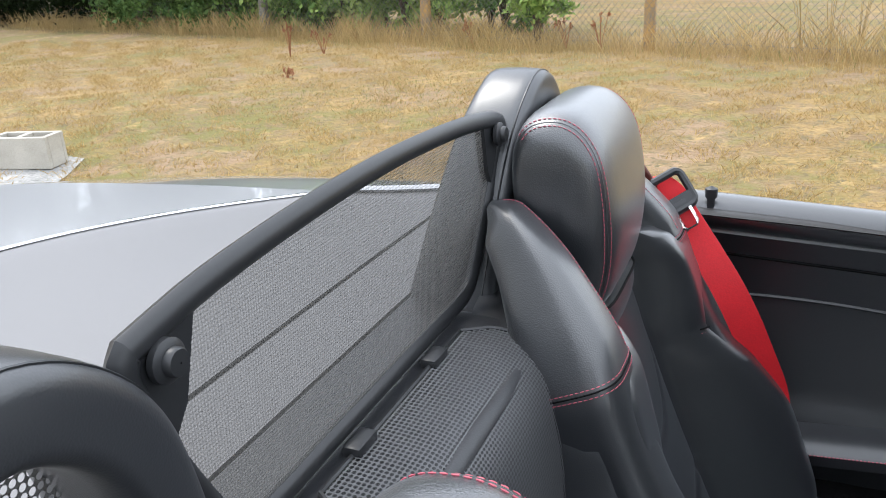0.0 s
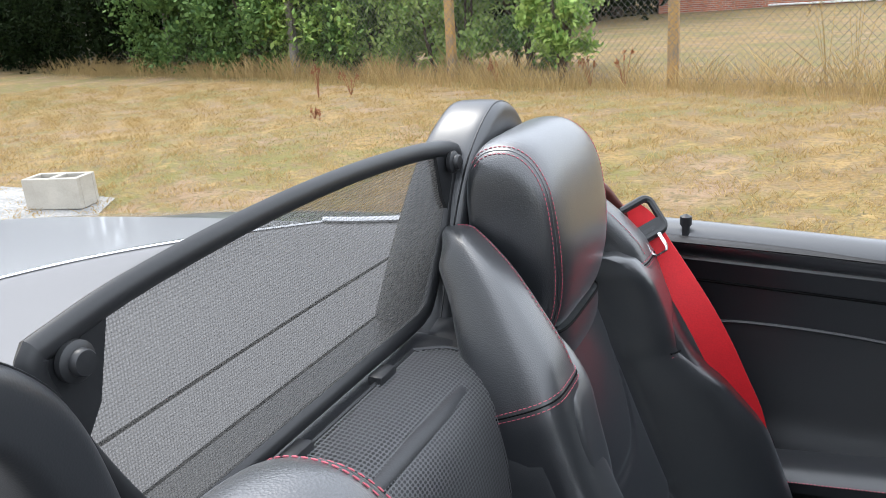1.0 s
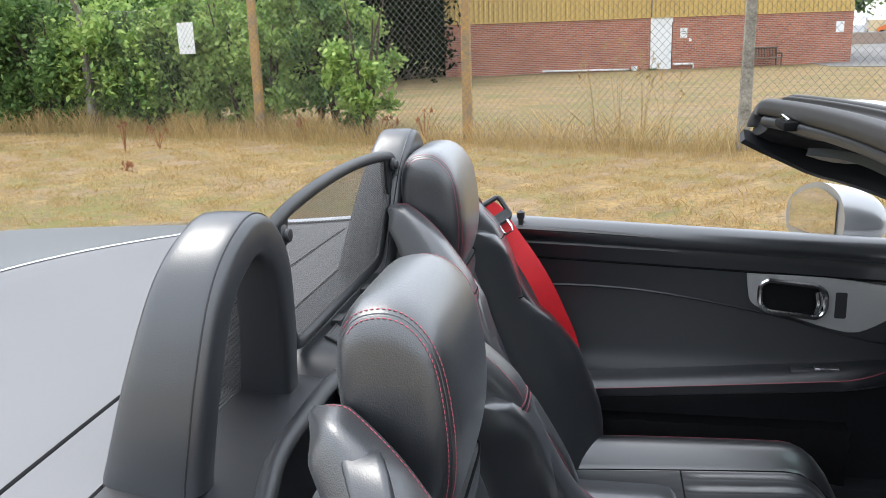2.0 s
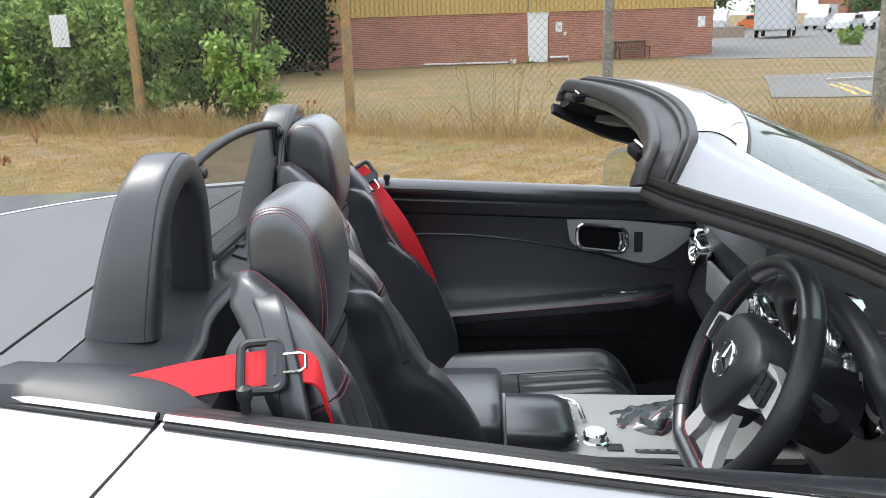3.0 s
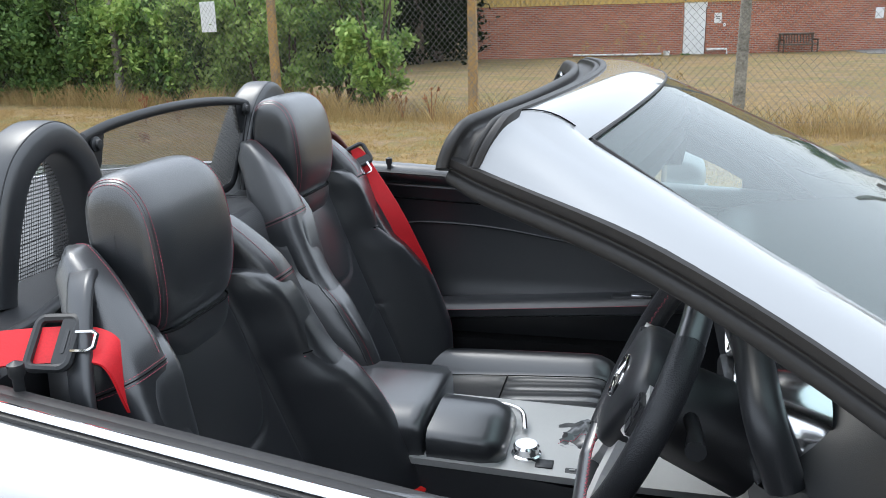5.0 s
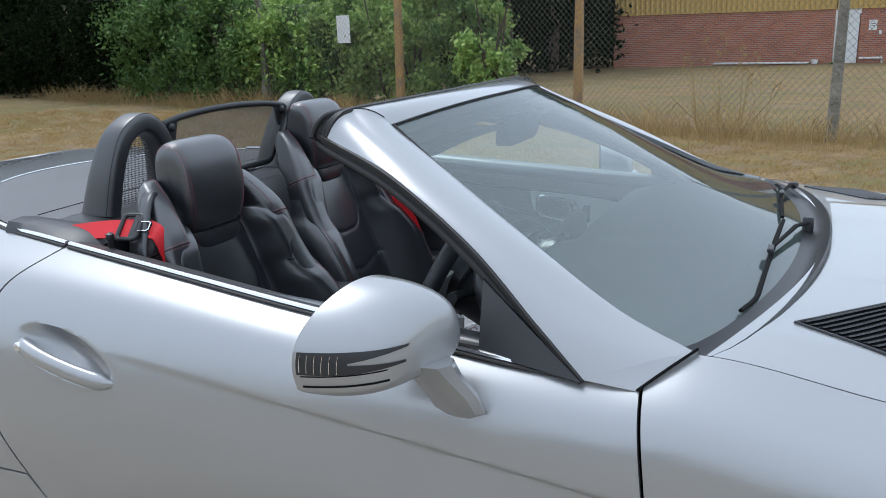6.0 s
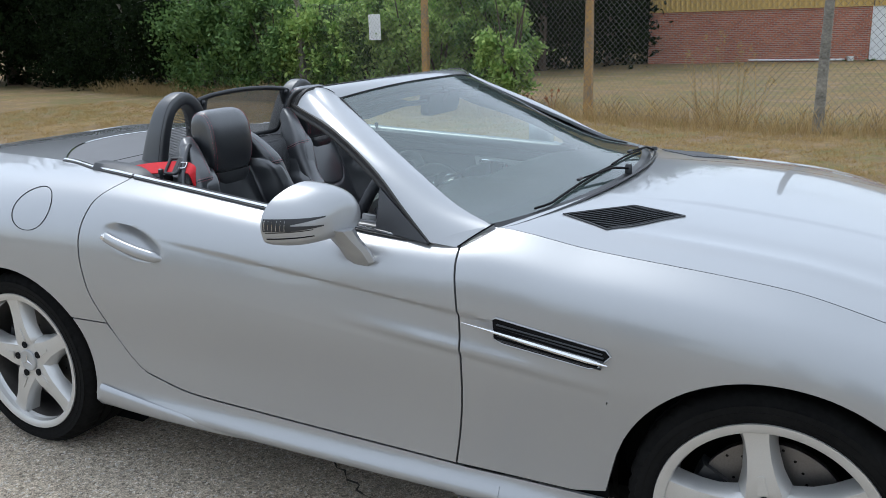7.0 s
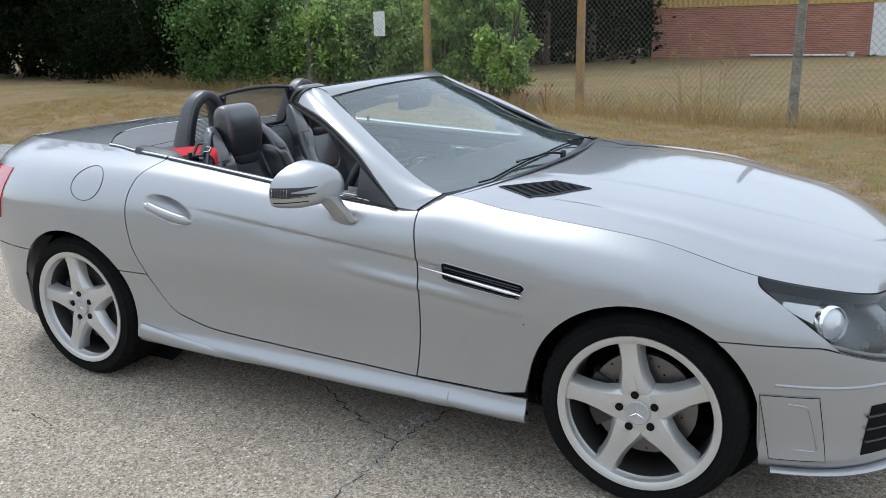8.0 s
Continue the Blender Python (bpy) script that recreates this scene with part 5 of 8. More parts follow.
# ---- seats ----
def seat(y0, dx, dz, belt_side):
    """Sports seat with a built-in head restraint. dx, dz: how it is set against the passenger's."""
    T = Matrix.Translation((dx, y0, dz))

    def put(bm):
        bmesh.ops.transform(bm, matrix=T, verts=bm.verts)
        return bm

    made = new("seat")
    made.parent = car
    made["label"] = "black leather sports seat with red stitching"
    CENTRE = lambda z: pchip([0.40, 0.52, 0.65, 0.775, 0.93, 0.99], [-0.560, -0.605, -0.660, -0.708, -0.757, -0.778], z)  # front of the centre panel

    def sq(q, e):
        return abs(q) ** e * math.copysign(1, q)

    # head restraint: a padded block, its side profile run across with rounded cheeks
    PROFILE = spline([Vector((x, 0, z)) for x, z in ((-0.768, 0.966), (-0.750, 0.982), (-0.740, 1.018), (-0.737, 1.060), (-0.741, 1.104), (-0.751, 1.144), (-0.767, 1.170), (-0.788, 1.184), (-0.812, 1.186), (-0.834, 1.178), (-0.848, 1.155), (-0.852, 1.120), (-0.848, 1.075), (-0.838, 1.020), (-0.822, 0.980), (-0.795, 0.964), (-0.766, 0.966))], 5)[:-1]
    cheek = lambda z: pchip([0.96, 1.02, 1.08, 1.14, 1.20], [0.094, 0.103, 0.108, 0.107, 0.100], z)

    def head(i, phi, lift=0.0):
        p = PROFILE[i % len(PROFILE)]
        core = Vector((-0.792, 0, min(1.125, max(1.03, p.z))))
        q = core + (p - core) * sq(math.cos(phi), 0.36)
        y = cheek(q.z) * sq(math.sin(phi), 0.40)
        n = (p - core).normalized() * math.cos(phi) + Vector((0, math.sin(phi), 0))
        return Vector((q.x, y, q.z)) + n * lift

    m = len(PROFILE)
    phis = [math.pi / 2 * sq(q, 0.8) for q in np.linspace(-0.999, 0.999, 37)]
    hr = part("head_restraint", put(loft([[head(i, f) for i in range(m)] for f in phis])), LEATHER, made, "padded leather head restraint", sharp=70)
    for sgn in (-1, 1):
        for f, lift in ((0.76, 0.0006), (1.0, 0.0006)):
            part("stitching", put(stitches([head(i, sgn * f, lift) for i in range(2, 49)])), STITCH, hr, "red stitching")
        part("seam", put(tube([head(i, sgn * 0.88, 0.0) for i in range(0, 50)], 0.0007, 5)), LEATHER, hr)
    # neck cushion under the head restraint, set back, narrowing downwards to a curved foot
    rings = []
    for t in np.linspace(0, 1, 10):
        wy = 0.102 - 0.014 * t - 0.020 * t ** 3
        ring = []
        for q in np.linspace(-1, 1, 21):
            z = 0.974 - (0.052 + 0.022 * (1 - q * q)) * t
            ring.append(Vector((-0.746 - 0.022 * t + 0.010 * math.sin(math.pi * t) - 0.035 * abs(q) ** 5, wy * sq(q, 0.8), z)))
        rings.append(ring + [Vector((-0.835, wy, ring[-1].z)), Vector((-0.835, -wy, ring[0].z))])
    part("neck_cushion", put(loft(rings)), LEATHER, made, "", sharp=60)
    part("seam", put(tube([p + Vector((0.001, 0, 0.001)) for p in rings[0][:21]], 0.0016, 5)), DARK, made)
    for j in (2, 18):
        part("stitching", put(stitches([r[j] + Vector((0.0012, 0, 0)) for r in rings])), STITCH, made, "red stitching")

    # backrest: a recessed centre panel between shoulder wings that swell into hip bolsters
    ridge_d = lambda z: pchip([0.38, 0.50, 0.60, 0.70, 0.79, 0.832, 0.856, 0.90, 0.95, 1.0], [0.035, 0.095, 0.125, 0.130, 0.108, 0.080, 0.066, 0.068, 0.068, 0.050], z)
    half_w = lambda z: pchip([0.38, 0.50, 0.62, 0.74, 0.83, 0.86, 0.92, 0.98], [0.250, 0.276, 0.288, 0.282, 0.264, 0.250, 0.238, 0.212], z)

    wide = lambda z: pchip([0.4, 0.70, 0.84, 0.95], [0.70, 0.66, 0.46, 0.40], z)

    def back(u, z):
        a = abs(u)
        x = CENTRE(z)
        # the centre panel swells a little, and a groove parts it from the sides
        x += 0.007 * max(0.0, 1 - (a / 0.44) ** 2) - 0.006 * math.exp(-(((a - 0.46) / 0.022) ** 2))
        t = max(0.0, (a - 0.46) / 0.54)
        x += ridge_d(z) * (math.sin(min(1.0, t / wide(z)) * math.pi / 2) ** 1.1 if t < 0.70 else 1 - 0.55 * ((t - 0.70) / 0.30) ** 3.0)
        # insert below the neck, rounded at its foot
        foot = 0.765 + 0.09 * (a / 0.40) ** 4
        if a < 0.46:
            x -= 0.0035 * math.exp(-(((z - foot) / 0.006) ** 2))
        # crease across the lower back
        x -= 0.004 * math.exp(-(((z - 0.640 - 0.05 * a) / 0.007) ** 2)) * (a < 0.5)
        return Vector((x, half_w(z) * u, z))

    us = [math.copysign(abs(q) ** 0.92, q) for q in np.linspace(-1, 1, 97)]
    rings = []
    for z in np.unique(np.r_[np.linspace(0.40, 0.985, 48), np.linspace(0.75, 0.86, 24), np.linspace(0.62, 0.68, 14)]):
        front = [back(u, z) for u in us]
        half = front[-1].y
        bx = CENTRE(z) - 0.085
        rings.append(front + [Vector((bx + 0.02 * abs(q) ** 3, half * 0.985 * q, z)) for q in np.linspace(1, -1, 12)])
    rings.append([p + Vector((-0.02, -p.y * 0.10, 0.010)) for p in rings[-1]])
    br = part("backrest", put(loft(rings)), LEATHER_SMOOTH, made, "leather backrest with side bolsters", sharp=60)
    for sgn in (-1, 1):
        part("panel_seam", put(tube([back(sgn * 0.46, z) + Vector((0.0008, 0, 0)) for z in np.linspace(0.42, 0.95, 40)], 0.0011, 5)), DARK, br)
        edge = [back(sgn * 0.93, z) + Vector((0.0008, sgn * 0.0006, 0)) for z in np.linspace(0.46, 0.855, 40)]
        part("piping", put(tube(edge, 0.0016, 6)), LEATHER, br)
        part("stitching", put(stitches([back(sgn * 0.905, z) + Vector((0.0012, 0, 0)) for z in np.linspace(0.46, 0.852, 40)])), STITCH, br, "red stitching")
        top_edge = [back(sgn * u, 0.846 + 0.010 * (1 - u)) + Vector((0.001, 0, 0.001)) for u in np.linspace(0.62, 0.97, 14)]
        part("bolster_seam", put(tube(top_edge, 0.0012, 5)), DARK, br)
        part("stitching", put(stitches([p + Vector((0.001, 0, -0.006)) for p in top_edge])), STITCH, br, "red stitching")

    # cheeks beside the head restraint, running down into the hip bolsters
    for sgn in (-1, 1):
        path = spline([Vector((x, sgn * y, z)) for x, y, z in ((-0.864, 0.112, 1.094), (-0.842, 0.132, 1.082), (-0.808, 0.155, 1.050), (-0.780, 0.174, 1.008), (-0.756, 0.188, 0.962), (-0.738, 0.195, 0.918), (-0.716, 0.202, 0.870), (-0.690, 0.208, 0.820), (-0.650, 0.214, 0.765))], 6)
        rings = []
        m = len(path)
        for i, p in enumerate(path):
            t = i / (m - 1)
            d = (path[min(m - 1, i + 1)] - path[max(0, i - 1)]).normalized()
            o = d.cross(Vector((0, 1, 0))).normalized()
            ry, ro = 0.022 + 0.024 * min(1.0, 1.8 * t), 0.014 + 0.036 * min(1.0, 2.2 * t)
            cap = min(1.0, 0.30 + 6.0 * t)
            # broad soft outer face, tighter inner edge
            rings.append([p + Vector((0, ry * cap * sq(math.cos(q), 0.50), 0)) + o * (ro * cap * sq(math.sin(q), 0.62)) for q in [2 * math.pi * k / 36 for k in range(36)]])
        cut = 25
        # below the seam the pad sinks into the backrest
        for i in range(cut + 1, m):
            k = 1 - 0.08 * min(1.0, (i - cut) / 10)
            rings[i] = [path[i] + (p - path[i]) * k for p in rings[i]]
        sb = part("shoulder_bolster", put(loft(rings[: cut + 1])), LEATHER, made, "leather shoulder bolster", sharp=60)
        part("side_pad", put(loft(rings[cut:])), LEATHER_SMOOTH, made, "", sharp=60)
        for k in (cut - 1, cut + 1):
            row = [p.lerp(q, 0.45) for p, q in zip(rings[cut], rings[k])]
            part("stitching", put(stitches([p + (p - path[cut]).normalized() * 0.0010 for p in row + row[:1]])), STITCH, sb, "red stitching")
        part("seam", put(tube([p + (p - path[cut]).normalized() * 0.0004 for p in rings[cut]], 0.0009, 5, closed=True)), DARK, sb)
        inner = [k for k in range(36) if (rings[10][k] - path[10]).y * sgn < 0]
        j = max(inner, key=lambda k: rings[10][k].x + rings[10][k].z)
        part("stitching", put(stitches([rings[i][j] + (rings[i][j] - path[i]).normalized() * 0.0008 for i in range(3, cut)])), STITCH, sb, "red stitching")

    # cushion with side rolls and pleats
    def cushion(u, v):
        # u across, v from the back to the front
        x = -0.60 + 0.565 * v
        a = abs(u)
        side = max(0.0, (a - 0.58) / 0.42)
        z = 0.470 + 0.040 * v + 0.050 * math.sin(math.pi * min(1.0, side * 1.02)) ** 0.8 * (1 - 0.35 * v)
        z -= 0.11 * max(0.0, (v - 0.80) / 0.20) ** 2.4
        z -= 0.06 * max(0.0, (a - 0.94) / 0.06) ** 2
        if a < 0.56 and v > 0.45:
            z -= 0.006 * abs(math.sin(u * 16)) ** 5
        return Vector((x, (0.268 - 0.025 * v * v) * u, z))

    rings = []
    for v in np.linspace(0, 1, 26):
        tp = [cushion(u, v) for u in np.linspace(-1, 1, 81)]
        rings.append(tp + [Vector((tp[-1].x, tp[-1].y, 0.30)), Vector((tp[0].x, tp[0].y, 0.30))])
    cu = part("seat_cushion", put(loft(rings)), LEATHER_SMOOTH, made, "pleated leather seat cushion", sharp=60)
    for sgn in (-1, 1):
        part("stitching", put(stitches([cushion(sgn * 0.88, v) + Vector((0, 0, 0.001)) for v in np.linspace(0.05, 0.85, 20)])), STITCH, cu, "red stitching")
        part("cushion_seam", put(tube([cushion(sgn * 0.58, v) + Vector((0, 0, 0.0006)) for v in np.linspace(0.05, 0.95, 20)], 0.0018, 5)), DARK, cu)
    part("cushion_seam", put(tube([cushion(q, 0.45) + Vector((0, 0, 0.0006)) for q in np.linspace(-0.58, 0.58, 20)], 0.0018, 5)), DARK, cu)
    part("seat_base", put(box((0.42, 0.46, 0.09), (-0.29, 0, 0.285), 0.01)), PLASTIC, made)
    # belt guide strap on the outer shoulder
    b = belt_side
    loop = spline([Vector((x, b * y, z)) for x, y, z in ((-0.822, 0.135, 1.052), (-0.808, 0.158, 1.076), (-0.790, 0.192, 1.068), (-0.772, 0.226, 1.030), (-0.757, 0.254, 0.985), (-0.750, 0.264, 0.945), (-0.748, 0.255, 0.912), (-0.752, 0.230, 0.900))], 6)
    rings = []
    for i, p in enumerate(loop):
        d = (loop[min(len(loop) - 1, i + 1)] - loop[max(0, i - 1)]).normalized()
        w = (Vector((0.9, b * 0.25, 0.1)) - d * d.dot(Vector((0.9, b * 0.25, 0.1)))).normalized()
        nn = d.cross(w)
        rings.append([p + w * 0.0170 * sq(math.cos(q), 0.45) + nn * 0.0075 * sq(math.sin(q), 0.6) for q in [2 * math.pi * k / 16 for k in range(16)]])
    part("belt_guide", put(loft(rings)), ROLL if b < 0 else TAN, made, "belt guide strap")
    return made


seat_l = seat(0.343, 0.0, 0.0, 1)
seat_r = seat(-0.362, 0.112, -0.028, -1)


# ---- belts ----
def ribbon(pts, w, across, thick=0.0018, bm=None):
    """Webbing along points; across: direction of its width at each."""
    pts = spline(pts, 6)
    rings = []
    n = len(pts)
    for i, p in enumerate(pts):
        t = i / (n - 1) * (len(across) - 1)
        k = min(len(across) - 2, int(t))
        a = Vector(across[k]).lerp(Vector(across[k + 1]), t - k).normalized()
        d = (pts[min(n - 1, i + 1)] - pts[max(0, i - 1)]).normalized()
        nn = d.cross(a).normalized()
        rings.append([p + a * w / 2 + nn * thick, p - a * w / 2 + nn * thick, p - a * w / 2 - nn * thick, p + a * w / 2 - nn * thick])
    return loft(rings, bm=bm)


def buckle_tongue(c, along, out, parent, lift=0.005):
    """Black belt tongue: a frame that the webbing runs through, a plate and a bright tip."""
    along, out = Vector(along).normalized(), Vector(out).normalized()
    side = along.cross(out).normalized()
    out = side.cross(along)

    def f(a, b, l):
        return Vector(c) + side * a + along * b + out * (0.004 + l)
    part("tongue_body", tube([f(a, b, 0.002) for a, b in rounded(0.062, 0.050, 0.010)], 0.0055, 8, closed=True), PLASTIC, parent, "black belt tongue")
    part("tongue_plate", prism(rounded(0.060, 0.020, 0.006, cy=0.016), lambda a, b, l: f(a, b, l + 0.006), 0.008), PLASTIC, parent)
    part("tongue_mark", prism(rounded(0.030, 0.005, 0.002, cy=0.016), lambda a, b, l: f(a, b, l + 0.0068), 0.0014), SOFT, parent)
    tip = [f(a, b, lift) for a, b in ((-0.012, 0.026), (-0.012, 0.046), (-0.008, 0.052), (0.008, 0.052), (0.012, 0.046), (0.012, 0.026))]
    part("tongue_tip", tube(tip, 0.0035, 6, flat=0.6), CHROME, parent, "bright steel tip")


belt_far = new("seat_belt")
belt_far.parent = car
belt_far["label"] = "red passenger seat belt with a black tongue"
part("webbing", ribbon([(-0.86, 0.61, 0.975), (-0.800, 0.600, 1.005), (-0.765, 0.590, 1.026), (-0.740, 0.582, 1.018), (-0.718, 0.574, 0.99), (-0.648, 0.552, 0.893), (-0.605, 0.56, 0.80), (-0.575, 0.585, 0.70), (-0.57, 0.60, 0.55)], 0.044, [(0.80, -0.3, 0.2), (0.95, 0.0, 0.25), (0.95, 0.2, 0.25), (0.95, 0.2, 0.25)]), RED_BELT, belt_far, "red webbing")
buckle_tongue((-0.734, 0.568, 1.010), (0.56, -0.16, -0.80), (0.55, -0.75, 0.42), belt_far, 0.012)
belt_near = new("seat_belt")
belt_near.parent = car
belt_near["label"] = "red driver's seat belt through its guide"
part("webbing", ribbon([(-0.84, -0.642, 0.975), (-0.757, -0.622, 0.986), (-0.680, -0.602, 0.990), (-0.640, -0.592, 0.988), (-0.618, -0.588, 0.972), (-0.606, -0.575, 0.905), (-0.574, -0.555, 0.80), (-0.53, -0.55, 0.66), (-0.48, -0.56, 0.48)], 0.044, [(-0.10, 0.66, 0.72), (-0.10, 0.66, 0.72), (-0.10, 0.66, 0.72), (-0.1, 0.75, 0.6), (-0.15, 0.85, 0.3), (-0.2, 0.9, 0.05), (-0.2, 0.9, 0.05), (-0.2, 0.9, 0.05), (-0.2, 0.9, 0.05)]), RED_BELT, belt_near, "red webbing")
buckle_tongue((-0.682, -0.602, 0.990), (1.0, 0.12, 0.04), (-0.05, -0.70, 0.70), belt_near)
for y, x in ((-0.135, -0.42), (0.135, -0.43)):
    bk = new("belt_buckle")
    bk.parent = car
    bk["label"] = "black belt buckle with a red button"
    part("buckle_body", box((0.05, 0.028, 0.09), (x, y, 0.51), 0.006, 2, Matrix.Rotation(radians(20), 4, "Y")), PLASTIC, bk)
    part("release_button", box((0.036, 0.02, 0.008), (x + 0.016, y, 0.553), 0.002, 2, Matrix.Rotation(radians(20), 4, "Y")), RED_PLASTIC, bk, "red release button")


# ---- door cards ----
def door_card(side):
    """Inner face of a door: roll pad, trim with the release, armrest, pocket."""
    k = side
    belt_z = wavy([(-0.80, 0.955), (-0.1, 0.913), (0.4, 0.882)])

    def card(u, v):
        x = -0.80 + 1.08 * u
        zt = belt_z(x)
        z = 0.28 + (zt - 0.28) * v
        y = pchip([0.28, 0.45, 0.60, 0.66, 0.80, 0.86, 0.93, 0.97], [0.70, 0.705, 0.70, 0.715, 0.728, 0.722, 0.705, 0.70], z)
        if v > 0.96:
            y += (v - 0.96) / 0.04 * 0.03
        y = min(y, -flank(x, at_height(x, z)).y - 0.034)
        return Vector((x, k * y, z))

    dc = part("door_card", thicken(grid(card, 40, 40), 0.012, (0, -k, 0)), DOOR_LEATHER, car, "black leather door lining")

    def on_card(x, z, lift=0.0):
        u = (x + 0.80) / 1.08
        v = (z - 0.28) / (belt_z(x) - 0.28)
        return card(u, v) + Vector((0, -k * lift, 0))

    up = 0.024 if k > 0 else 0.0
    roll = [on_card(x, belt_z(x) - 0.025, -0.008) + Vector((0, 0, up)) for x in np.linspace(-0.79, 0.27, 26)]
    part("roll_pad", tube(roll, 0.034, 12, flat=0.8, up=(0, 0, 1)), LEATHER_SMOOTH, dc, "padded black upper roll")
    part("card_lip", tube([on_card(x, belt_z(x), -0.022) + Vector((0, 0, -0.006)) for x in np.linspace(-0.79, 0.27, 26)], 0.008, 8), RUBBER, dc)
    part("card_seam", tube([on_card(x, belt_z(x) - 0.068, 0.001) for x in np.linspace(-0.79, 0.20, 26)], 0.0025, 5), DARK, dc)
    sweep = spline([on_card(-0.70, 0.80, 0.003), on_card(-0.60, 0.812, 0.003), on_card(-0.40, 0.80, 0.003), on_card(-0.15, 0.755, 0.003), on_card(0.0, 0.715, 0.003), on_card(0.10, 0.695, 0.003)], 6)
    part("card_seam", tube(sweep, 0.003, 5), SOFT, dc)
    # aluminium trim with the release
    tr = spline([Vector((-0.20, 0.848, 0)), Vector((-0.05, 0.842, 0)), Vector((0.06, 0.828, 0)), Vector((0.145, 0.81, 0)), Vector((0.11, 0.765, 0)), Vector((0.05, 0.727, 0)), Vector((0.0, 0.722, 0)), Vector((-0.10, 0.75, 0)), Vector((-0.18, 0.775, 0)), Vector((-0.195, 0.81, 0)), Vector((-0.20, 0.848, 0))], 4)[:-1]
    bm = bmesh.new()
    tv = [bm.verts.new(on_card(p.x, p.y, 0.006)) for p in tr]
    bv = [bm.verts.new(on_card(p.x, p.y, -0.004)) for p in tr]
    bm.faces.new(tv)
    for i in range(len(tv)):
        j = (i + 1) % len(tv)
        bm.faces.new((tv[i], tv[j], bv[j], bv[i]))
    trim = part("door_trim", bm, BRUSHED, dc, "brushed aluminium door trim", smooth=False)
    slant = lambda a, b: on_card(-0.105 + a, 0.795 + b - 0.12 * a, 0.0125)
    part("release_cup", prism(rounded(0.125, 0.062, 0.02), lambda a, b, l: slant(a, b) + Vector((0, k * -l * 0.5 + (0 if l == 0 else 0), 0)), 0.002), DARK, trim, "dark handle recess")
    part("release_frame", tube([slant(a, b) + Vector((0, -k * 0.004, 0)) for a, b in rounded(0.135, 0.070, 0.024)], 0.006, 8, closed=True), CHROME, trim, "chrome frame round the release")
    part("release_lever", tube([slant(0.05, 0.024) + Vector((0, -k * 0.006, 0)), slant(0.054, 0.0) + Vector((0, -k * 0.010, 0)), slant(0.05, -0.024) + Vector((0, -k * 0.006, 0))], 0.011, 8, flat=0.6), CHROME, trim, "chrome release lever")
    part("lock_switch", prism(rounded(0.024, 0.058, 0.004), lambda a, b, l: on_card(-0.005 + a, 0.780 + b, 0.009 + l), 0.004), PLASTIC, trim, "black lock switch")
    # armrest
    rings = []
    for x in np.linspace(-0.66, 0.09, 26):
        t = (x + 0.66) / 0.75
        zt = 0.600 + 0.055 * t * t + 0.012 * math.sin(math.pi * t)
        d = 0.062 * min(1.0, 8 * (1.0 - t) + 0.15) ** 0.5
        rings.append([on_card(x, zt + zz, 0) + Vector((0, -k * yy * d / 0.062, 0)) for yy, zz in ((-0.01, 0.006), (0.03, 0.008), (0.055, 0.002), (0.064, -0.010), (0.060, -0.030), (0.03, -0.045), (-0.01, -0.05))])
    arm = part("armrest", loft(rings), DOOR_LEATHER, dc, "leather door armrest")
    part("stitching", stitches([r[3] + Vector((0, -k * 0.0012, 0.001)) for r in rings], r=0.0013), STITCH, arm, "red stitching")
    part("window_switch", box((0.05, 0.022, 0.008), on_card(-0.035, 0.640, 0.036) + Vector((0, 0, 0.012)), 0.003, 2), CHROME, arm, "chrome window switch")
    part("pull_pocket", box((0.16, 0.03, 0.03), on_card(-0.03, 0.636, 0.03), 0.008), SOFT, arm)
    # stretch pocket low on the door
    rings = []
    for x in np.linspace(-0.55, 0.02, 40):
        w = 0.004 * math.sin(x * 90) + 0.003 * math.sin(x * 47)
        rings.append([on_card(x, z, 0) + Vector((0, -k * (yy + w * (z > 0.42)), 0)) for yy, z in ((-0.005, 0.515), (0.040, 0.512), (0.046, 0.500), (0.040, 0.44), (0.030, 0.34), (-0.005, 0.33))])
    part("door_pocket", loft(rings), CARPET, dc, "black elastic door pocket")
    return dc


door_card(1)
door_card(-1)
part("inner_sill", box((1.15, 0.09, 0.14), (-0.18, 0.70, 0.31), 0.02), PLASTIC, car)
part("inner_sill", box((1.15, 0.09, 0.14), (-0.18, -0.70, 0.31), 0.02), PLASTIC, car)
for k in (-1, 1):
    # side lining beside the shelf, with the belt's exit
    rings = []
    for x in np.linspace(-0.99, -0.735, 16):
        t = (x + 0.99) / 0.255
        rings.append([Vector((x, k * (y - 0.018 * t ** 3), z - 0.012 * t - 0.030 * t ** 6)) for y, z in ((0.70 - 0.03 * (1 - t), 0.985), (0.66, 1.000), (0.62, 1.003), (0.585, 0.995), (0.57, 0.97), (0.58, 0.60), (0.70, 0.60))])
    part("side_lining", loft(rings), SOFT, car, "black moulded side lining")

# ---- centre console ----
con = part("centre_console", loft([[Vector((x, y, z)) for y, z in ((-w, 0.25), (-w, h - 0.02), (-w + 0.01, h), (w - 0.01, h), (w, h - 0.02), (w, 0.25))] for x, w, h in ((-0.78, 0.118, 0.60), (-0.40, 0.122, 0.60), (-0.15, 0.13, 0.578), (0.05, 0.135, 0.575), (0.20, 0.15, 0.60), (0.35, 0.17, 0.65))]), SOFT, car, "black centre console")
tray = part("console_trim", thicken(grid(lambda u, v: Vector((-0.46 + 0.66 * u, (-0.128 + 0.256 * v) * (1 + 0.06 * u), 0.611 - 0.018 * u + 0.02 * max(0, u - 0.6))), 12, 6), 0.012, (0, 0, 1)), BRUSHED, con, "brushed aluminium console panel")
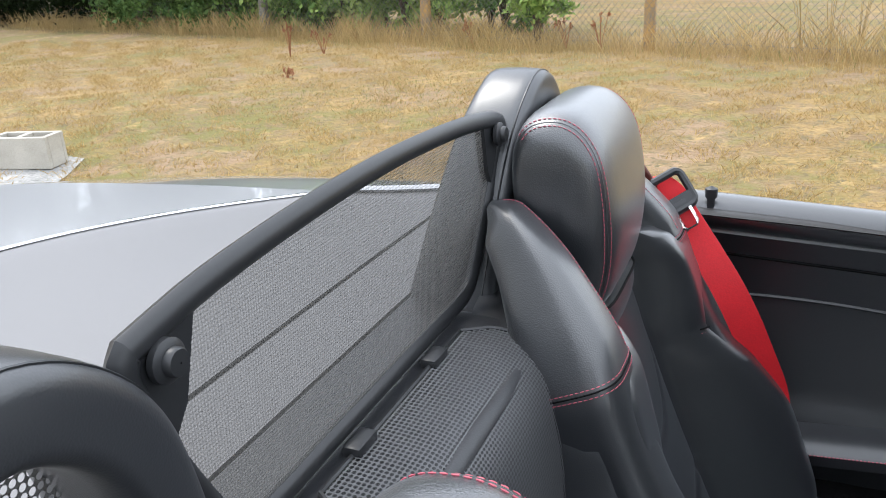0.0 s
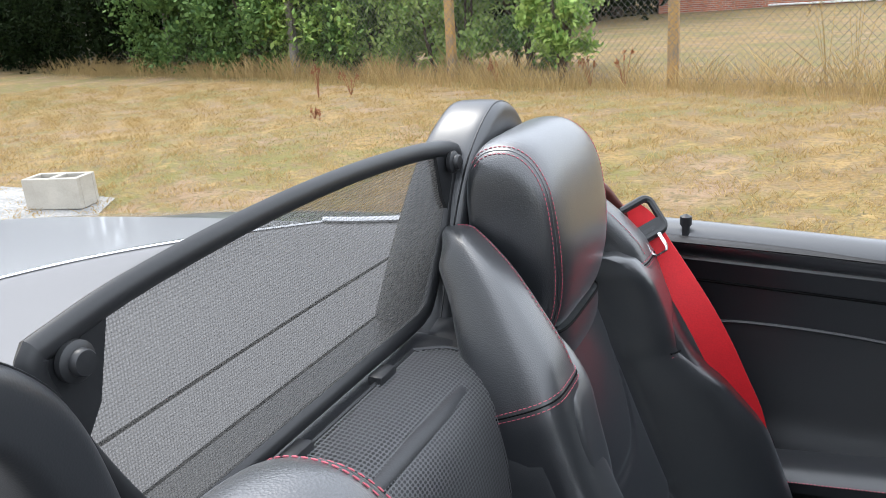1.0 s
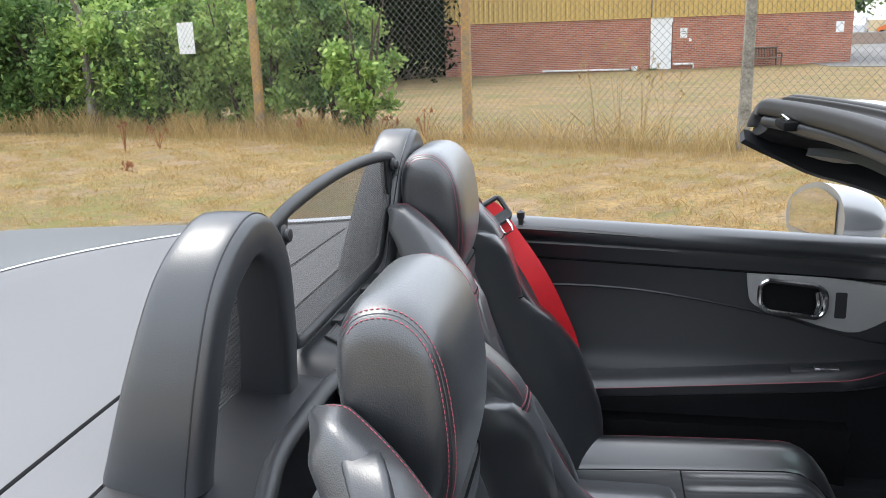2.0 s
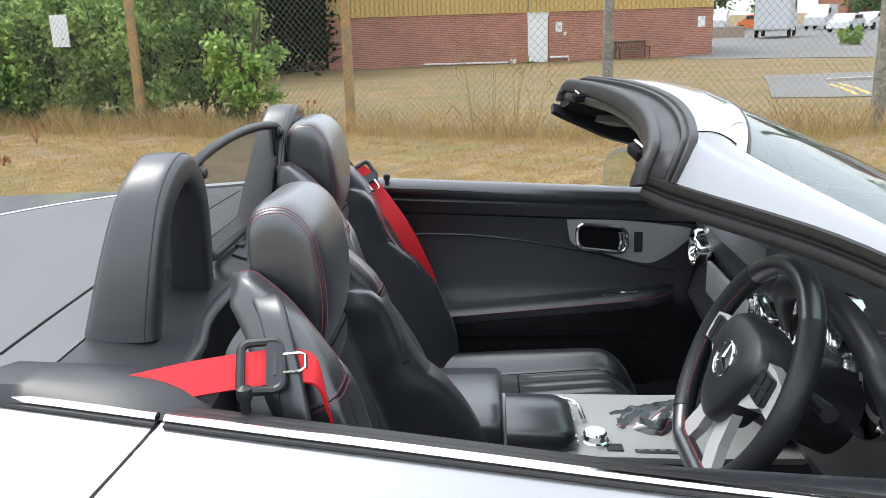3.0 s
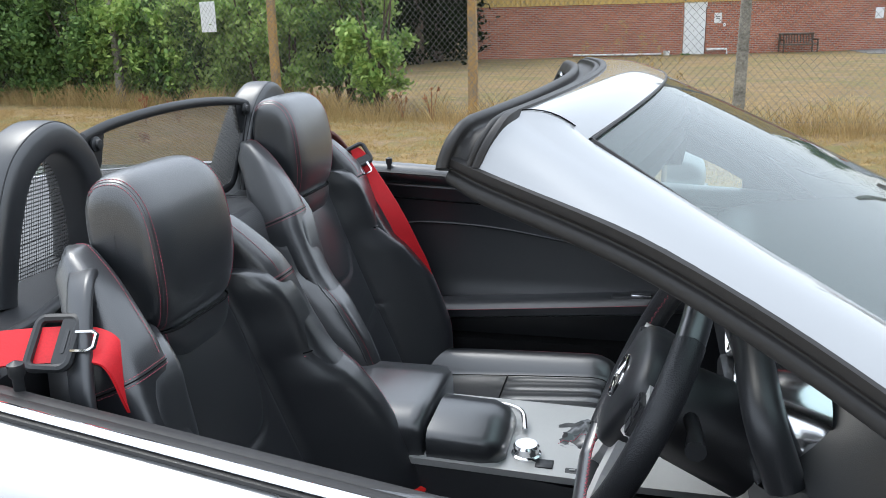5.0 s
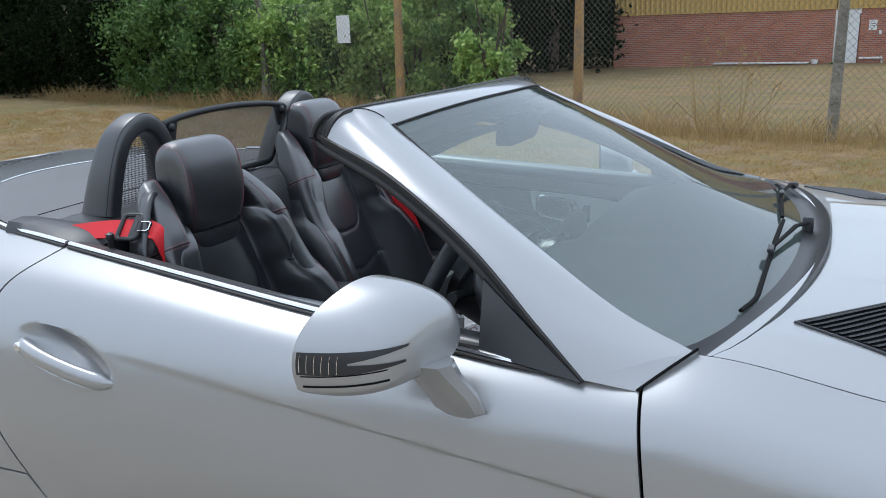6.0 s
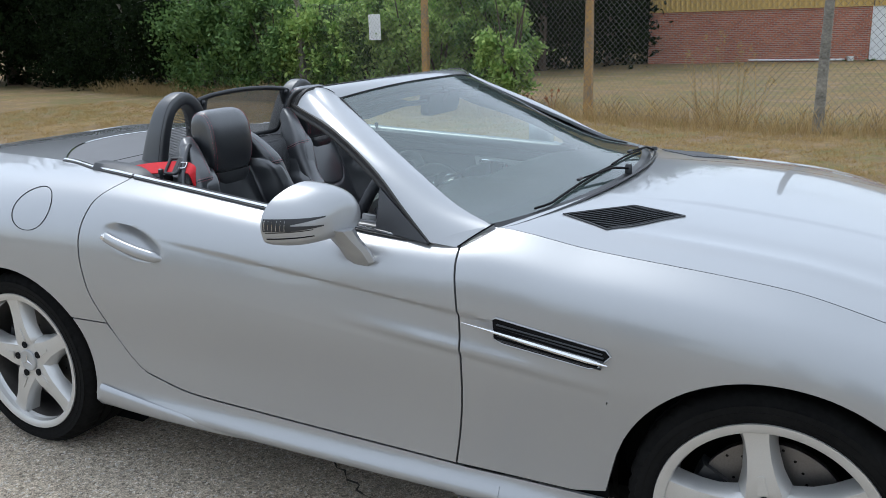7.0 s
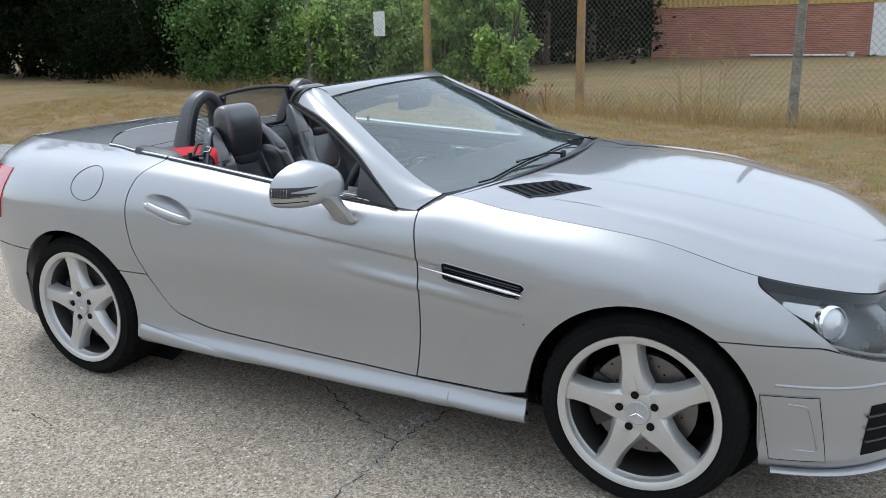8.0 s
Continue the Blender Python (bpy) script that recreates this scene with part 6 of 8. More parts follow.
arm = part("armrest_box", loft([[Vector((x, y * k, 0.60 + (z - 0.60) * h)) for y, z in ((-0.122, 0.595), (-0.124, 0.655), (-0.112, 0.676), (-0.06, 0.682), (0.06, 0.682), (0.112, 0.676), (0.124, 0.655), (0.122, 0.595))] for x, k, h in ((-0.80, 0.97, 0.9), (-0.78, 1, 1), (-0.42, 1.0, 1.0), (-0.400, 0.985, 0.97), (-0.392, 0.95, 0.85))]), LEATHER_SMOOTH, con, "black leather armrest box", sharp=80)
part("front_lid", loft([[Vector((x, y * k, 0.605 + (z - 0.605) * h)) for y, z in ((-0.120, 0.60), (-0.122, 0.642), (-0.11, 0.657), (0.0, 0.662), (0.03, 0.657), (0.036, 0.642), (0.036, 0.60))] for x, k, h in ((-0.386, 1, 1), (-0.29, 1.0, 0.92), (-0.262, 0.92, 0.7), (-0.252, 0.8, 0.35))]), LEATHER_SMOOTH, con, "black lid", sharp=80)
part("tray_rail", tube(spline([(-0.38, 0.05, 0.630), (-0.29, 0.055, 0.632), (-0.245, 0.04, 0.628), (-0.232, 0.0, 0.612)], 6), 0.005, 8), CHROME, con, "chrome rail")
kn = part("control_knob", lathe([(0.026, 0.0), (0.026, 0.008), (0.022, 0.010), (0.0225, 0.022), (0.019, 0.026), (0.0005, 0.0265)], 32, "z", (-0.219, -0.075, 0.601)), CHROME, con, "round chrome control knob")
part("knob_switch", box((0.03, 0.026, 0.004), (-0.185, -0.098, 0.604), 0.001), PLASTIC, con)
part("switch_row", box((0.10, 0.018, 0.006), (-0.10, -0.108, 0.600), 0.002), PLASTIC, con, "row of console switches")
for q in range(5):
    part("switch_mark", box((0.010, 0.003, 0.002), (-0.138 + 0.02 * q, -0.108, 0.6038), 0.0), BRUSHED, con)
rings = []
random.seed(4)
for t in np.linspace(0, 1, 12):
    cx, cz = -0.118 + 0.09 * t, 0.598 + 0.04 * t
    w, l = 0.062 * (1 - 0.72 * t ** 0.8), 0.075 * (1 - 0.72 * t ** 0.8)
    rings.append([Vector((cx + l * math.cos(q) * (1 + 0.10 * math.sin(3 * q + 7 * t)), 0.016 + w * math.sin(q) * (1 + 0.12 * math.sin(4 * q + 9 * t)), cz + 0.006 * math.sin(5 * q + 20 * t))) for q in [2 * math.pi * k / 30 for k in range(30)]])
gaiter = part("gear_gaiter", loft(rings), LEATHER_SMOOTH, con, "black leather gear gaiter with red seams")
part("stitching", stitches([r[18] + Vector((-0.001, -0.001, 0.001)) for r in rings], r=0.001), STITCH, gaiter, "red stitching")
part("stitching", stitches([r[24] + Vector((0.0, -0.001, 0.001)) for r in rings], r=0.001), STITCH, gaiter, "red stitching")
part("gear_knob", lathe([(0.012, 0.0), (0.016, 0.02), (0.024, 0.045), (0.025, 0.06), (0.018, 0.072), (0.0005, 0.075)], 24, "z", (-0.015, 0.016, 0.628)), LEATHER_SMOOTH, con, "black gear knob")

# ---- dashboard ----
def dash_ring(y):
    k = abs(y) / 0.70
    hood_up = 0.035 * math.exp(-(((y + 0.305) / 0.15) ** 4))
    t = 0.02 * (1 - k * k)
    return [Vector((x, y, z)) for x, z in ((0.62, 0.905), (0.50, 0.912), (0.36, 0.905 + t), (0.24, 0.895 + t + hood_up), (0.165, 0.880 + t + hood_up), (0.135, 0.860 + hood_up), (0.150, 0.82), (0.165, 0.76), (0.15, 0.70), (0.13, 0.64), (0.17, 0.56), (0.30, 0.45), (0.62, 0.42))]


dash = part("dashboard", loft([dash_ring(y) for y in np.linspace(-0.70, 0.70, 57)]), SOFT, car, "black soft dashboard")
for y, sc in ((0.60, 1.0), (-0.615, 1.0), (0.085, 0.9), (-0.085, 0.9)):
    c = (0.125, y, 0.795)
    v = part("air_vent", lathe([(0.052 * sc, 0.05), (0.052 * sc, -0.004), (0.047 * sc, -0.012), (0.042 * sc, -0.006), (0.040 * sc, 0.02)], 36, "x", c), CHROME, dash, "round chrome air vent")
    part("vent_core", lathe([(0.040 * sc, 0.014), (0.018, 0.010), (0.0005, 0.004)], 24, "x", c), PLASTIC, v)
    for q in range(3):
        a = math.pi / 2 + 2 * math.pi * q / 3
        part("vent_vane", tube([Vector(c) + Vector((0.0, 0.006 * math.cos(a), 0.006 * math.sin(a))), Vector(c) + Vector((-0.003, 0.041 * sc * math.cos(a), 0.041 * sc * math.sin(a)))], [0.005, 0.008], 8, flat=0.5), CHROME, v)
# instrument cluster
for y in (-0.40, -0.215):
    g = part("gauge", lathe([(0.078, 0.05), (0.078, -0.010), (0.074, -0.016), (0.070, -0.008), (0.068, 0.02)], 44, "x", (0.118, y, 0.868)), CHROME, dash, "chrome-ringed instrument")
    part("gauge_face", lathe([(0.070, 0.012), (0.0005, 0.014)], 40, "x", (0.118, y, 0.868)), PLASTIC, g)
    part("gauge_scale", lathe([(0.056, 0.0105), (0.044, 0.0108)], 40, "x", (0.118, y, 0.868)), BRUSHED, g)
    for q in range(14):
        a = radians(-40 + 20 * q)
        part("gauge_mark", box((0.001, 0.003, 0.008), (0.1275, y + 0.05 * math.cos(a), 0.868 + 0.05 * math.sin(a)), 0, 1, Matrix.Rotation(a - math.pi / 2, 4, "X")), DARK, g)
part("cluster_cowl", tube(spline([(0.12, -0.505, 0.845), (0.095, -0.49, 0.915), (0.09, -0.40, 0.955), (0.09, -0.305, 0.962), (0.09, -0.21, 0.955), (0.095, -0.12, 0.915), (0.12, -0.10, 0.845)], 6), 0.022, 10), SOFT, dash)
part("screen_unit", box((0.03, 0.17, 0.10), (0.14, 0.005, 0.89), 0.01), PLASTIC, dash, "dark display screen")
part("dash_trim", box((0.014, 0.36, 0.085), (0.142, 0.36, 0.735), 0.006), BRUSHED, dash, "brushed aluminium dash trim")
part("side_trim", tube([(0.10, -0.66, 0.90), (0.09, -0.665, 0.82), (0.105, -0.66, 0.73)], [0.022, 0.03, 0.02], 10, flat=0.5, up=(0, 1, 0)), BRUSHED, dash, "brushed aluminium end trim")
part("centre_stack", box((0.05, 0.20, 0.14), (0.125, 0.0, 0.68), 0.012), PLASTIC, dash)
for q in range(8):
    part("stack_button", box((0.006, 0.02, 0.014), (0.098, -0.077 + 0.022 * q, 0.70), 0.002), SOFT, dash)
part("ignition_barrel", lathe([(0.03, 0.02), (0.03, -0.004), (0.024, -0.008), (0.016, -0.002), (0.0005, 0.0)], 28, "x", (0.125, -0.50, 0.715)), CHROME, dash, "chrome ignition barrel")
part("key", box((0.07, 0.026, 0.014), (0.085, -0.50, 0.715), 0.006, 3), CHROME, dash, "chrome car key")

# ---- steering wheel: built flat, then set at its rake ----
sw = new("steering_wheel")
sw.parent = car
sw["label"] = "black leather steering wheel with aluminium spokes"
# in its own frame: x to the driver's right, y up, z to the driver


def sw_part(name, bm, m, parent=None, label="", **kw):
    bmesh.ops.transform(bm, matrix=SWM, verts=bm.verts)
    return part(name, bm, m, parent or sw, label, **kw)


ax_z = Vector((-math.cos(radians(24)), 0, math.sin(radians(24))))
ax_x = Vector((0, -1, 0))
ax_y = ax_z.cross(ax_x)
SWM = Matrix(((ax_x.x, ax_y.x, ax_z.x, -0.035), (ax_x.y, ax_y.y, ax_z.y, -0.320), (ax_x.z, ax_y.z, ax_z.z, 0.855), (0, 0, 0, 1)))


def rim_point(a):
    r = 0.174
    x, y = r * math.cos(a), r * math.sin(a)
    y = max(y, -0.160 + 0.012 * (y + 0.16))
    return Vector((x, y, 0.0))


SATIN = mat("satin_silver_plastic", (0.62, 0.62, 0.61), 0.4, 0.2, var=0.04, grain=300, patch=8, bump=0.02)
GRIP = mat("perforated_leather", (0.02, 0.021, 0.024), 0.4, 0, var=0.2, grain=520, patch=10, bump=0.4, depth=0.0012, cell=True)
for nm, a0, a1, m, r in (("rim_top", 48, 132, LEATHER_SMOOTH, 0.0175), ("rim_grip", 132, 228, GRIP, 0.0185), ("rim_base", 228, 312, LEATHER_SMOOTH, 0.017), ("rim_grip", 312, 408, GRIP, 0.0185)):
    pts = [rim_point(radians(a)) for a in np.linspace(a0, a1, 30)]
    sw_part(nm, tube(pts, r, 14, up=(0, 0, 1)), m)
for a0, a1 in ((140, 222), (318, 400), (235, 305)):
    st = [rim_point(radians(a)) * 0.905 + Vector((0, 0, 0.006)) for a in np.linspace(a0, a1, 40)]
    st = [p + Vector((0, 0, 0.002 * (-1) ** i)) for i, p in enumerate(st)]
    sw_part("stitching", stitches(st, r=0.0014), STITCH, None, "red cross stitching")
hubp = [(0.0, 0.075), (0.045, 0.070), (0.078, 0.045), (0.080, 0.015), (0.060, -0.02), (0.035, -0.062), (0.0, -0.078), (-0.035, -0.062), (-0.060, -0.02), (-0.080, 0.015), (-0.078, 0.045), (-0.045, 0.070)]
hs = spline([Vector((a * 1.12, b * 1.12, 0)) for a, b in hubp + [hubp[0]]], 5)[:-1]
rings = [[Vector((p.x * k, p.y * k, z)) for p in hs] for k, z in ((0.96, -0.03), (1.0, 0.0), (0.99, 0.012), (0.95, 0.020), (0.86, 0.026), (0.6, 0.031), (0.3, 0.033), (0.02, 0.0335))]
sw_part("airbag_cover", loft(rings), SOFT, None, "black airbag cover")
emb = sw_part("emblem", tube([(0.028 * math.cos(a), 0.01 + 0.028 * math.sin(a), 0.033) for a in np.linspace(0, 2 * math.pi, 36, endpoint=False)], 0.0028, 8, closed=True), CHROME, None, "round chrome emblem")
for q in range(3):
    a = math.pi / 2 + 2 * math.pi * q / 3
    sw_part("emblem_ray", tube([(0, 0.01, 0.035), (0.027 * math.cos(a), 0.01 + 0.027 * math.sin(a), 0.033)], [0.0045, 0.0012], 6), CHROME, emb)
for s in (-1, 1):
    sp = [(s * 0.060, 0.052), (s * 0.115, 0.050), (s * 0.172, 0.036), (s * 0.172, -0.008), (s * 0.125, -0.004), (s * 0.095, -0.020), (s * 0.065, -0.03)]
    spo = sw_part("spoke", prism(sp if s > 0 else sp[::-1], lambda a, b, l: Vector((a, b, 0.010 + l)), 0.02), SATIN, None, "aluminium side spoke", smooth=False)
    pad = sw_part("button_pad", prism(rounded(0.046, 0.044, 0.008, cx=s * 0.112, cy=0.020), lambda a, b, l: Vector((a, b, 0.016 + l)), 0.008), PLASTIC, spo, "black button pad")
    for bx in (-0.011, 0.011):
        for by in (-0.011, 0.011):
            sw_part("button", prism(rounded(0.018, 0.017, 0.004, cx=s * 0.112 + bx, cy=0.020 + by), lambda a, b, l: Vector((a, b, 0.018 + l)), 0.004), SOFT, spo)
    low = [(s * 0.018, -0.060), (s * 0.052, -0.045), (s * 0.062, -0.10), (s * 0.085, -0.150), (s * 0.050, -0.158), (s * 0.028, -0.12)]
    sw_part("lower_spoke", prism(low if s < 0 else low[::-1], lambda a, b, l: Vector((a, b, 0.004 + l)), 0.016), SATIN, None, "aluminium lower spoke", smooth=False)
sw_part("column_shroud", lathe([(0.06, -0.03), (0.065, -0.06), (0.07, -0.16)], 24, "z", ends=True), SOFT)
for s, y in ((-1, 0.02), (1, 0.02), (-1, -0.03)):
    sw_part("stalk", tube([(s * 0.05, y, -0.06), (s * 0.12, y + 0.015, -0.055), (s * 0.175, y + 0.02, -0.05)], [0.010, 0.009, 0.012], 10), PLASTIC, None, "black column stalk")


# ---- outside: ground, fence, hedge, buildings ----
rng = np.random.default_rng(7)


def lay(x, y):
    """Height of the ground."""
    def step(a, b, q):
        t = np.clip((q - a) / (b - a), 0, 1)
        return t * t * (3 - 2 * t)
    x, y = np.asarray(x, float), np.asarray(y, float)
    rise = 0.10 * step(2.4, 6.0, y) - 0.52 * step(8.5, 38.0, y)
    rough = 0.02 * np.sin(x * 1.3 + 0.7 * y) * np.sin(y * 1.1 - 0.4 * x) * step(2.6, 4.5, y)
    return rise + rough


def ground_mat():
    """Dry lawn: straw, bare earth and green patches."""
    m = mat("dry_grass_ground", (0.205, 0.126, 0.042), 0.95, 0, var=0.35, grain=34, patch=1.2, bump=0.9, depth=0.03, second=(0.345, 0.232, 0.088))
    t = m.node_tree
    b = t.nodes["Principled BSDF"]
    base = b.inputs["Base Color"].links[0].from_socket
    co = t.nodes.new("ShaderNodeTexCoord")
    for scale, lo, hi, col, det in ((0.45, 0.46, 0.57, (0.15, 0.132, 0.034, 1), 8.0), (1.6, 0.55, 0.64, (0.15, 0.132, 0.036, 1), 6.0), (1.1, 0.52, 0.62, (0.25, 0.17, 0.10, 1), 7.0), (3.1, 0.53, 0.63, (0.19, 0.125, 0.06, 1), 7.0), (5.5, 0.57, 0.70, (0.345, 0.235, 0.09, 1), 7.0), (8.0, 0.52, 0.62, (0.19, 0.13, 0.06, 1), 7.0), (19.0, 0.54, 0.62, (0.13, 0.10, 0.045, 1), 6.0)):
        nz = t.nodes.new("ShaderNodeTexNoise")
        nz.inputs["Scale"].default_value, nz.inputs["Detail"].default_value, nz.inputs["Roughness"].default_value = scale, det, 0.65
        mp = t.nodes.new("ShaderNodeMapping")
        mp.inputs["Location"].default_value = (scale * 3.1, scale * 7.7, 0)
        t.links.new(co.outputs["Object"], mp.inputs[0])
        t.links.new(mp.outputs[0], nz.inputs["Vector"])
        mr = t.nodes.new("ShaderNodeMapRange")
        mr.inputs["From Min"].default_value, mr.inputs["From Max"].default_value = lo, hi
        t.links.new(nz.outputs[0], mr.inputs["Value"])
        mx = t.nodes.new("ShaderNodeMix")
        mx.data_type = "RGBA"
        t.links.new(mr.outputs[0], mx.inputs["Factor"])
        t.links.new(base, mx.inputs["A"])
        mx.inputs["B"].default_value = col
        base = mx.outputs["Result"]
    t.links.new(base, b.inputs["Base Color"])
    return m


GRASS_GROUND = ground_mat()
gx = np.unique(np.r_[np.linspace(-600, -30, 20), np.linspace(-30, -16, 15), np.linspace(-16, 14, 101), np.linspace(14, 40, 20), np.linspace(40, 600, 20)])
gy = np.unique(np.r_[np.linspace(-600, -20, 16), np.linspace(-20, 2.2, 12), np.linspace(2.2, 14, 60), np.linspace(14, 60, 30), np.linspace(60, 900, 20)])
XX, YY = np.meshgrid(gx, gy)
ZZ = lay(XX, YY) - 0.03 * (YY < 2.35)
nx = len(gx)
verts = np.stack([XX.ravel(), YY.ravel(), ZZ.ravel()], 1).tolist()
faces = [(j * nx + i, j * nx + i + 1, (j + 1) * nx + i + 1, (j + 1) * nx + i) for j in range(len(gy) - 1) for i in range(nx - 1)]
ground = raw("ground", verts, faces, GRASS_GROUND, smooth=True)
tagged(ground, "dry straw-coloured lawn with green patches", "ground", kind="structure")


def concrete_mat():
    """Old brushed concrete with exposed aggregate, stains and cracks."""
    m = mat("exposed_aggregate_concrete", (0.45, 0.375, 0.28), 0.9, 0, var=0.27, grain=170, patch=1.1, bump=1.0, depth=0.007, second=(0.60, 0.51, 0.39))
    t = m.node_tree
    b = t.nodes["Principled BSDF"]
    base = b.inputs["Base Color"].links[0].from_socket
    co = t.nodes.new("ShaderNodeTexCoord")
    vo = t.nodes.new("ShaderNodeTexVoronoi")
    vo.inputs["Scale"].default_value = 120.0
    t.links.new(co.outputs["Object"], vo.inputs["Vector"])
    sep = t.nodes.new("ShaderNodeSeparateColor")
    t.links.new(vo.outputs["Color"], sep.inputs[0])
    mr = t.nodes.new("ShaderNodeMapRange")
    mr.inputs["From Min"].default_value, mr.inputs["From Max"].default_value = 0.66, 0.98
    mr.inputs["To Max"].default_value = 0.75
    t.links.new(sep.outputs[0], mr.inputs["Value"])
    mx = t.nodes.new("ShaderNodeMix")
    mx.data_type = "RGBA"
    mx.inputs["B"].default_value = (0.13, 0.105, 0.075, 1)
    t.links.new(mr.outputs[0], mx.inputs["Factor"])
    # pale flecks of stone
    fl = t.nodes.new("ShaderNodeMapRange")
    fl.inputs["From Min"].default_value, fl.inputs["From Max"].default_value, fl.inputs["To Max"].default_value = 0.80, 0.95, 0.8
    t.links.new(sep.outputs[1], fl.inputs["Value"])
    pale = t.nodes.new("ShaderNodeMix")
    pale.data_type = "RGBA"
    pale.inputs["B"].default_value = (0.64, 0.60, 0.53, 1)
    t.links.new(fl.outputs[0], pale.inputs["Factor"])
    t.links.new(base, pale.inputs["A"])
    t.links.new(pale.outputs["Result"], mx.inputs["A"])
    nz = t.nodes.new("ShaderNodeTexNoise")
    nz.inputs["Scale"].default_value, nz.inputs["Detail"].default_value = 0.9, 6.0
    t.links.new(co.outputs["Object"], nz.inputs["Vector"])
    m2 = t.nodes.new("ShaderNodeMapRange")
    m2.inputs["From Min"].default_value, m2.inputs["From Max"].default_value, m2.inputs["To Max"].default_value = 0.46, 0.72, 0.6
    t.links.new(nz.outputs[0], m2.inputs["Value"])
    m3 = t.nodes.new("ShaderNodeMix")
    m3.data_type = "RGBA"
    m3.inputs["B"].default_value = (0.32, 0.285, 0.23, 1)
    t.links.new(m2.outputs[0], m3.inputs["Factor"])
    t.links.new(mx.outputs["Result"], m3.inputs["A"])
    tone = m3.outputs["Result"]
    for scale, lo, hi in ((95.0, 0.72, 1.18), (230.0, 0.62, 1.28)):
        cells = t.nodes.new("ShaderNodeTexVoronoi")
        cells.inputs["Scale"].default_value = scale
        t.links.new(co.outputs["Object"], cells.inputs["Vector"])
        pick = t.nodes.new("ShaderNodeSeparateColor")
        t.links.new(cells.outputs["Color"], pick.inputs[0])
        span = t.nodes.new("ShaderNodeMapRange")
        span.inputs["To Min"].default_value, span.inputs["To Max"].default_value = lo, hi
        t.links.new(pick.outputs[2], span.inputs["Value"])
        mul = t.nodes.new("ShaderNodeMix")
        mul.data_type, mul.blend_type = "RGBA", "MULTIPLY"
        mul.inputs["Factor"].default_value = 1.0
        t.links.new(tone, mul.inputs["A"])
        t.links.new(span.outputs[0], mul.inputs["B"])
        tone = mul.outputs["Result"]
    t.links.new(tone, b.inputs["Base Color"])
    return m


CONCRETE = concrete_mat()
bm = bmesh.new()
bays = ((-9.0, -4.2), (-4.2, 0.34), (0.34, 5.2), (5.2, 10.0))
pave = thing("concrete_pavement", "worn pale concrete slabs with exposed stones", "pavement", kind="structure")
for a, b in bays:
    far_edge = 2.35
    for c, d in ((-9.0, -4.6), (-4.6, far_edge)):
        def edge_noise(x):
            return 0.03 * math.sin(7 * x) + 0.02 * math.sin(17 * x + 1)
        own = grid(lambda u, v: Vector((a + 0.0008 + (b - a - 0.0016) * u, c + 0.0008 + (d - c - 0.0016) * v + (edge_noise(a + (b - a) * u) if v == 1 and d == far_edge else 0), 0.0)), 12, 4)
        part("slab", thicken(own, 0.12, (0, 0, 1)), CONCRETE, pave, smooth=False)
raw("slab_joint_fill", [(-9, -9, -0.008), (10, -9, -0.008), (10, 2.3, -0.008), (-9, 2.3, -0.008)], [(0, 1, 2, 3)], GRAVEL, pave)
# wandering cracks
CRACK = mat("dark_crack", (0.05, 0.045, 0.035), 0.95, 0, var=0.3, grain=60, bump=0.3)
random.seed(11)
CRACKS = (((0.30, -2.3), (0.325, -1.7), (0.333, -1.24), (0.346, -1.02), (0.352, -0.86), (0.36, -0.70), (0.40, -0.5), (0.42, 0.3)), ((-0.60, -0.42), (-0.244, -0.517), (-0.045, -0.636), (0.12, -0.724), (0.34, -0.83)), ((-1.5, -1.4), (-1.2, -1.25), (-0.95, -1.28)))
for line in CRACKS:
    pts = [p + Vector((random.uniform(-0.012, 0.012), random.uniform(-0.012, 0.012), 0.0004)) for p in spline([Vector((x, y, 0)) for x, y in line], 9)]
    part("crack", tube(pts, [random.choice((0.0008, 0.002, 0.0035, 0.005)) for _ in pts], 5, flat=0.15), CRACK, pave)
# loose grit that has gathered along the crack
vv, ff = [], []
for k in range(420):
    t = random.random()
    x, y = 0.335 + 0.04 * max(0.0, (-0.9 - -1.6 * (1 - t))) + random.gauss(0, 0.022), -1.75 + 1.2 * t
    r = random.uniform(0.0015, 0.006) if random.random() < 0.93 else random.uniform(0.007, 0.013)
    o = len(vv)
    a = random.uniform(0, 3)
    vv += [(x + r * math.cos(a + q), y + r * math.sin(a + q), 0.0) for q in (0, 1.6, 3.1, 4.6)] + [(x, y, r * 0.8)]
    ff += [(o, o + 1, o + 4), (o + 1, o + 2, o + 4), (o + 2, o + 3, o + 4), (o + 3, o, o + 4)]
tagged(raw("loose_grit", vv, ff, GRAVEL, pave, "loose grit along the crack"), kind="stuff")
gv = raw("gravel_strip", [(x, y, float(lay(x, y)) + 0.006) for x, y in ((-11, 2.45), (-4.7, 2.45), (-4.85, 3.0), (-5.0, 3.35), (-5.2, 3.7), (-6.2, 3.8), (-11, 3.9))], [(0, 1, 2, 3, 4, 5, 6)], GRAVEL)
tagged(gv, "strip of grey gravel at the lawn's edge", "gravel", kind="structure")


def scatter_mesh(name, P, make, material, parent=None, label=""):
    """Many small pieces joined: make(k) gives local vertices and faces for place k."""
    verts, faces = [], []
    for k in range(len(P)):
        v, f = make(k)
        o = len(verts)
        verts += [tuple(q) for q in v]
        faces += [tuple(i + o for i in g) for g in f]
    return raw(name, verts, faces, material, parent, label)


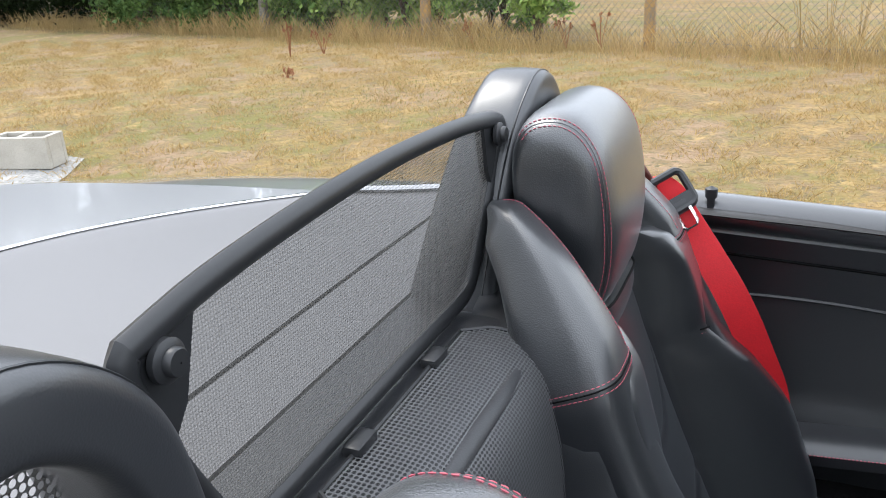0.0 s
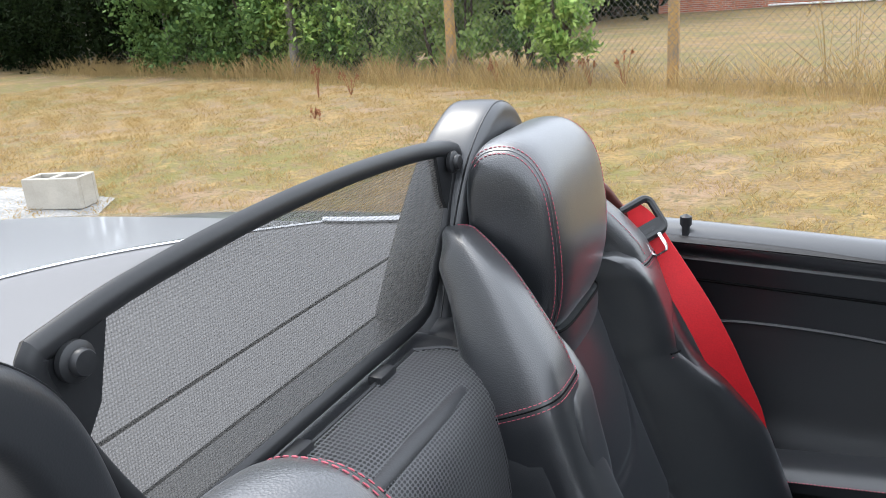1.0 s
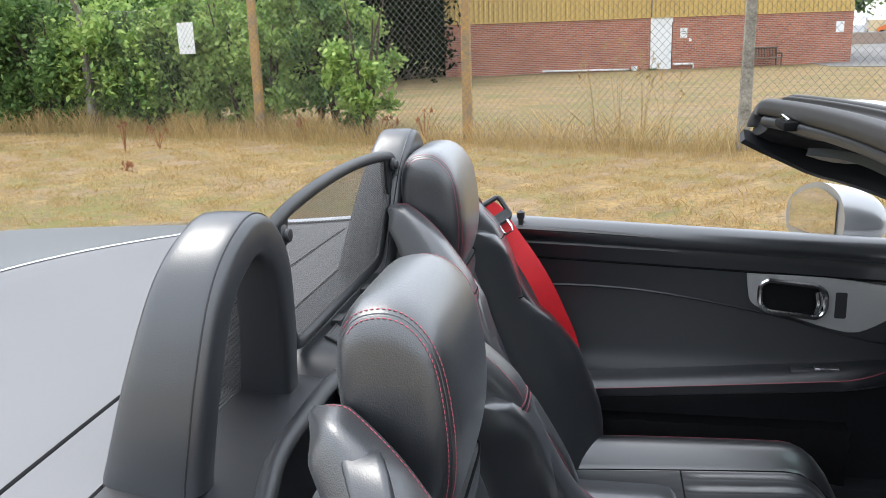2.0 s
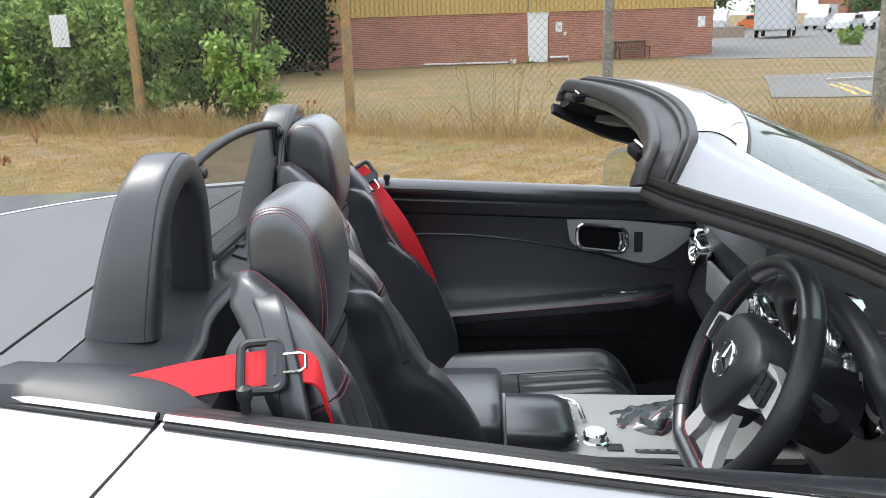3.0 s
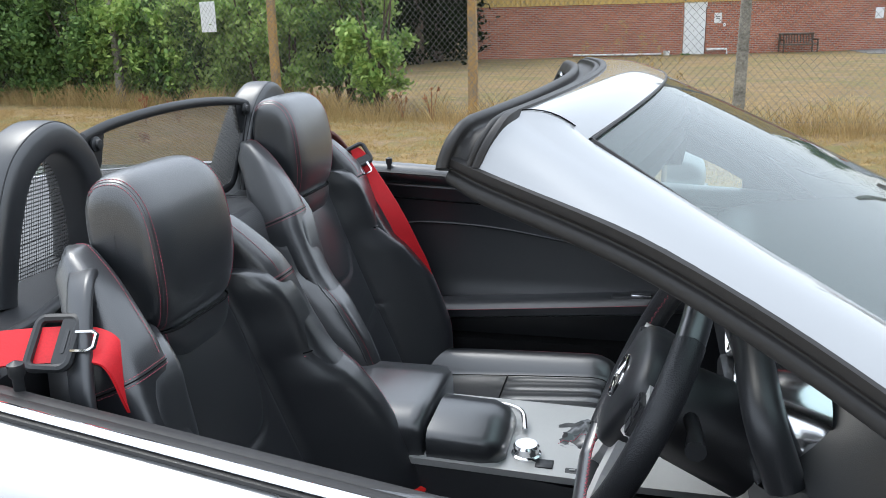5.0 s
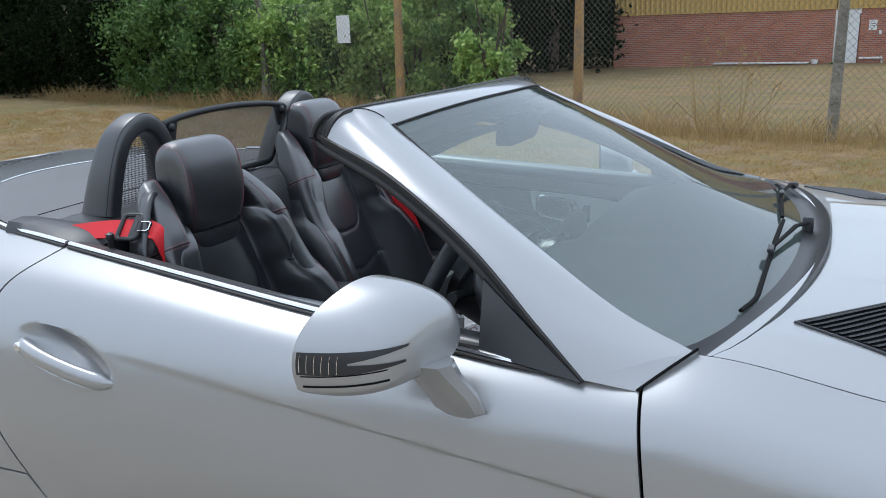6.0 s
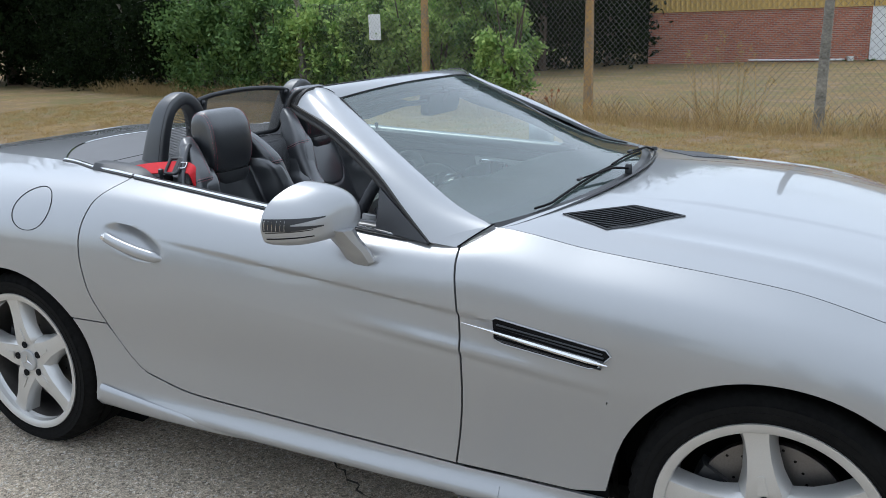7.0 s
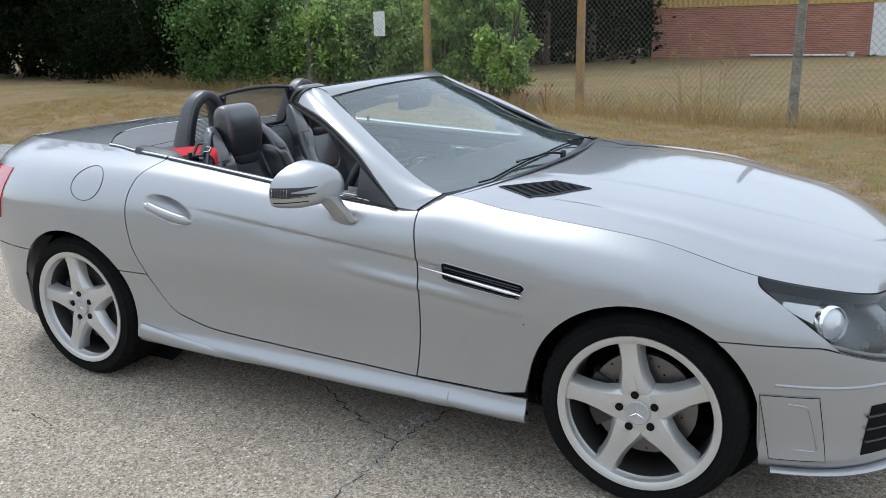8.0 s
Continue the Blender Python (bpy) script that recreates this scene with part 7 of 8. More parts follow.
def blades(name, n, xr, yr, hmin, hmax, width, material, label, keep=None, lean=0.5, per=3):
    """A spread of grass blades, joined as one stuff object."""
    x = rng.uniform(*xr, n)
    y = rng.uniform(*yr, n)
    if keep is not None:
        ok = keep(x, y)
        x, y = x[ok], y[ok]
    n = len(x)
    z = lay(x, y)
    h = hmin + (hmax - hmin) * rng.random(n) ** 2.2
    h = h * (0.45 + 0.55 * (0.5 + 0.5 * np.sin(2.3 * x + 2.0 * np.sin(1.1 * x + y)) * np.cos(5.1 * x + 1.7 * y)))
    a = rng.uniform(0, 2 * np.pi, n)
    lx, ly = rng.normal(0, lean, n) * h, rng.normal(0, lean, n) * h
    wx, wy = np.cos(a) * width, np.sin(a) * width
    V = np.empty((n, 4, 3))
    V[:, 0] = np.stack([x - wx, y - wy, z - 0.005], 1)
    V[:, 1] = np.stack([x + wx, y + wy, z - 0.005], 1)
    V[:, 2] = np.stack([x + wx * 0.8 + lx * 0.56, y + wy * 0.8 + ly * 0.56, z + h * 0.6], 1)
    V[:, 3] = np.stack([x + lx, y + ly, z + h], 1)
    F = np.arange(n)[:, None] * 4 + np.array([0, 1, 2, 3])
    me = bpy.data.meshes.new(name)
    me.from_pydata(V.reshape(-1, 3).tolist(), [], F.tolist())
    me.materials.append(material)
    return tagged(new(name, me), label, "grass", kind="stuff")


def leafy(name, base, second, rough=0.75, spec=0.4):
    """A leaf or blade: colour differs from piece to piece, light shines through a little."""
    m = bpy.data.materials.new(name)
    m.use_nodes = True
    t = m.node_tree
    b = t.nodes["Principled BSDF"]
    ge = t.nodes.new("ShaderNodeNewGeometry")
    mx = t.nodes.new("ShaderNodeMix")
    mx.data_type = "RGBA"
    mx.inputs["A"].default_value, mx.inputs["B"].default_value = (*base, 1), (*second, 1)
    t.links.new(ge.outputs["Random Per Island"], mx.inputs["Factor"])
    t.links.new(mx.outputs["Result"], b.inputs["Base Color"])
    b.inputs["Roughness"].default_value = rough
    b.inputs["Specular IOR Level"].default_value = spec
    tr = t.nodes.new("ShaderNodeBsdfTranslucent")
    t.links.new(mx.outputs["Result"], tr.inputs[0])
    add = t.nodes.new("ShaderNodeMixShader")
    add.inputs[0].default_value = 0.3
    t.links.new(b.outputs[0], add.inputs[1])
    t.links.new(tr.outputs[0], add.inputs[2])
    t.links.new(add.outputs[0], t.nodes["Material Output"].inputs[0])
    return m


STRAW = leafy("straw_blades", (0.31, 0.212, 0.084), (0.50, 0.357, 0.150))
BROWN_STRAW = leafy("brown_straw_blades", (0.30, 0.205, 0.085), (0.56, 0.415, 0.195))
GREEN_BLADE = leafy("green_blades", (0.17, 0.19, 0.055), (0.31, 0.29, 0.11))
LEAF = leafy("hedge_leaves", (0.045, 0.095, 0.027), (0.17, 0.27, 0.08), 0.7, 0.25)
LEAF_LIGHT = leafy("light_leaves", (0.13, 0.24, 0.05), (0.40, 0.52, 0.16), 0.7, 0.3)
# Near-black leaves: the deep shade under the trees is put into their colour.
LEAF_SHADED = leafy("dark_tree_leaves", (0.004, 0.008, 0.003), (0.016, 0.027, 0.009), 0.8, 0.06)
DOCK = leafy("rust_seed_heads", (0.26, 0.10, 0.05), (0.40, 0.19, 0.10))

FENCE = lambda x: np.maximum(9.62 + (x + 5.16) * -0.306, 7.74)  # y of the fence line


def patchy(x, y):
    return np.sin(x * 0.9 + 1.3 * np.sin(y * 0.7)) + np.sin(y * 1.6 + x * 0.35) + rng.normal(0, 0.5, len(x))


def tufts(x, y):
    """True where the dry turf stands in tufts, not where the earth shows."""
    return np.sin(9 * x + 3 * np.sin(4 * y)) + np.sin(11 * y + 2.5 * np.sin(5 * x + 1)) + np.sin(23 * x - 17 * y) + rng.normal(0, 0.7, len(x)) > 0.2


blades("dry_lawn_blades", 420000, (-13, 9), (2.4, 9.8), 0.015, 0.07, 0.0026, STRAW, "short dry straw-coloured grass", lambda x, y: (y < FENCE(x) + 0.3) & tufts(x, y), 0.8)
blades("green_lawn_blades", 80000, (-13, 9), (2.4, 9.8), 0.015, 0.045, 0.0026, GREEN_BLADE, "short green grass in patches", lambda x, y: (patchy(x, y) > 0.9) & (y < FENCE(x)), 0.5)
blades("tall_dry_grass", 560000, (-16, 10), (5.2, 13.5), 0.05, 0.50, 0.0018, BROWN_STRAW, "tall dry grass along the fence", lambda x, y: np.abs(y - FENCE(x) + 0.05) < 0.03 + 0.75 * rng.random(len(x)) ** 2.5 + 0.45 * (x < -3.2) * rng.random(len(x)) ** 2, 0.30)
blades("tall_green_grass", 9000, (-16, 10), (5.2, 13.5), 0.08, 0.26, 0.003, GREEN_BLADE, "green grass at the fence's foot", lambda x, y: np.abs(y - FENCE(x) + 0.2) < 0.5 * rng.random(len(x)), 0.4)


# ---- fence ----
fence = thing("chain_link_fence", "sagging chain-link fence on weathered concrete posts", "fence")
POSTS = [(-15.0, 0), (-11.9, 1), (-8.35, 1), (-5.16, 0), (-2.12, 0), (0.88, 0), (3.80, 0), (6.85, 0), (9.95, 0)]
random.seed(5)
for i, (x, crank) in enumerate(POSTS):
    y = float(FENCE(x))
    z0 = float(lay(x, y))
    lean = random.uniform(-0.025, 0.025)
    h = 2.15
    path = [(x, y, z0 - 0.1), (x + lean * 0.5, y, z0 + h * 0.5), (x + lean, y, z0 + h), (x + lean + 0.02, y - 0.16, z0 + h + 0.26), (x + lean + 0.03, y - 0.26, z0 + h + 0.40)]
    if x < -8:
        path = [(px, py, z0 + (pz - z0) * 0.82) for px, py, pz in path]
    rings = []
    for k, p in enumerate(path):
        w = 0.060 - 0.008 * k
        rings.append([Vector(p) + Vector((a * w, b * w, 0)) for a, b in ((-1, -0.8), (-0.8, -1), (0.8, -1), (1, -0.8), (1, 0.8), (0.8, 1), (-0.8, 1), (-1, 0.8))])
    part("post", loft(rings), LICHEN_POST if i in (3, 4) else CONCRETE_POST, fence, "weathered concrete post", smooth=False)


def sag(x, z):
    return 0.05 * math.sin(x * 1.05 + 0.5) * (z / 2.0) + 0.03 * math.sin(2.3 * x + z)


def net_point(x, z):
    return Vector((x, FENCE(x) - 0.06 + 0.03 * math.sin(x * 1.7 + z * 2), float(lay(x, FENCE(x))) + 0.04 + z + sag(x, z) * (z > 0.3)))


HIGH = 1.78
pitch = 0.078
verts, faces = [], []
for fam in (1, -1):
    x = -16.0
    while x < 11.0:
        pts = [net_point(x + fam * HIGH * 0.92 * t, HIGH * t) for t in np.linspace(0, 1, 9)]
        o = len(verts)
        for p in pts:
            for a, b in ((0.0022, 0.0), (-0.0011, 0.0019), (-0.0011, -0.0019)):
                verts.append((p.x + a, p.y + (0.002 if fam > 0 else -0.002), p.z + b))
        for k in range(8):
            for q in range(3):
                r = (q + 1) % 3
                faces.append((o + 3 * k + q, o + 3 * k + r, o + 3 * k + 3 + r, o + 3 * k + 3 + q))
        x += pitch
tagged(raw("wire_netting", verts, faces, WIRE, fence, "diamond wire netting"), kind="stuff")
for z in (0.06, HIGH):
    part("line_wire", tube([net_point(x, z) for x in np.linspace(-16, 11, 120)], 0.0022, 5), WIRE, fence)
for k in range(3):
    pts = [Vector((x, FENCE(x) - 0.12 - 0.06 * k, float(lay(x, FENCE(x))) + (1.86 if x < -8.3 else 2.3) + 0.1 * k + 0.08 * math.sin(x * 1.9 + k))) for x in np.linspace(-15.0, 10, 90)]
    part("barbed_wire", tube(pts, 0.003, 5), WIRE, fence)
sx0 = -6.46
sign = thing("notice_board", "blank white notice fixed to the fence", "sign")
part("board", box((0.30, 0.012, 0.43), (sx0 + 0.15, FENCE(sx0) - 0.05, 1.655 - 0.215), 0.003, 1, Matrix.Rotation(radians(-17), 4, "Z")), WHITE_PAINT, sign)


# ---- foliage ----
def crown(name, centre, size, n, leaf, material, parent, label="", hollow=0.45, seed=1, flat=0.0):
    """A crown of many small leaves in uneven clumps."""
    g = np.random.default_rng(seed)
    c = np.asarray(centre, float)
    s = np.asarray(size, float)
    m = max(8, n // 160)
    d = g.normal(size=(m, 3))
    d /= np.linalg.norm(d, axis=1)[:, None]
    rad = g.uniform(hollow, 1.0, m) ** 0.6
    clump = c + d * rad[:, None] * s * g.uniform(0.75, 1.12, (m, 1))
    clump[:, 2] = np.maximum(clump[:, 2], c[2] - s[2] * 0.98)
    pick = g.integers(0, m, n)
    r = 0.22 * s.min() if flat == 0 else flat
    P = clump[pick] + g.normal(size=(n, 3)) * r * g.uniform(0.35, 1.0, (n, 1))
    P[:, 2] = np.maximum(P[:, 2], c[2] - s[2])
    a = g.normal(size=(n, 3))
    a /= np.linalg.norm(a, axis=1)[:, None]
    b = np.cross(a, g.normal(size=(n, 3)))
    b /= np.linalg.norm(b, axis=1)[:, None] + 1e-9
    L = leaf * g.uniform(0.6, 1.3, (n, 1))
    V = np.empty((n, 4, 3))
    V[:, 0], V[:, 1], V[:, 2], V[:, 3] = P - a * L, P - b * L * 0.5 + a * L * 0.1, P + a * L, P + b * L * 0.5 + a * L * 0.1
    F = np.arange(n)[:, None] * 4 + np.array([0, 1, 2, 3])
    me = bpy.data.meshes.new(name)
    me.from_pydata(V.reshape(-1, 3).tolist(), [], F.tolist())
    me.materials.append(material)
    o = new(name, me)
    o.parent = parent
    if label:
        o["label"] = label
    return o


def stems(root, tips, r0, r1, material, parent, name="stem"):
    for q, tip in enumerate(tips):
        a, b = Vector(root), Vector(tip)
        mid = a.lerp(b, 0.5) + Vector((random.uniform(-0.1, 0.1), random.uniform(-0.1, 0.1), 0.1)) * (b - a).length * 0.5
        part(name, tube(spline([a, mid, b], 5), [r0 + (r1 - r0) * k / 10 for k in range(11)], 6), material, parent)


random.seed(21)


def bush(x, y, h, w, n, leaf, material, label, seed, zc=0.5):
    z0 = float(lay(x, y))
    b = thing("bush", label, "bush", "hedge bushes")
    stems((x, y, z0 - 0.02), [(x + random.uniform(-w, w) * 0.6, y + random.uniform(-w, w) * 0.4, z0 + h * random.uniform(0.6, 0.95)) for _ in range(5)], 0.03, 0.008, TREAD, b)
    crown("crown", (x, y, z0 + h * zc * 0.96), (w, w * 0.75, h * 0.5), n, leaf, material, b, seed=seed)
    return b


# hedge that grows through the fence on the left, thinning towards the open field
hedge = [(-19.5, 14.6, 3.0, 2.0), (-17.2, 13.9, 2.9, 1.9), (-15.2, 13.1, 2.7, 1.7), (-13.4, 12.5, 2.6, 1.6), (-11.9, 12.0, 2.5, 1.4), (-10.6, 11.6, 2.4, 1.3), (-9.3, 11.1, 2.2, 1.2), (-8.2, 10.9, 2.0, 1.0), (-7.3, 10.9, 1.9, 0.9)]
hedge += [((a[0] + b[0]) / 2, (a[1] + b[1]) / 2 + 0.5, (a[2] + b[2]) * 0.52, (a[3] + b[3]) / 2) for a, b in zip(hedge, hedge[1:])]
for k, (x, y, h, w) in enumerate(hedge):
    # the far left bushes take the near-black leaves, as if in the wood's shade
    bush(x, y, h * 1.05, w, 9000, 0.055, LEAF_SHADED if x < -12.6 else (LEAF_LIGHT if k % 2 and x > -10 else LEAF), "dense green hedge bush with small leaves", 30 + k)
# undergrowth whose near-black colour paints the shade between the trunks
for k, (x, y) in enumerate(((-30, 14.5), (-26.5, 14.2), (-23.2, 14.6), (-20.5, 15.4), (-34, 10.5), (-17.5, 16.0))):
    bush(x, y, 3.2, 2.3, 7000, 0.09, LEAF_SHADED, "undergrowth below the trees, its shade put into near-black leaves", 60 + k)
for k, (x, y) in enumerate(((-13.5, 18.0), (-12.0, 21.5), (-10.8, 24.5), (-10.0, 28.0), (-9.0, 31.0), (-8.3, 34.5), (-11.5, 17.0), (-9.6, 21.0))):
    bush(x, y, 4.2, 2.2, 6000, 0.10, LEAF_SHADED, "undergrowth below the trees, its shade put into near-black leaves", 170 + k)
bush(-3.55, 9.30, 1.9, 0.55, 4200, 0.045, LEAF_LIGHT, "young light green bush against the fence", 51, 0.52)
bush(-9.8, 12.1, 2.6, 1.2, 6000, 0.055, LEAF_LIGHT, "light green bush behind the fence", 54)
bush(-6.95, 10.75, 2.2, 0.95, 7000, 0.05, LEAF_LIGHT, "light green bush behind the fence", 57)
bush(-5.3, 10.5, 1.9, 0.75, 5500, 0.05, LEAF_LIGHT, "light green bush behind the fence", 58)
bush(-4.4, 10.6, 2.4, 0.75, 5000, 0.05, LEAF, "green bush behind the fence", 59)
bush(-7.5, 12.0, 2.5, 1.0, 5000, 0.055, LEAF_LIGHT, "light green bush behind the fence", 55)
bush(-6.6, 11.3, 2.1, 0.8, 4000, 0.05, LEAF_LIGHT, "light green bush behind the fence", 56)
bush(-5.9, 10.6, 2.3, 0.80, 5000, 0.05, LEAF_LIGHT, "light green bush behind the fence", 52)
bush(-4.75, 11.0, 2.9, 0.9, 6000, 0.05, LEAF_LIGHT, "light green bush behind the fence", 53)


def tree(x, y, h, w, n, leaf, material, seed, label="tall green tree behind the fence, its shade put into the leaf colour", low=0.25):
    z0 = float(lay(x, y))
    t = thing("tree", label, "tree", "trees behind the fence")
    part("trunk", tube([(x, y, z0 - 0.2), (x + 0.1, y, z0 + h * 0.3), (x - 0.05, y + 0.1, z0 + h * 0.75)], [0.22, 0.17, 0.06], 8), TREAD, t)
    stems((x, y, z0 + h * 0.3), [(x + random.uniform(-w, w) * 0.7, y + random.uniform(-w, w) * 0.7, z0 + h * random.uniform(0.45, 0.9)) for _ in range(6)], 0.07, 0.02, TREAD, t, "limb")
    crown("crown", (x, y, z0 + h * (0.5 + low / 2)), (w, w, h * (0.5 - low / 2)), n, leaf, material, t, seed=seed)


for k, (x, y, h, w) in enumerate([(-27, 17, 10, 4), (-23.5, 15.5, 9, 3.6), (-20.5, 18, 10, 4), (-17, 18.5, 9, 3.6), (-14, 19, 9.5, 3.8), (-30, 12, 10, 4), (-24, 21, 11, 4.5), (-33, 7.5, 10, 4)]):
    tree(x, y, h, w, 9000, 0.13, LEAF_SHADED, 70 + k, low=0.02)
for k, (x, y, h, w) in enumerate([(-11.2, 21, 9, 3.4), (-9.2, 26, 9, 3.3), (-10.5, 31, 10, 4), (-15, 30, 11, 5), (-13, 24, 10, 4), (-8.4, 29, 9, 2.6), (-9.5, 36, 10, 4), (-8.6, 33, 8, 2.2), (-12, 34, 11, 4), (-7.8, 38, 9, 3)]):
    tree(x, y, h, w, 9000, 0.13, LEAF_SHADED, 90 + k, low=0.0)

# unseen trees added behind the camera: they close the yard and darken reflections
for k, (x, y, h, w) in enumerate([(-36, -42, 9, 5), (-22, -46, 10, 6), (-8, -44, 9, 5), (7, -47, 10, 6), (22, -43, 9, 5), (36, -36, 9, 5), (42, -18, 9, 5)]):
    tree(x, y, h, w, 5000, 0.22, LEAF_SHADED, 150 + k, "unseen tree added behind the camera to darken the car's reflections", low=0.0)

# weeds: rusty dock stalks, pale thistles by the fence
random.seed(33)
for x, y, h in ((-5.42, 6.67, 0.12), (-6.3, 8.1, 0.42), (-5.95, 8.3, 0.3), (-2.65, 8.7, 0.55), (-4.35, 9.2, 0.4), (4.6, 7.5, 0.3), (-3.1, 8.95, 0.4)):
    w = thing("dock_weed", "rust-brown dried dock stalk in the grass", "weed", "dried weeds")
    z0 = float(lay(x, y))
    for q in range(4):
        tip = (x + random.uniform(-0.12, 0.12), y + random.uniform(-0.08, 0.08), z0 + h * random.uniform(0.6, 1.0))
        part("stalk", tube([(x, y, z0 - 0.01), ((x + tip[0]) / 2, (y + tip[1]) / 2, z0 + (tip[2] - z0) * 0.55), tip], [0.005, 0.004, 0.002], 5), DOCK, w)
        tagged(crown("seed_head", (tip[0], tip[1], tip[2] - 0.05), (0.025, 0.025, 0.06), 60, 0.012, DOCK, w, seed=q + int(h * 100), hollow=0.1), kind="stuff")
for x, y, h in ((-0.35, 8.5, 1.25), (-0.1, 8.45, 1.05), (-0.6, 8.6, 0.95), (0.15, 8.3, 0.85)):
    w = thing("thistle_weed", "tall pale dried weed behind the fence", "weed", "dried weeds")
    z0 = float(lay(x, y))
    for q in range(5):
        tip = (x + random.uniform(-0.22, 0.22), y + random.uniform(-0.1, 0.1), z0 + h * random.uniform(0.65, 1.0))
        part("stalk", tube([(x, y, z0 - 0.01), ((x + tip[0]) / 2, (y + tip[1]) / 2, z0 + (tip[2] - z0) * 0.6), tip], [0.004, 0.003, 0.0015], 5), STRAW, w)
        tagged(crown("seed_head", (tip[0], tip[1], tip[2] - 0.04), (0.03, 0.03, 0.07), 40, 0.012, STRAW, w, seed=q + int(h * 100), hollow=0.1), kind="stuff")

# hollow concrete block on the gravel
blk = thing("concrete_block", "grey hollow concrete building block standing on gravel", "concrete block")
bx, by, bz = -5.45, 3.46, 0.03
T = Matrix.Translation((bx, by, bz)) @ Matrix.Rotation(radians(14), 4, "Z")
bm = bmesh.new()
for c, s in (((0, -0.09, 0.11), (0.44, 0.035, 0.22)), ((0, 0.09, 0.11), (0.44, 0.035, 0.22)), ((-0.2025, 0, 0.11), (0.035, 0.145, 0.22)), ((0.2025, 0, 0.11), (0.035, 0.145, 0.22)), ((0, 0, 0.11), (0.04, 0.145, 0.22))):
    box(s, c, 0.004, 1, None, bm)
bmesh.ops.transform(bm, matrix=T, verts=bm.verts)
part("block_body", bm, BLOCK, blk, smooth=False)


# ---- the hall across the field ----
W0, W1 = Vector((-7.0, 33.19, -0.38)), Vector((9.80, 37.81, -0.62))
wdir = (W1 - W0)
wlen = wdir.length
wdir.normalize()
wn_out = Vector((wdir.y, -wdir.x, 0)).normalized()


def on_wall(a, z, out=0.0):
    """Place on the hall's front: a metres from its left corner."""
    return Vector((W0.x + wdir.x * a, W0.y + wdir.y * a, z)) + wn_out * out


def brick_mat():
    m = bpy.data.materials.new("red_brickwork")
    m.use_nodes = True
    t = m.node_tree
    b = t.nodes["Principled BSDF"]
    co = t.nodes.new("ShaderNodeTexCoord")
    mp = t.nodes.new("ShaderNodeMapping")
    br = t.nodes.new("ShaderNodeTexBrick")
    br.inputs["Scale"].default_value = 1.0
    br.inputs["Brick Width"].default_value, br.inputs["Row Height"].default_value = 0.225, 0.075
    br.inputs["Mortar Size"].default_value = 0.011
    br.inputs["Color1"].default_value, br.inputs["Color2"].default_value = (0.36, 0.09, 0.048, 1), (0.56, 0.19, 0.10, 1)
    br.inputs["Mortar"].default_value = (0.50, 0.38, 0.31, 1)
    t.links.new(co.outputs["UV"], mp.inputs[0])
    t.links.new(mp.outputs[0], br.inputs["Vector"])
    nz = t.nodes.new("ShaderNodeTexNoise")
    nz.inputs["Scale"].default_value, nz.inputs["Detail"].default_value = 0.7, 6.0
    t.links.new(co.outputs["UV"], nz.inputs["Vector"])
    mx = t.nodes.new("ShaderNodeMix")
    mx.data_type, mx.blend_type = "RGBA", "MULTIPLY"
    mx.inputs["Factor"].default_value = 0.5
    t.links.new(br.outputs["Color"], mx.inputs["A"])
    t.links.new(nz.outputs[0], mx.inputs["B"])
    t.links.new(mx.outputs["Result"], b.inputs["Base Color"])
    b.inputs["Roughness"].default_value = 0.9
    bp = t.nodes.new("ShaderNodeBump")
    bp.inputs["Strength"].default_value, bp.inputs["Distance"].default_value = 0.4, 0.01
    t.links.new(br.outputs["Fac"], bp.inputs["Height"])
    t.links.new(bp.outputs[0], b.inputs["Normal"])
    return m


BRICK = brick_mat()
YELLOW = mat("yellow_steel_cladding", (0.52, 0.36, 0.11), 0.5, 0, var=0.08, grain=20, patch=0.6, bump=0.02)
hall = thing("brick_hall", "long red-brick hall with yellow corrugated cladding above", "building")
ztop, zmid = 5.2, 1.72


def wall_box(a0, a1, z0, z1, out, thick, m, name, label="", parent=None):
    bm = bmesh.new()
    v = [bm.verts.new(on_wall(a, z, o)) for o in (out, out - thick) for a, z in ((a0, z0), (a1, z0), (a1, z1), (a0, z1))]
    for f in ((0, 1, 2, 3), (7, 6, 5, 4), (0, 4, 5, 1), (1, 5, 6, 2), (2, 6, 7, 3), (3, 7, 4, 0)):
        bm.faces.new([v[i] for i in f])
    uv = bm.loops.layers.uv.new()
    for f in bm.faces:
        for l in f.loops:
            k = v.index(l.vert)
            aa = (a0, a1, a1, a0)[k % 4] + (thick if k > 3 else 0)
            l[uv].uv = (aa, l.vert.co.z)
    return part(name, bm, m, parent or hall, label, smooth=False)


DOOR_A = (Vector((1.31, 35.47, 0)) - Vector((W0.x, W0.y, 0))).length
wall_box(0, DOOR_A, -0.9, zmid, 0, 0.25, BRICK, "brick_wall", "red brick wall")
wall_box(DOOR_A + 0.96, wlen, -0.9, zmid, 0, 0.25, BRICK, "brick_wall", "red brick wall")
wall_box(0, wlen, zmid - 0.02, zmid + 0.02, 0.05, 0.3, YELLOW, "cladding_foot")
part("left_return_wall", box((0.25, 14, 6), (W0.x + 0.1, W0.y + 7.2, 2.2), 0), BRICK, hall, smooth=False)
part("right_return_wall", box((0.25, 14, 6), (W1.x - 0.2, W1.y + 7.2, 2.2), 0), BRICK, hall, smooth=False)
wall_box(0, wlen, zmid + 0.02, ztop, -0.02, 0.1, YELLOW, "cladding_sheet", "yellow cladding")
bm = bmesh.new()
a = 0.06
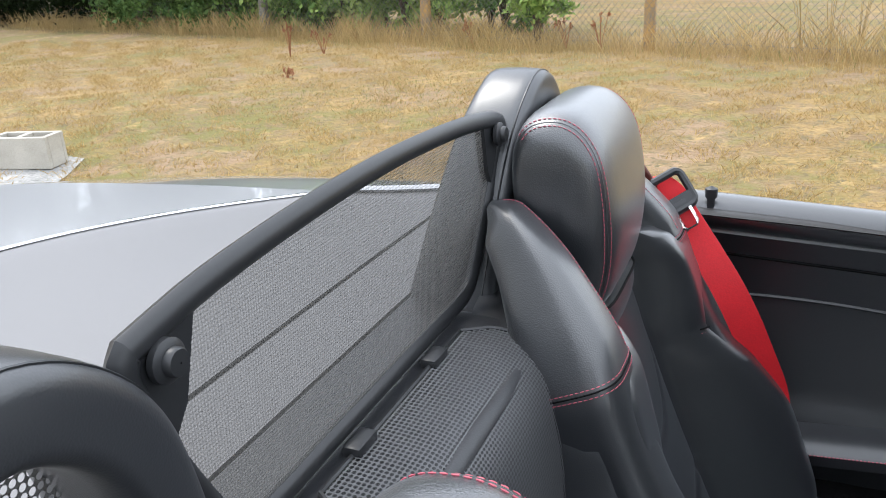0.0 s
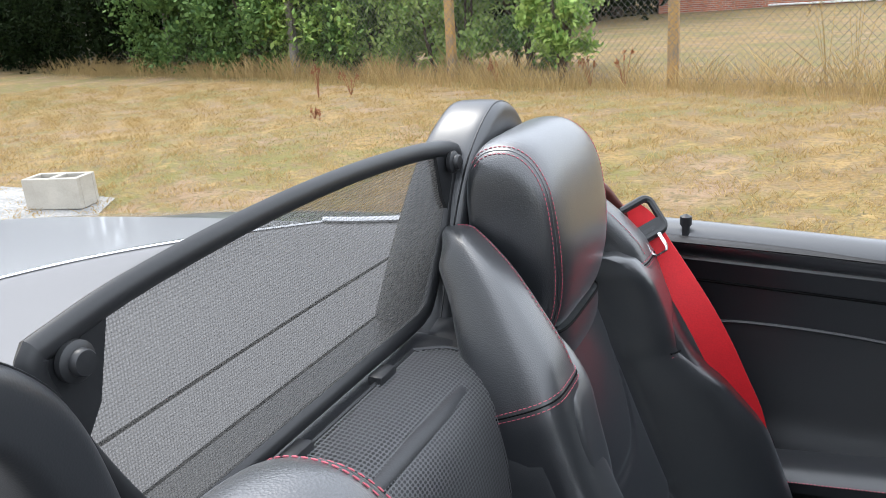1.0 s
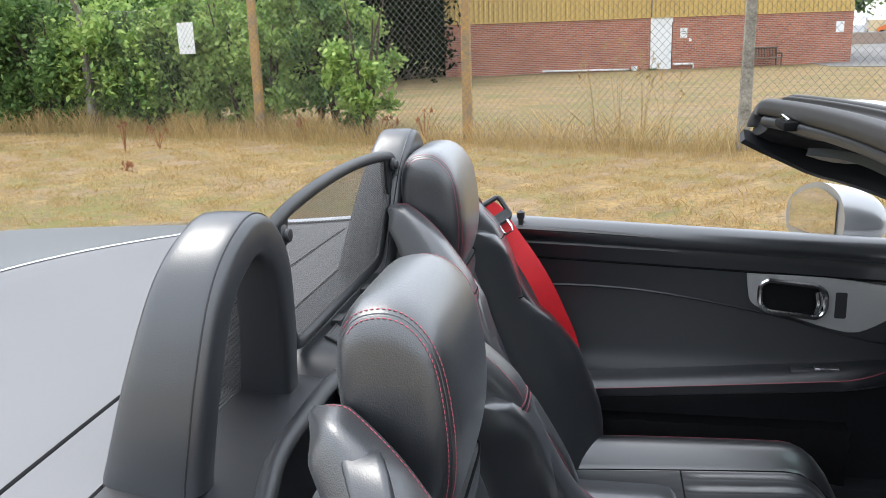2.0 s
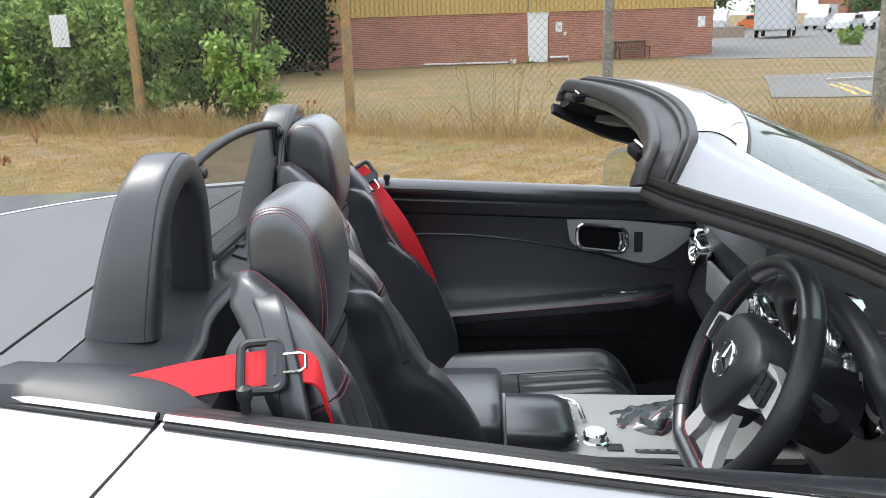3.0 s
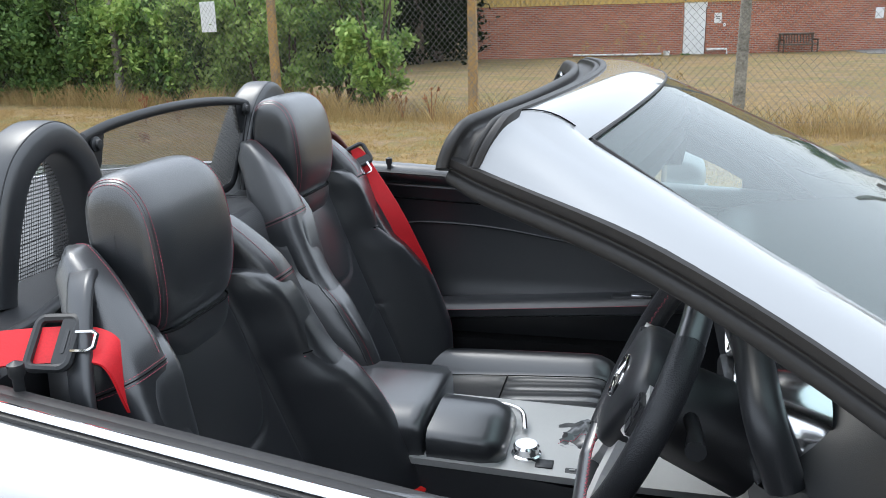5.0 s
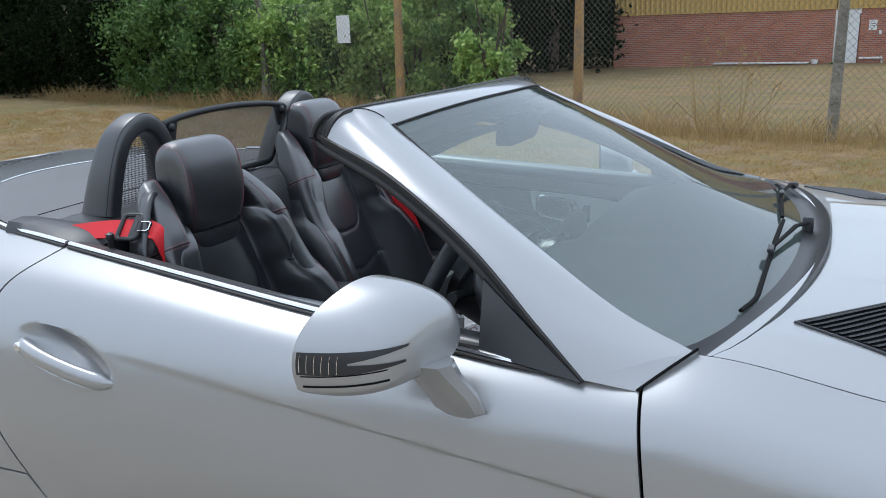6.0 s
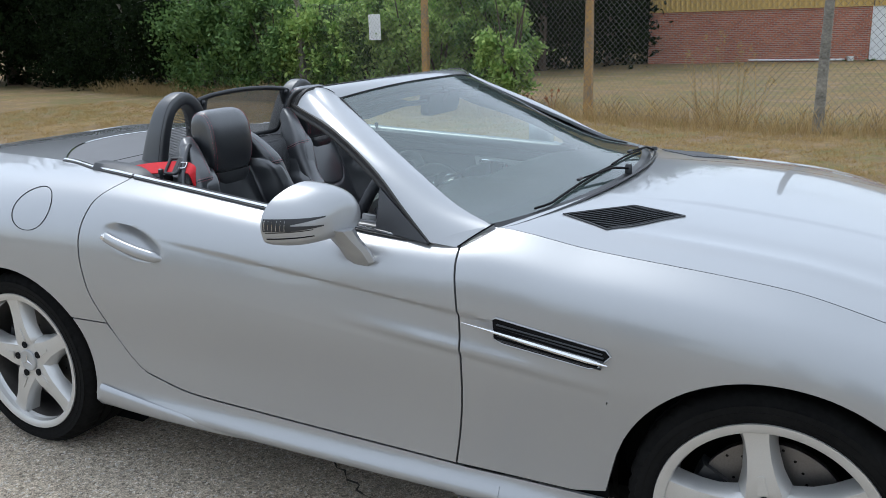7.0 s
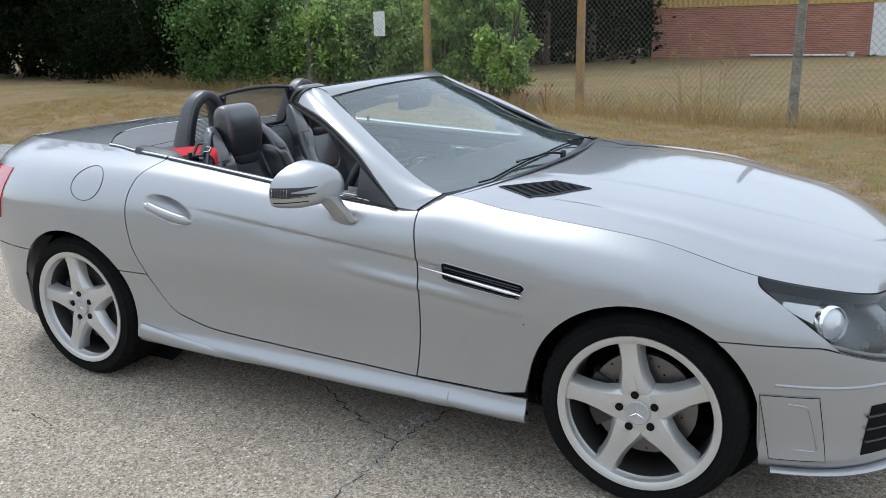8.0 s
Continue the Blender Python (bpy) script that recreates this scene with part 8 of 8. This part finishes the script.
while a < wlen - 0.05:
    v = [bm.verts.new(on_wall(a + da, z, o)) for z in (zmid + 0.02, ztop) for da, o in ((-0.05, -0.02), (-0.03, 0.03), (0.03, 0.03), (0.05, -0.02))]
    for i in range(3):
        bm.faces.new((v[i], v[i + 1], v[i + 5], v[i + 4]))
    a += 0.2
part("cladding_ribs", bm, YELLOW, hall, smooth=False)
part("cladding_joint", tube([on_wall(DOOR_A + 0.03, zmid, 0.04), on_wall(DOOR_A + 0.03, ztop, 0.04)], 0.02, 4), IRON, hall)
roof = wall_box(-0.2, wlen + 0.2, ztop, ztop + 0.2, 0.2, 14, IRON, "roof")
dr = wall_box(DOOR_A + 0.03, DOOR_A + 0.93, -0.46, 1.50, -0.03, 0.05, WHITE_PAINT, "door", "white flush door")
wall_box(DOOR_A, DOOR_A + 0.96, 1.50, zmid, -0.0, 0.2, WHITE_PAINT, "door_head")
part("door_handle", tube([on_wall(DOOR_A + 0.85, 0.55, 0.01), on_wall(DOOR_A + 0.75, 0.55, 0.02)], 0.015, 6), CHROME, dr)
wall_box(DOOR_A + 1.28, DOOR_A + 1.58, 0.85, 1.25, 0.012, 0.012, WHITE_PAINT, "notice", "white notice with faint lines")
wall_box(DOOR_A + 1.34, DOOR_A + 1.52, 1.08, 1.11, 0.016, 0.004, IRON, "notice_bar")
wall_box(DOOR_A + 1.34, DOOR_A + 1.50, 1.00, 1.03, 0.016, 0.004, IRON, "notice_bar")
wall_box(DOOR_A + 1.66, DOOR_A + 1.76, 0.70, 0.84, 0.06, 0.06, WHITE_PAINT, "junction_box")
wall_box(wlen - 0.75, wlen - 0.40, 0.85, 1.30, 0.012, 0.012, WHITE_PAINT, "notice", "white notice")
part("waste_pipe", tube([on_wall(DOOR_A - 4.6, -0.30, 0.06), on_wall(DOOR_A - 0.9, -0.36, 0.06)], 0.04, 8), WHITE_PAINT, hall, "white pipe along the wall")
part("waste_pipe", tube([on_wall(DOOR_A + 1.0, -0.22, 0.08), on_wall(DOOR_A + 1.85, -0.22, 0.08), on_wall(DOOR_A + 1.86, -0.5, 0.08)], 0.045, 8), WHITE_PAINT, hall, "white pipe along the wall")
bkt = thing("plastic_bucket", "white plastic bucket by the hall's wall", "bucket")
part("bucket_body", lathe([(0.10, 0), (0.14, 0.28), (0.13, 0.28), (0.09, 0.02)], 16, "z", on_wall(DOOR_A - 0.75, -0.50, 0.3)), WHITE_PAINT, bkt)
tagged(crown("weed_patch", on_wall(DOOR_A - 0.5, -0.4, 0.3), (0.7, 0.3, 0.14), 300, 0.06, LEAF, hall, "green weeds at the wall", seed=3), kind="stuff")
# bench
bench = thing("garden_bench", "weathered brown slatted garden bench against the wall", "bench")
WOOD = mat("weathered_wood", (0.11, 0.075, 0.055), 0.85, 0, var=0.3, grain=40, patch=4, bump=0.3)
A0 = (Vector((5.15, 36.53, 0)) - Vector((W0.x, W0.y, 0))).length
for k in range(4):
    part("seat_slat", tube([on_wall(A0, -0.10, 0.25 + 0.11 * k), on_wall(A0 + 1.5, -0.10, 0.25 + 0.11 * k)], 0.045, 4, flat=0.4), WOOD, bench, smooth=False)
for k in range(12):
    part("back_slat", tube([on_wall(A0 + 0.08 + 0.12 * k, -0.05, 0.2), on_wall(A0 + 0.08 + 0.12 * k, 0.30, 0.13)], 0.022, 4), WOOD, bench, smooth=False)
part("back_rail", tube([on_wall(A0, 0.32, 0.13), on_wall(A0 + 1.5, 0.32, 0.13)], 0.04, 4), WOOD, bench, smooth=False)
for a in (0.04, 1.46):
    part("leg", tube([on_wall(A0 + a, -0.58, 0.62), on_wall(A0 + a, 0.08, 0.62)], 0.035, 4), WOOD, bench, smooth=False)
    part("leg", tube([on_wall(A0 + a, -0.58, 0.15), on_wall(A0 + a, 0.33, 0.13)], 0.035, 4), WOOD, bench, smooth=False)
    part("arm", tube([on_wall(A0 + a, 0.09, 0.15), on_wall(A0 + a, 0.09, 0.66)], 0.03, 4), WOOD, bench, smooth=False)

# ---- car park beyond the hall ----
def lay_sheet(name, c, nu, nv, lift, material):
    """A sheet that follows the ground between four corners."""
    def f(u, v):
        x = (1 - v) * ((1 - u) * c[0][0] + u * c[1][0]) + v * ((1 - u) * c[3][0] + u * c[2][0])
        y = (1 - v) * ((1 - u) * c[0][1] + u * c[1][1]) + v * ((1 - u) * c[3][1] + u * c[2][1])
        return Vector((x, y, float(lay(x, y)) + lift))
    return part(name, thicken(grid(f, nu, nv), 0.2, (0, 0, 1)), material, None)


tagged(lay_sheet("car_park", ((8.0, 33.2), (70, -4), (120, 130), (10.6, 130)), 50, 60, 0.018, TARMAC), "grey tarmac car park beyond the lawn", "car park", kind="structure")
tagged(lay_sheet("tarmac_path", ((4.05, 11.9), (40, 5.0), (40, 14.6), (5.95, 18.3)), 60, 8, 0.016, TARMAC), "grey tarmac path across the lawn", "path", kind="structure")
tagged(lay_sheet("kerb", ((6.15, 15.15), (40, 12.2), (40, 12.34), (6.2, 15.30)), 40, 2, 0.07, BLOCK), "grey concrete kerb along the path", "kerb", kind="structure")
YELLOW_PAINT = mat("yellow_road_paint", (0.55, 0.38, 0.10), 0.8, 0, var=0.3, grain=30, bump=0.1)
for a in (0.0, 0.20):
    tagged(lay_sheet("road_marking", ((5.30 + a, 11.9), (5.38 + a, 11.9), (5.98 + a, 14.5), (5.90 + a, 14.5)), 2, 6, 0.022, YELLOW_PAINT), "faded yellow line on the tarmac", "road marking", kind="structure")
low_wall = thing("low_wall", "low brown brick wall in the car park", "wall", kind="structure")
part("wall_body", loft([[Vector((x, y, z)) + Vector((0, d, 0)) for d, z in ((0, -0.6), (0, 0.35), (0.25, 0.35), (0.25, -0.6))] for x, y in ((13.0, 66.0), (19.0, 64.0))]), BRICK, low_wall, smooth=False)
part("coping", loft([[Vector((x, y, z)) + Vector((0, d, 0)) for d, z in ((-0.03, 0.35), (-0.03, 0.42), (0.28, 0.42), (0.28, 0.35))] for x, y in ((13.0, 66.0), (19.0, 64.0))]), BLOCK, low_wall, smooth=False)


def vehicle(x, y, turn, L, Wd, H, m, kind, label, name):
    """A distant van or car: shaped body, glazing, four wheels."""
    z0 = -0.36
    T = Matrix.Translation((x, y, z0)) @ Matrix.Rotation(radians(turn), 4, "Z")
    v = thing(name, label, kind)
    if name == "van":
        side = [(-L / 2, 0.35), (-L / 2, H), (L * 0.22, H), (L * 0.34, H * 0.62), (L / 2, H * 0.5), (L / 2, 0.35)]
    elif name == "box_lorry":
        side = [(-L / 2, 0.55), (-L / 2, H), (L * 0.24, H), (L * 0.24, H * 0.72), (L * 0.42, H * 0.70), (L / 2, H * 0.42), (L / 2, 0.4), (L * 0.24, 0.4)]
    else:
        side = [(-L / 2, 0.3), (-L / 2, H * 0.6), (-L * 0.42, H * 0.66), (-L * 0.28, H), (L * 0.08, H), (L * 0.25, H * 0.66), (L * 0.48, H * 0.55), (L / 2, 0.3)]
    bm = loft([[Vector((a, w, b)) for a, b in side] for w in (-Wd / 2, Wd / 2)])
    bmesh.ops.bevel(bm, geom=bm.edges[:], offset=0.06, segments=2, affect="EDGES")
    bmesh.ops.transform(bm, matrix=T, verts=bm.verts)
    part("body", bm, m, v)
    g0, g1 = (L * 0.08, L * 0.30) if name != "car" else (-L * 0.26, L * 0.16)
    zt = H * (0.86 if name != "car" else 0.93)
    for s in (-1, 1):
        bm = box((g1 - g0, 0.02, H * 0.2), ((g0 + g1) / 2, s * (Wd / 2 + 0.005), zt - H * 0.12), 0.004, 1)
        bmesh.ops.transform(bm, matrix=T, verts=bm.verts)
        part("window", bm, DARKGLASS, v, smooth=False)
        for a in (-L * 0.32, L * 0.32):
            bm = lathe([(0.02, 0.02), (0.2, 0.03), (0.33, 0.02), (0.33, -0.18)], 18, "y", (a, 0, 0.33))
            bmesh.ops.scale(bm, vec=(1, s, 1), verts=bm.verts)
            bmesh.ops.translate(bm, vec=(0, s * Wd / 2, 0), verts=bm.verts)
            bmesh.ops.transform(bm, matrix=T, verts=bm.verts)
            part("wheel", bm, TYRE, v)


DARKGLASS = mat("dark_vehicle_glass", (0.03, 0.035, 0.04), 0.08, 0, var=0.05, bump=0.0)
VAN_WHITE = mat("white_van_paint", (0.58, 0.59, 0.6), 0.4, 0, var=0.05, bump=0.0, coat=0.3)
CAR_GREY = mat("grey_car_paint", (0.28, 0.3, 0.32), 0.3, 0.5, var=0.03, bump=0.0, coat=0.8)
ORANGE_PAINT = mat("orange_plant_paint", (0.65, 0.16, 0.03), 0.5, 0, var=0.1, bump=0.0)
vehicle(20.4, 61.3, 66, 6.2, 2.3, 3.1, VAN_WHITE, "lorry", "white box lorry parked seen from behind", "box_lorry")
vehicle(23.7, 89.3, 250, 4.4, 1.9, 2.2, VAN_WHITE, "van", "small white lorry far off in the car park", "van")
vehicle(24.9, 82.0, 160, 2.6, 1.5, 1.6, ORANGE_PAINT, "car", "small orange works vehicle", "car")
vehicle(31.8, 83.0, 236, 4.8, 1.9, 2.3, VAN_WHITE, "van", "white panel van parked far off", "van")
vehicle(28.7, 69.5, 228, 4.0, 1.7, 1.45, VAN_WHITE, "car", "white hatchback car parked far off", "car")
vehicle(33.6, 76.5, 226, 4.3, 1.8, 1.5, VAN_WHITE, "car", "white car parked far off", "car")
vehicle(31.6, 66.2, 222, 4.3, 1.8, 1.5, CAR_GREY, "car", "grey car parked far off", "car")
vehicle(36.0, 70.0, 200, 4.3, 1.8, 1.5, CAR_GREY, "car", "grey car parked far off", "car")
gb2 = thing("grit_bin", "yellow plastic grit bin on tarmac", "grit bin")
part("bin_body", loft([[Vector((19.75 + a * w, 42.0 + b * w, z)) for a, b in ((-1, -0.8), (1, -0.8), (1, 0.8), (-1, 0.8))] for w, z in ((0.24, -0.5), (0.29, 0.10), (0.31, 0.12), (0.27, 0.24), (0.12, 0.28))]), mat("yellow_plastic", (0.75, 0.5, 0.02), 0.5, 0, var=0.06, bump=0.02), gb2, smooth=False)
low_bush = thing("low_shrub", "clipped round green shrub in the car park", "shrub")
crown("crown", (18.6, 44.1, -0.02), (0.95, 0.8, 0.48), 2600, 0.07, LEAF_LIGHT, low_bush, seed=8)
part("stem", tube([(18.6, 44.1, -0.5), (18.6, 44.1, 0.1)], [0.06, 0.03], 6), TREAD, low_bush)
HOUSE_BRICK = mat("far_brick", (0.30, 0.13, 0.08), 0.9, 0, var=0.2, grain=6, patch=0.4, bump=0.0)
ROOF = mat("far_roof_tiles", (0.09, 0.06, 0.05), 0.9, 0, var=0.2, grain=8, patch=0.5, bump=0.0)
for x, y, w, h in ((50, 104, 18, 4.5), (76, 96, 24, 5.0), (95, 90, 20, 5.0)):
    hs2 = thing("house", "distant brick building with a dark roof", "building")
    part("wall", box((w, 9, h), (x, y, h / 2 - 0.4), 0), HOUSE_BRICK, hs2, smooth=False)
    rf = part("roof", loft([[Vector((x + s * (w / 2 + 0.3), y + a, z)) for a, z in ((-5, h - 0.4), (0, h + 2.6), (5, h - 0.4))] for s in (-1, 1)]), ROOF, hs2, smooth=False)
    for q in range(int(w / 4)):
        part("window", box((1.3, 0.1, 1.2), (x - w / 2 + 2 + 4 * q, y - 4.52, h * 0.5), 0), DARKGLASS, hs2, smooth=False)
for k, (x, y, h, w) in enumerate([(22, 100, 9, 5), (30.5, 96, 10, 4), (44, 96, 8, 4), (26, 118, 14, 8), (70, 100, 13, 7), (5, 95, 12, 7), (-12, 60, 12, 7), (-30, 40, 13, 7), (-48, 30, 13, 7), (-50, 12, 13, 7)]):
    tree(x, y, h, w, 3500, 0.30, LEAF, 120 + k, "distant round green leafy tree", low=0.1)


# No part lies deeper than two levels below its thing.
for o in list(scene.objects):
    while o.parent and o.parent.parent and o.parent.parent.parent:
        o.parent = o.parent.parent
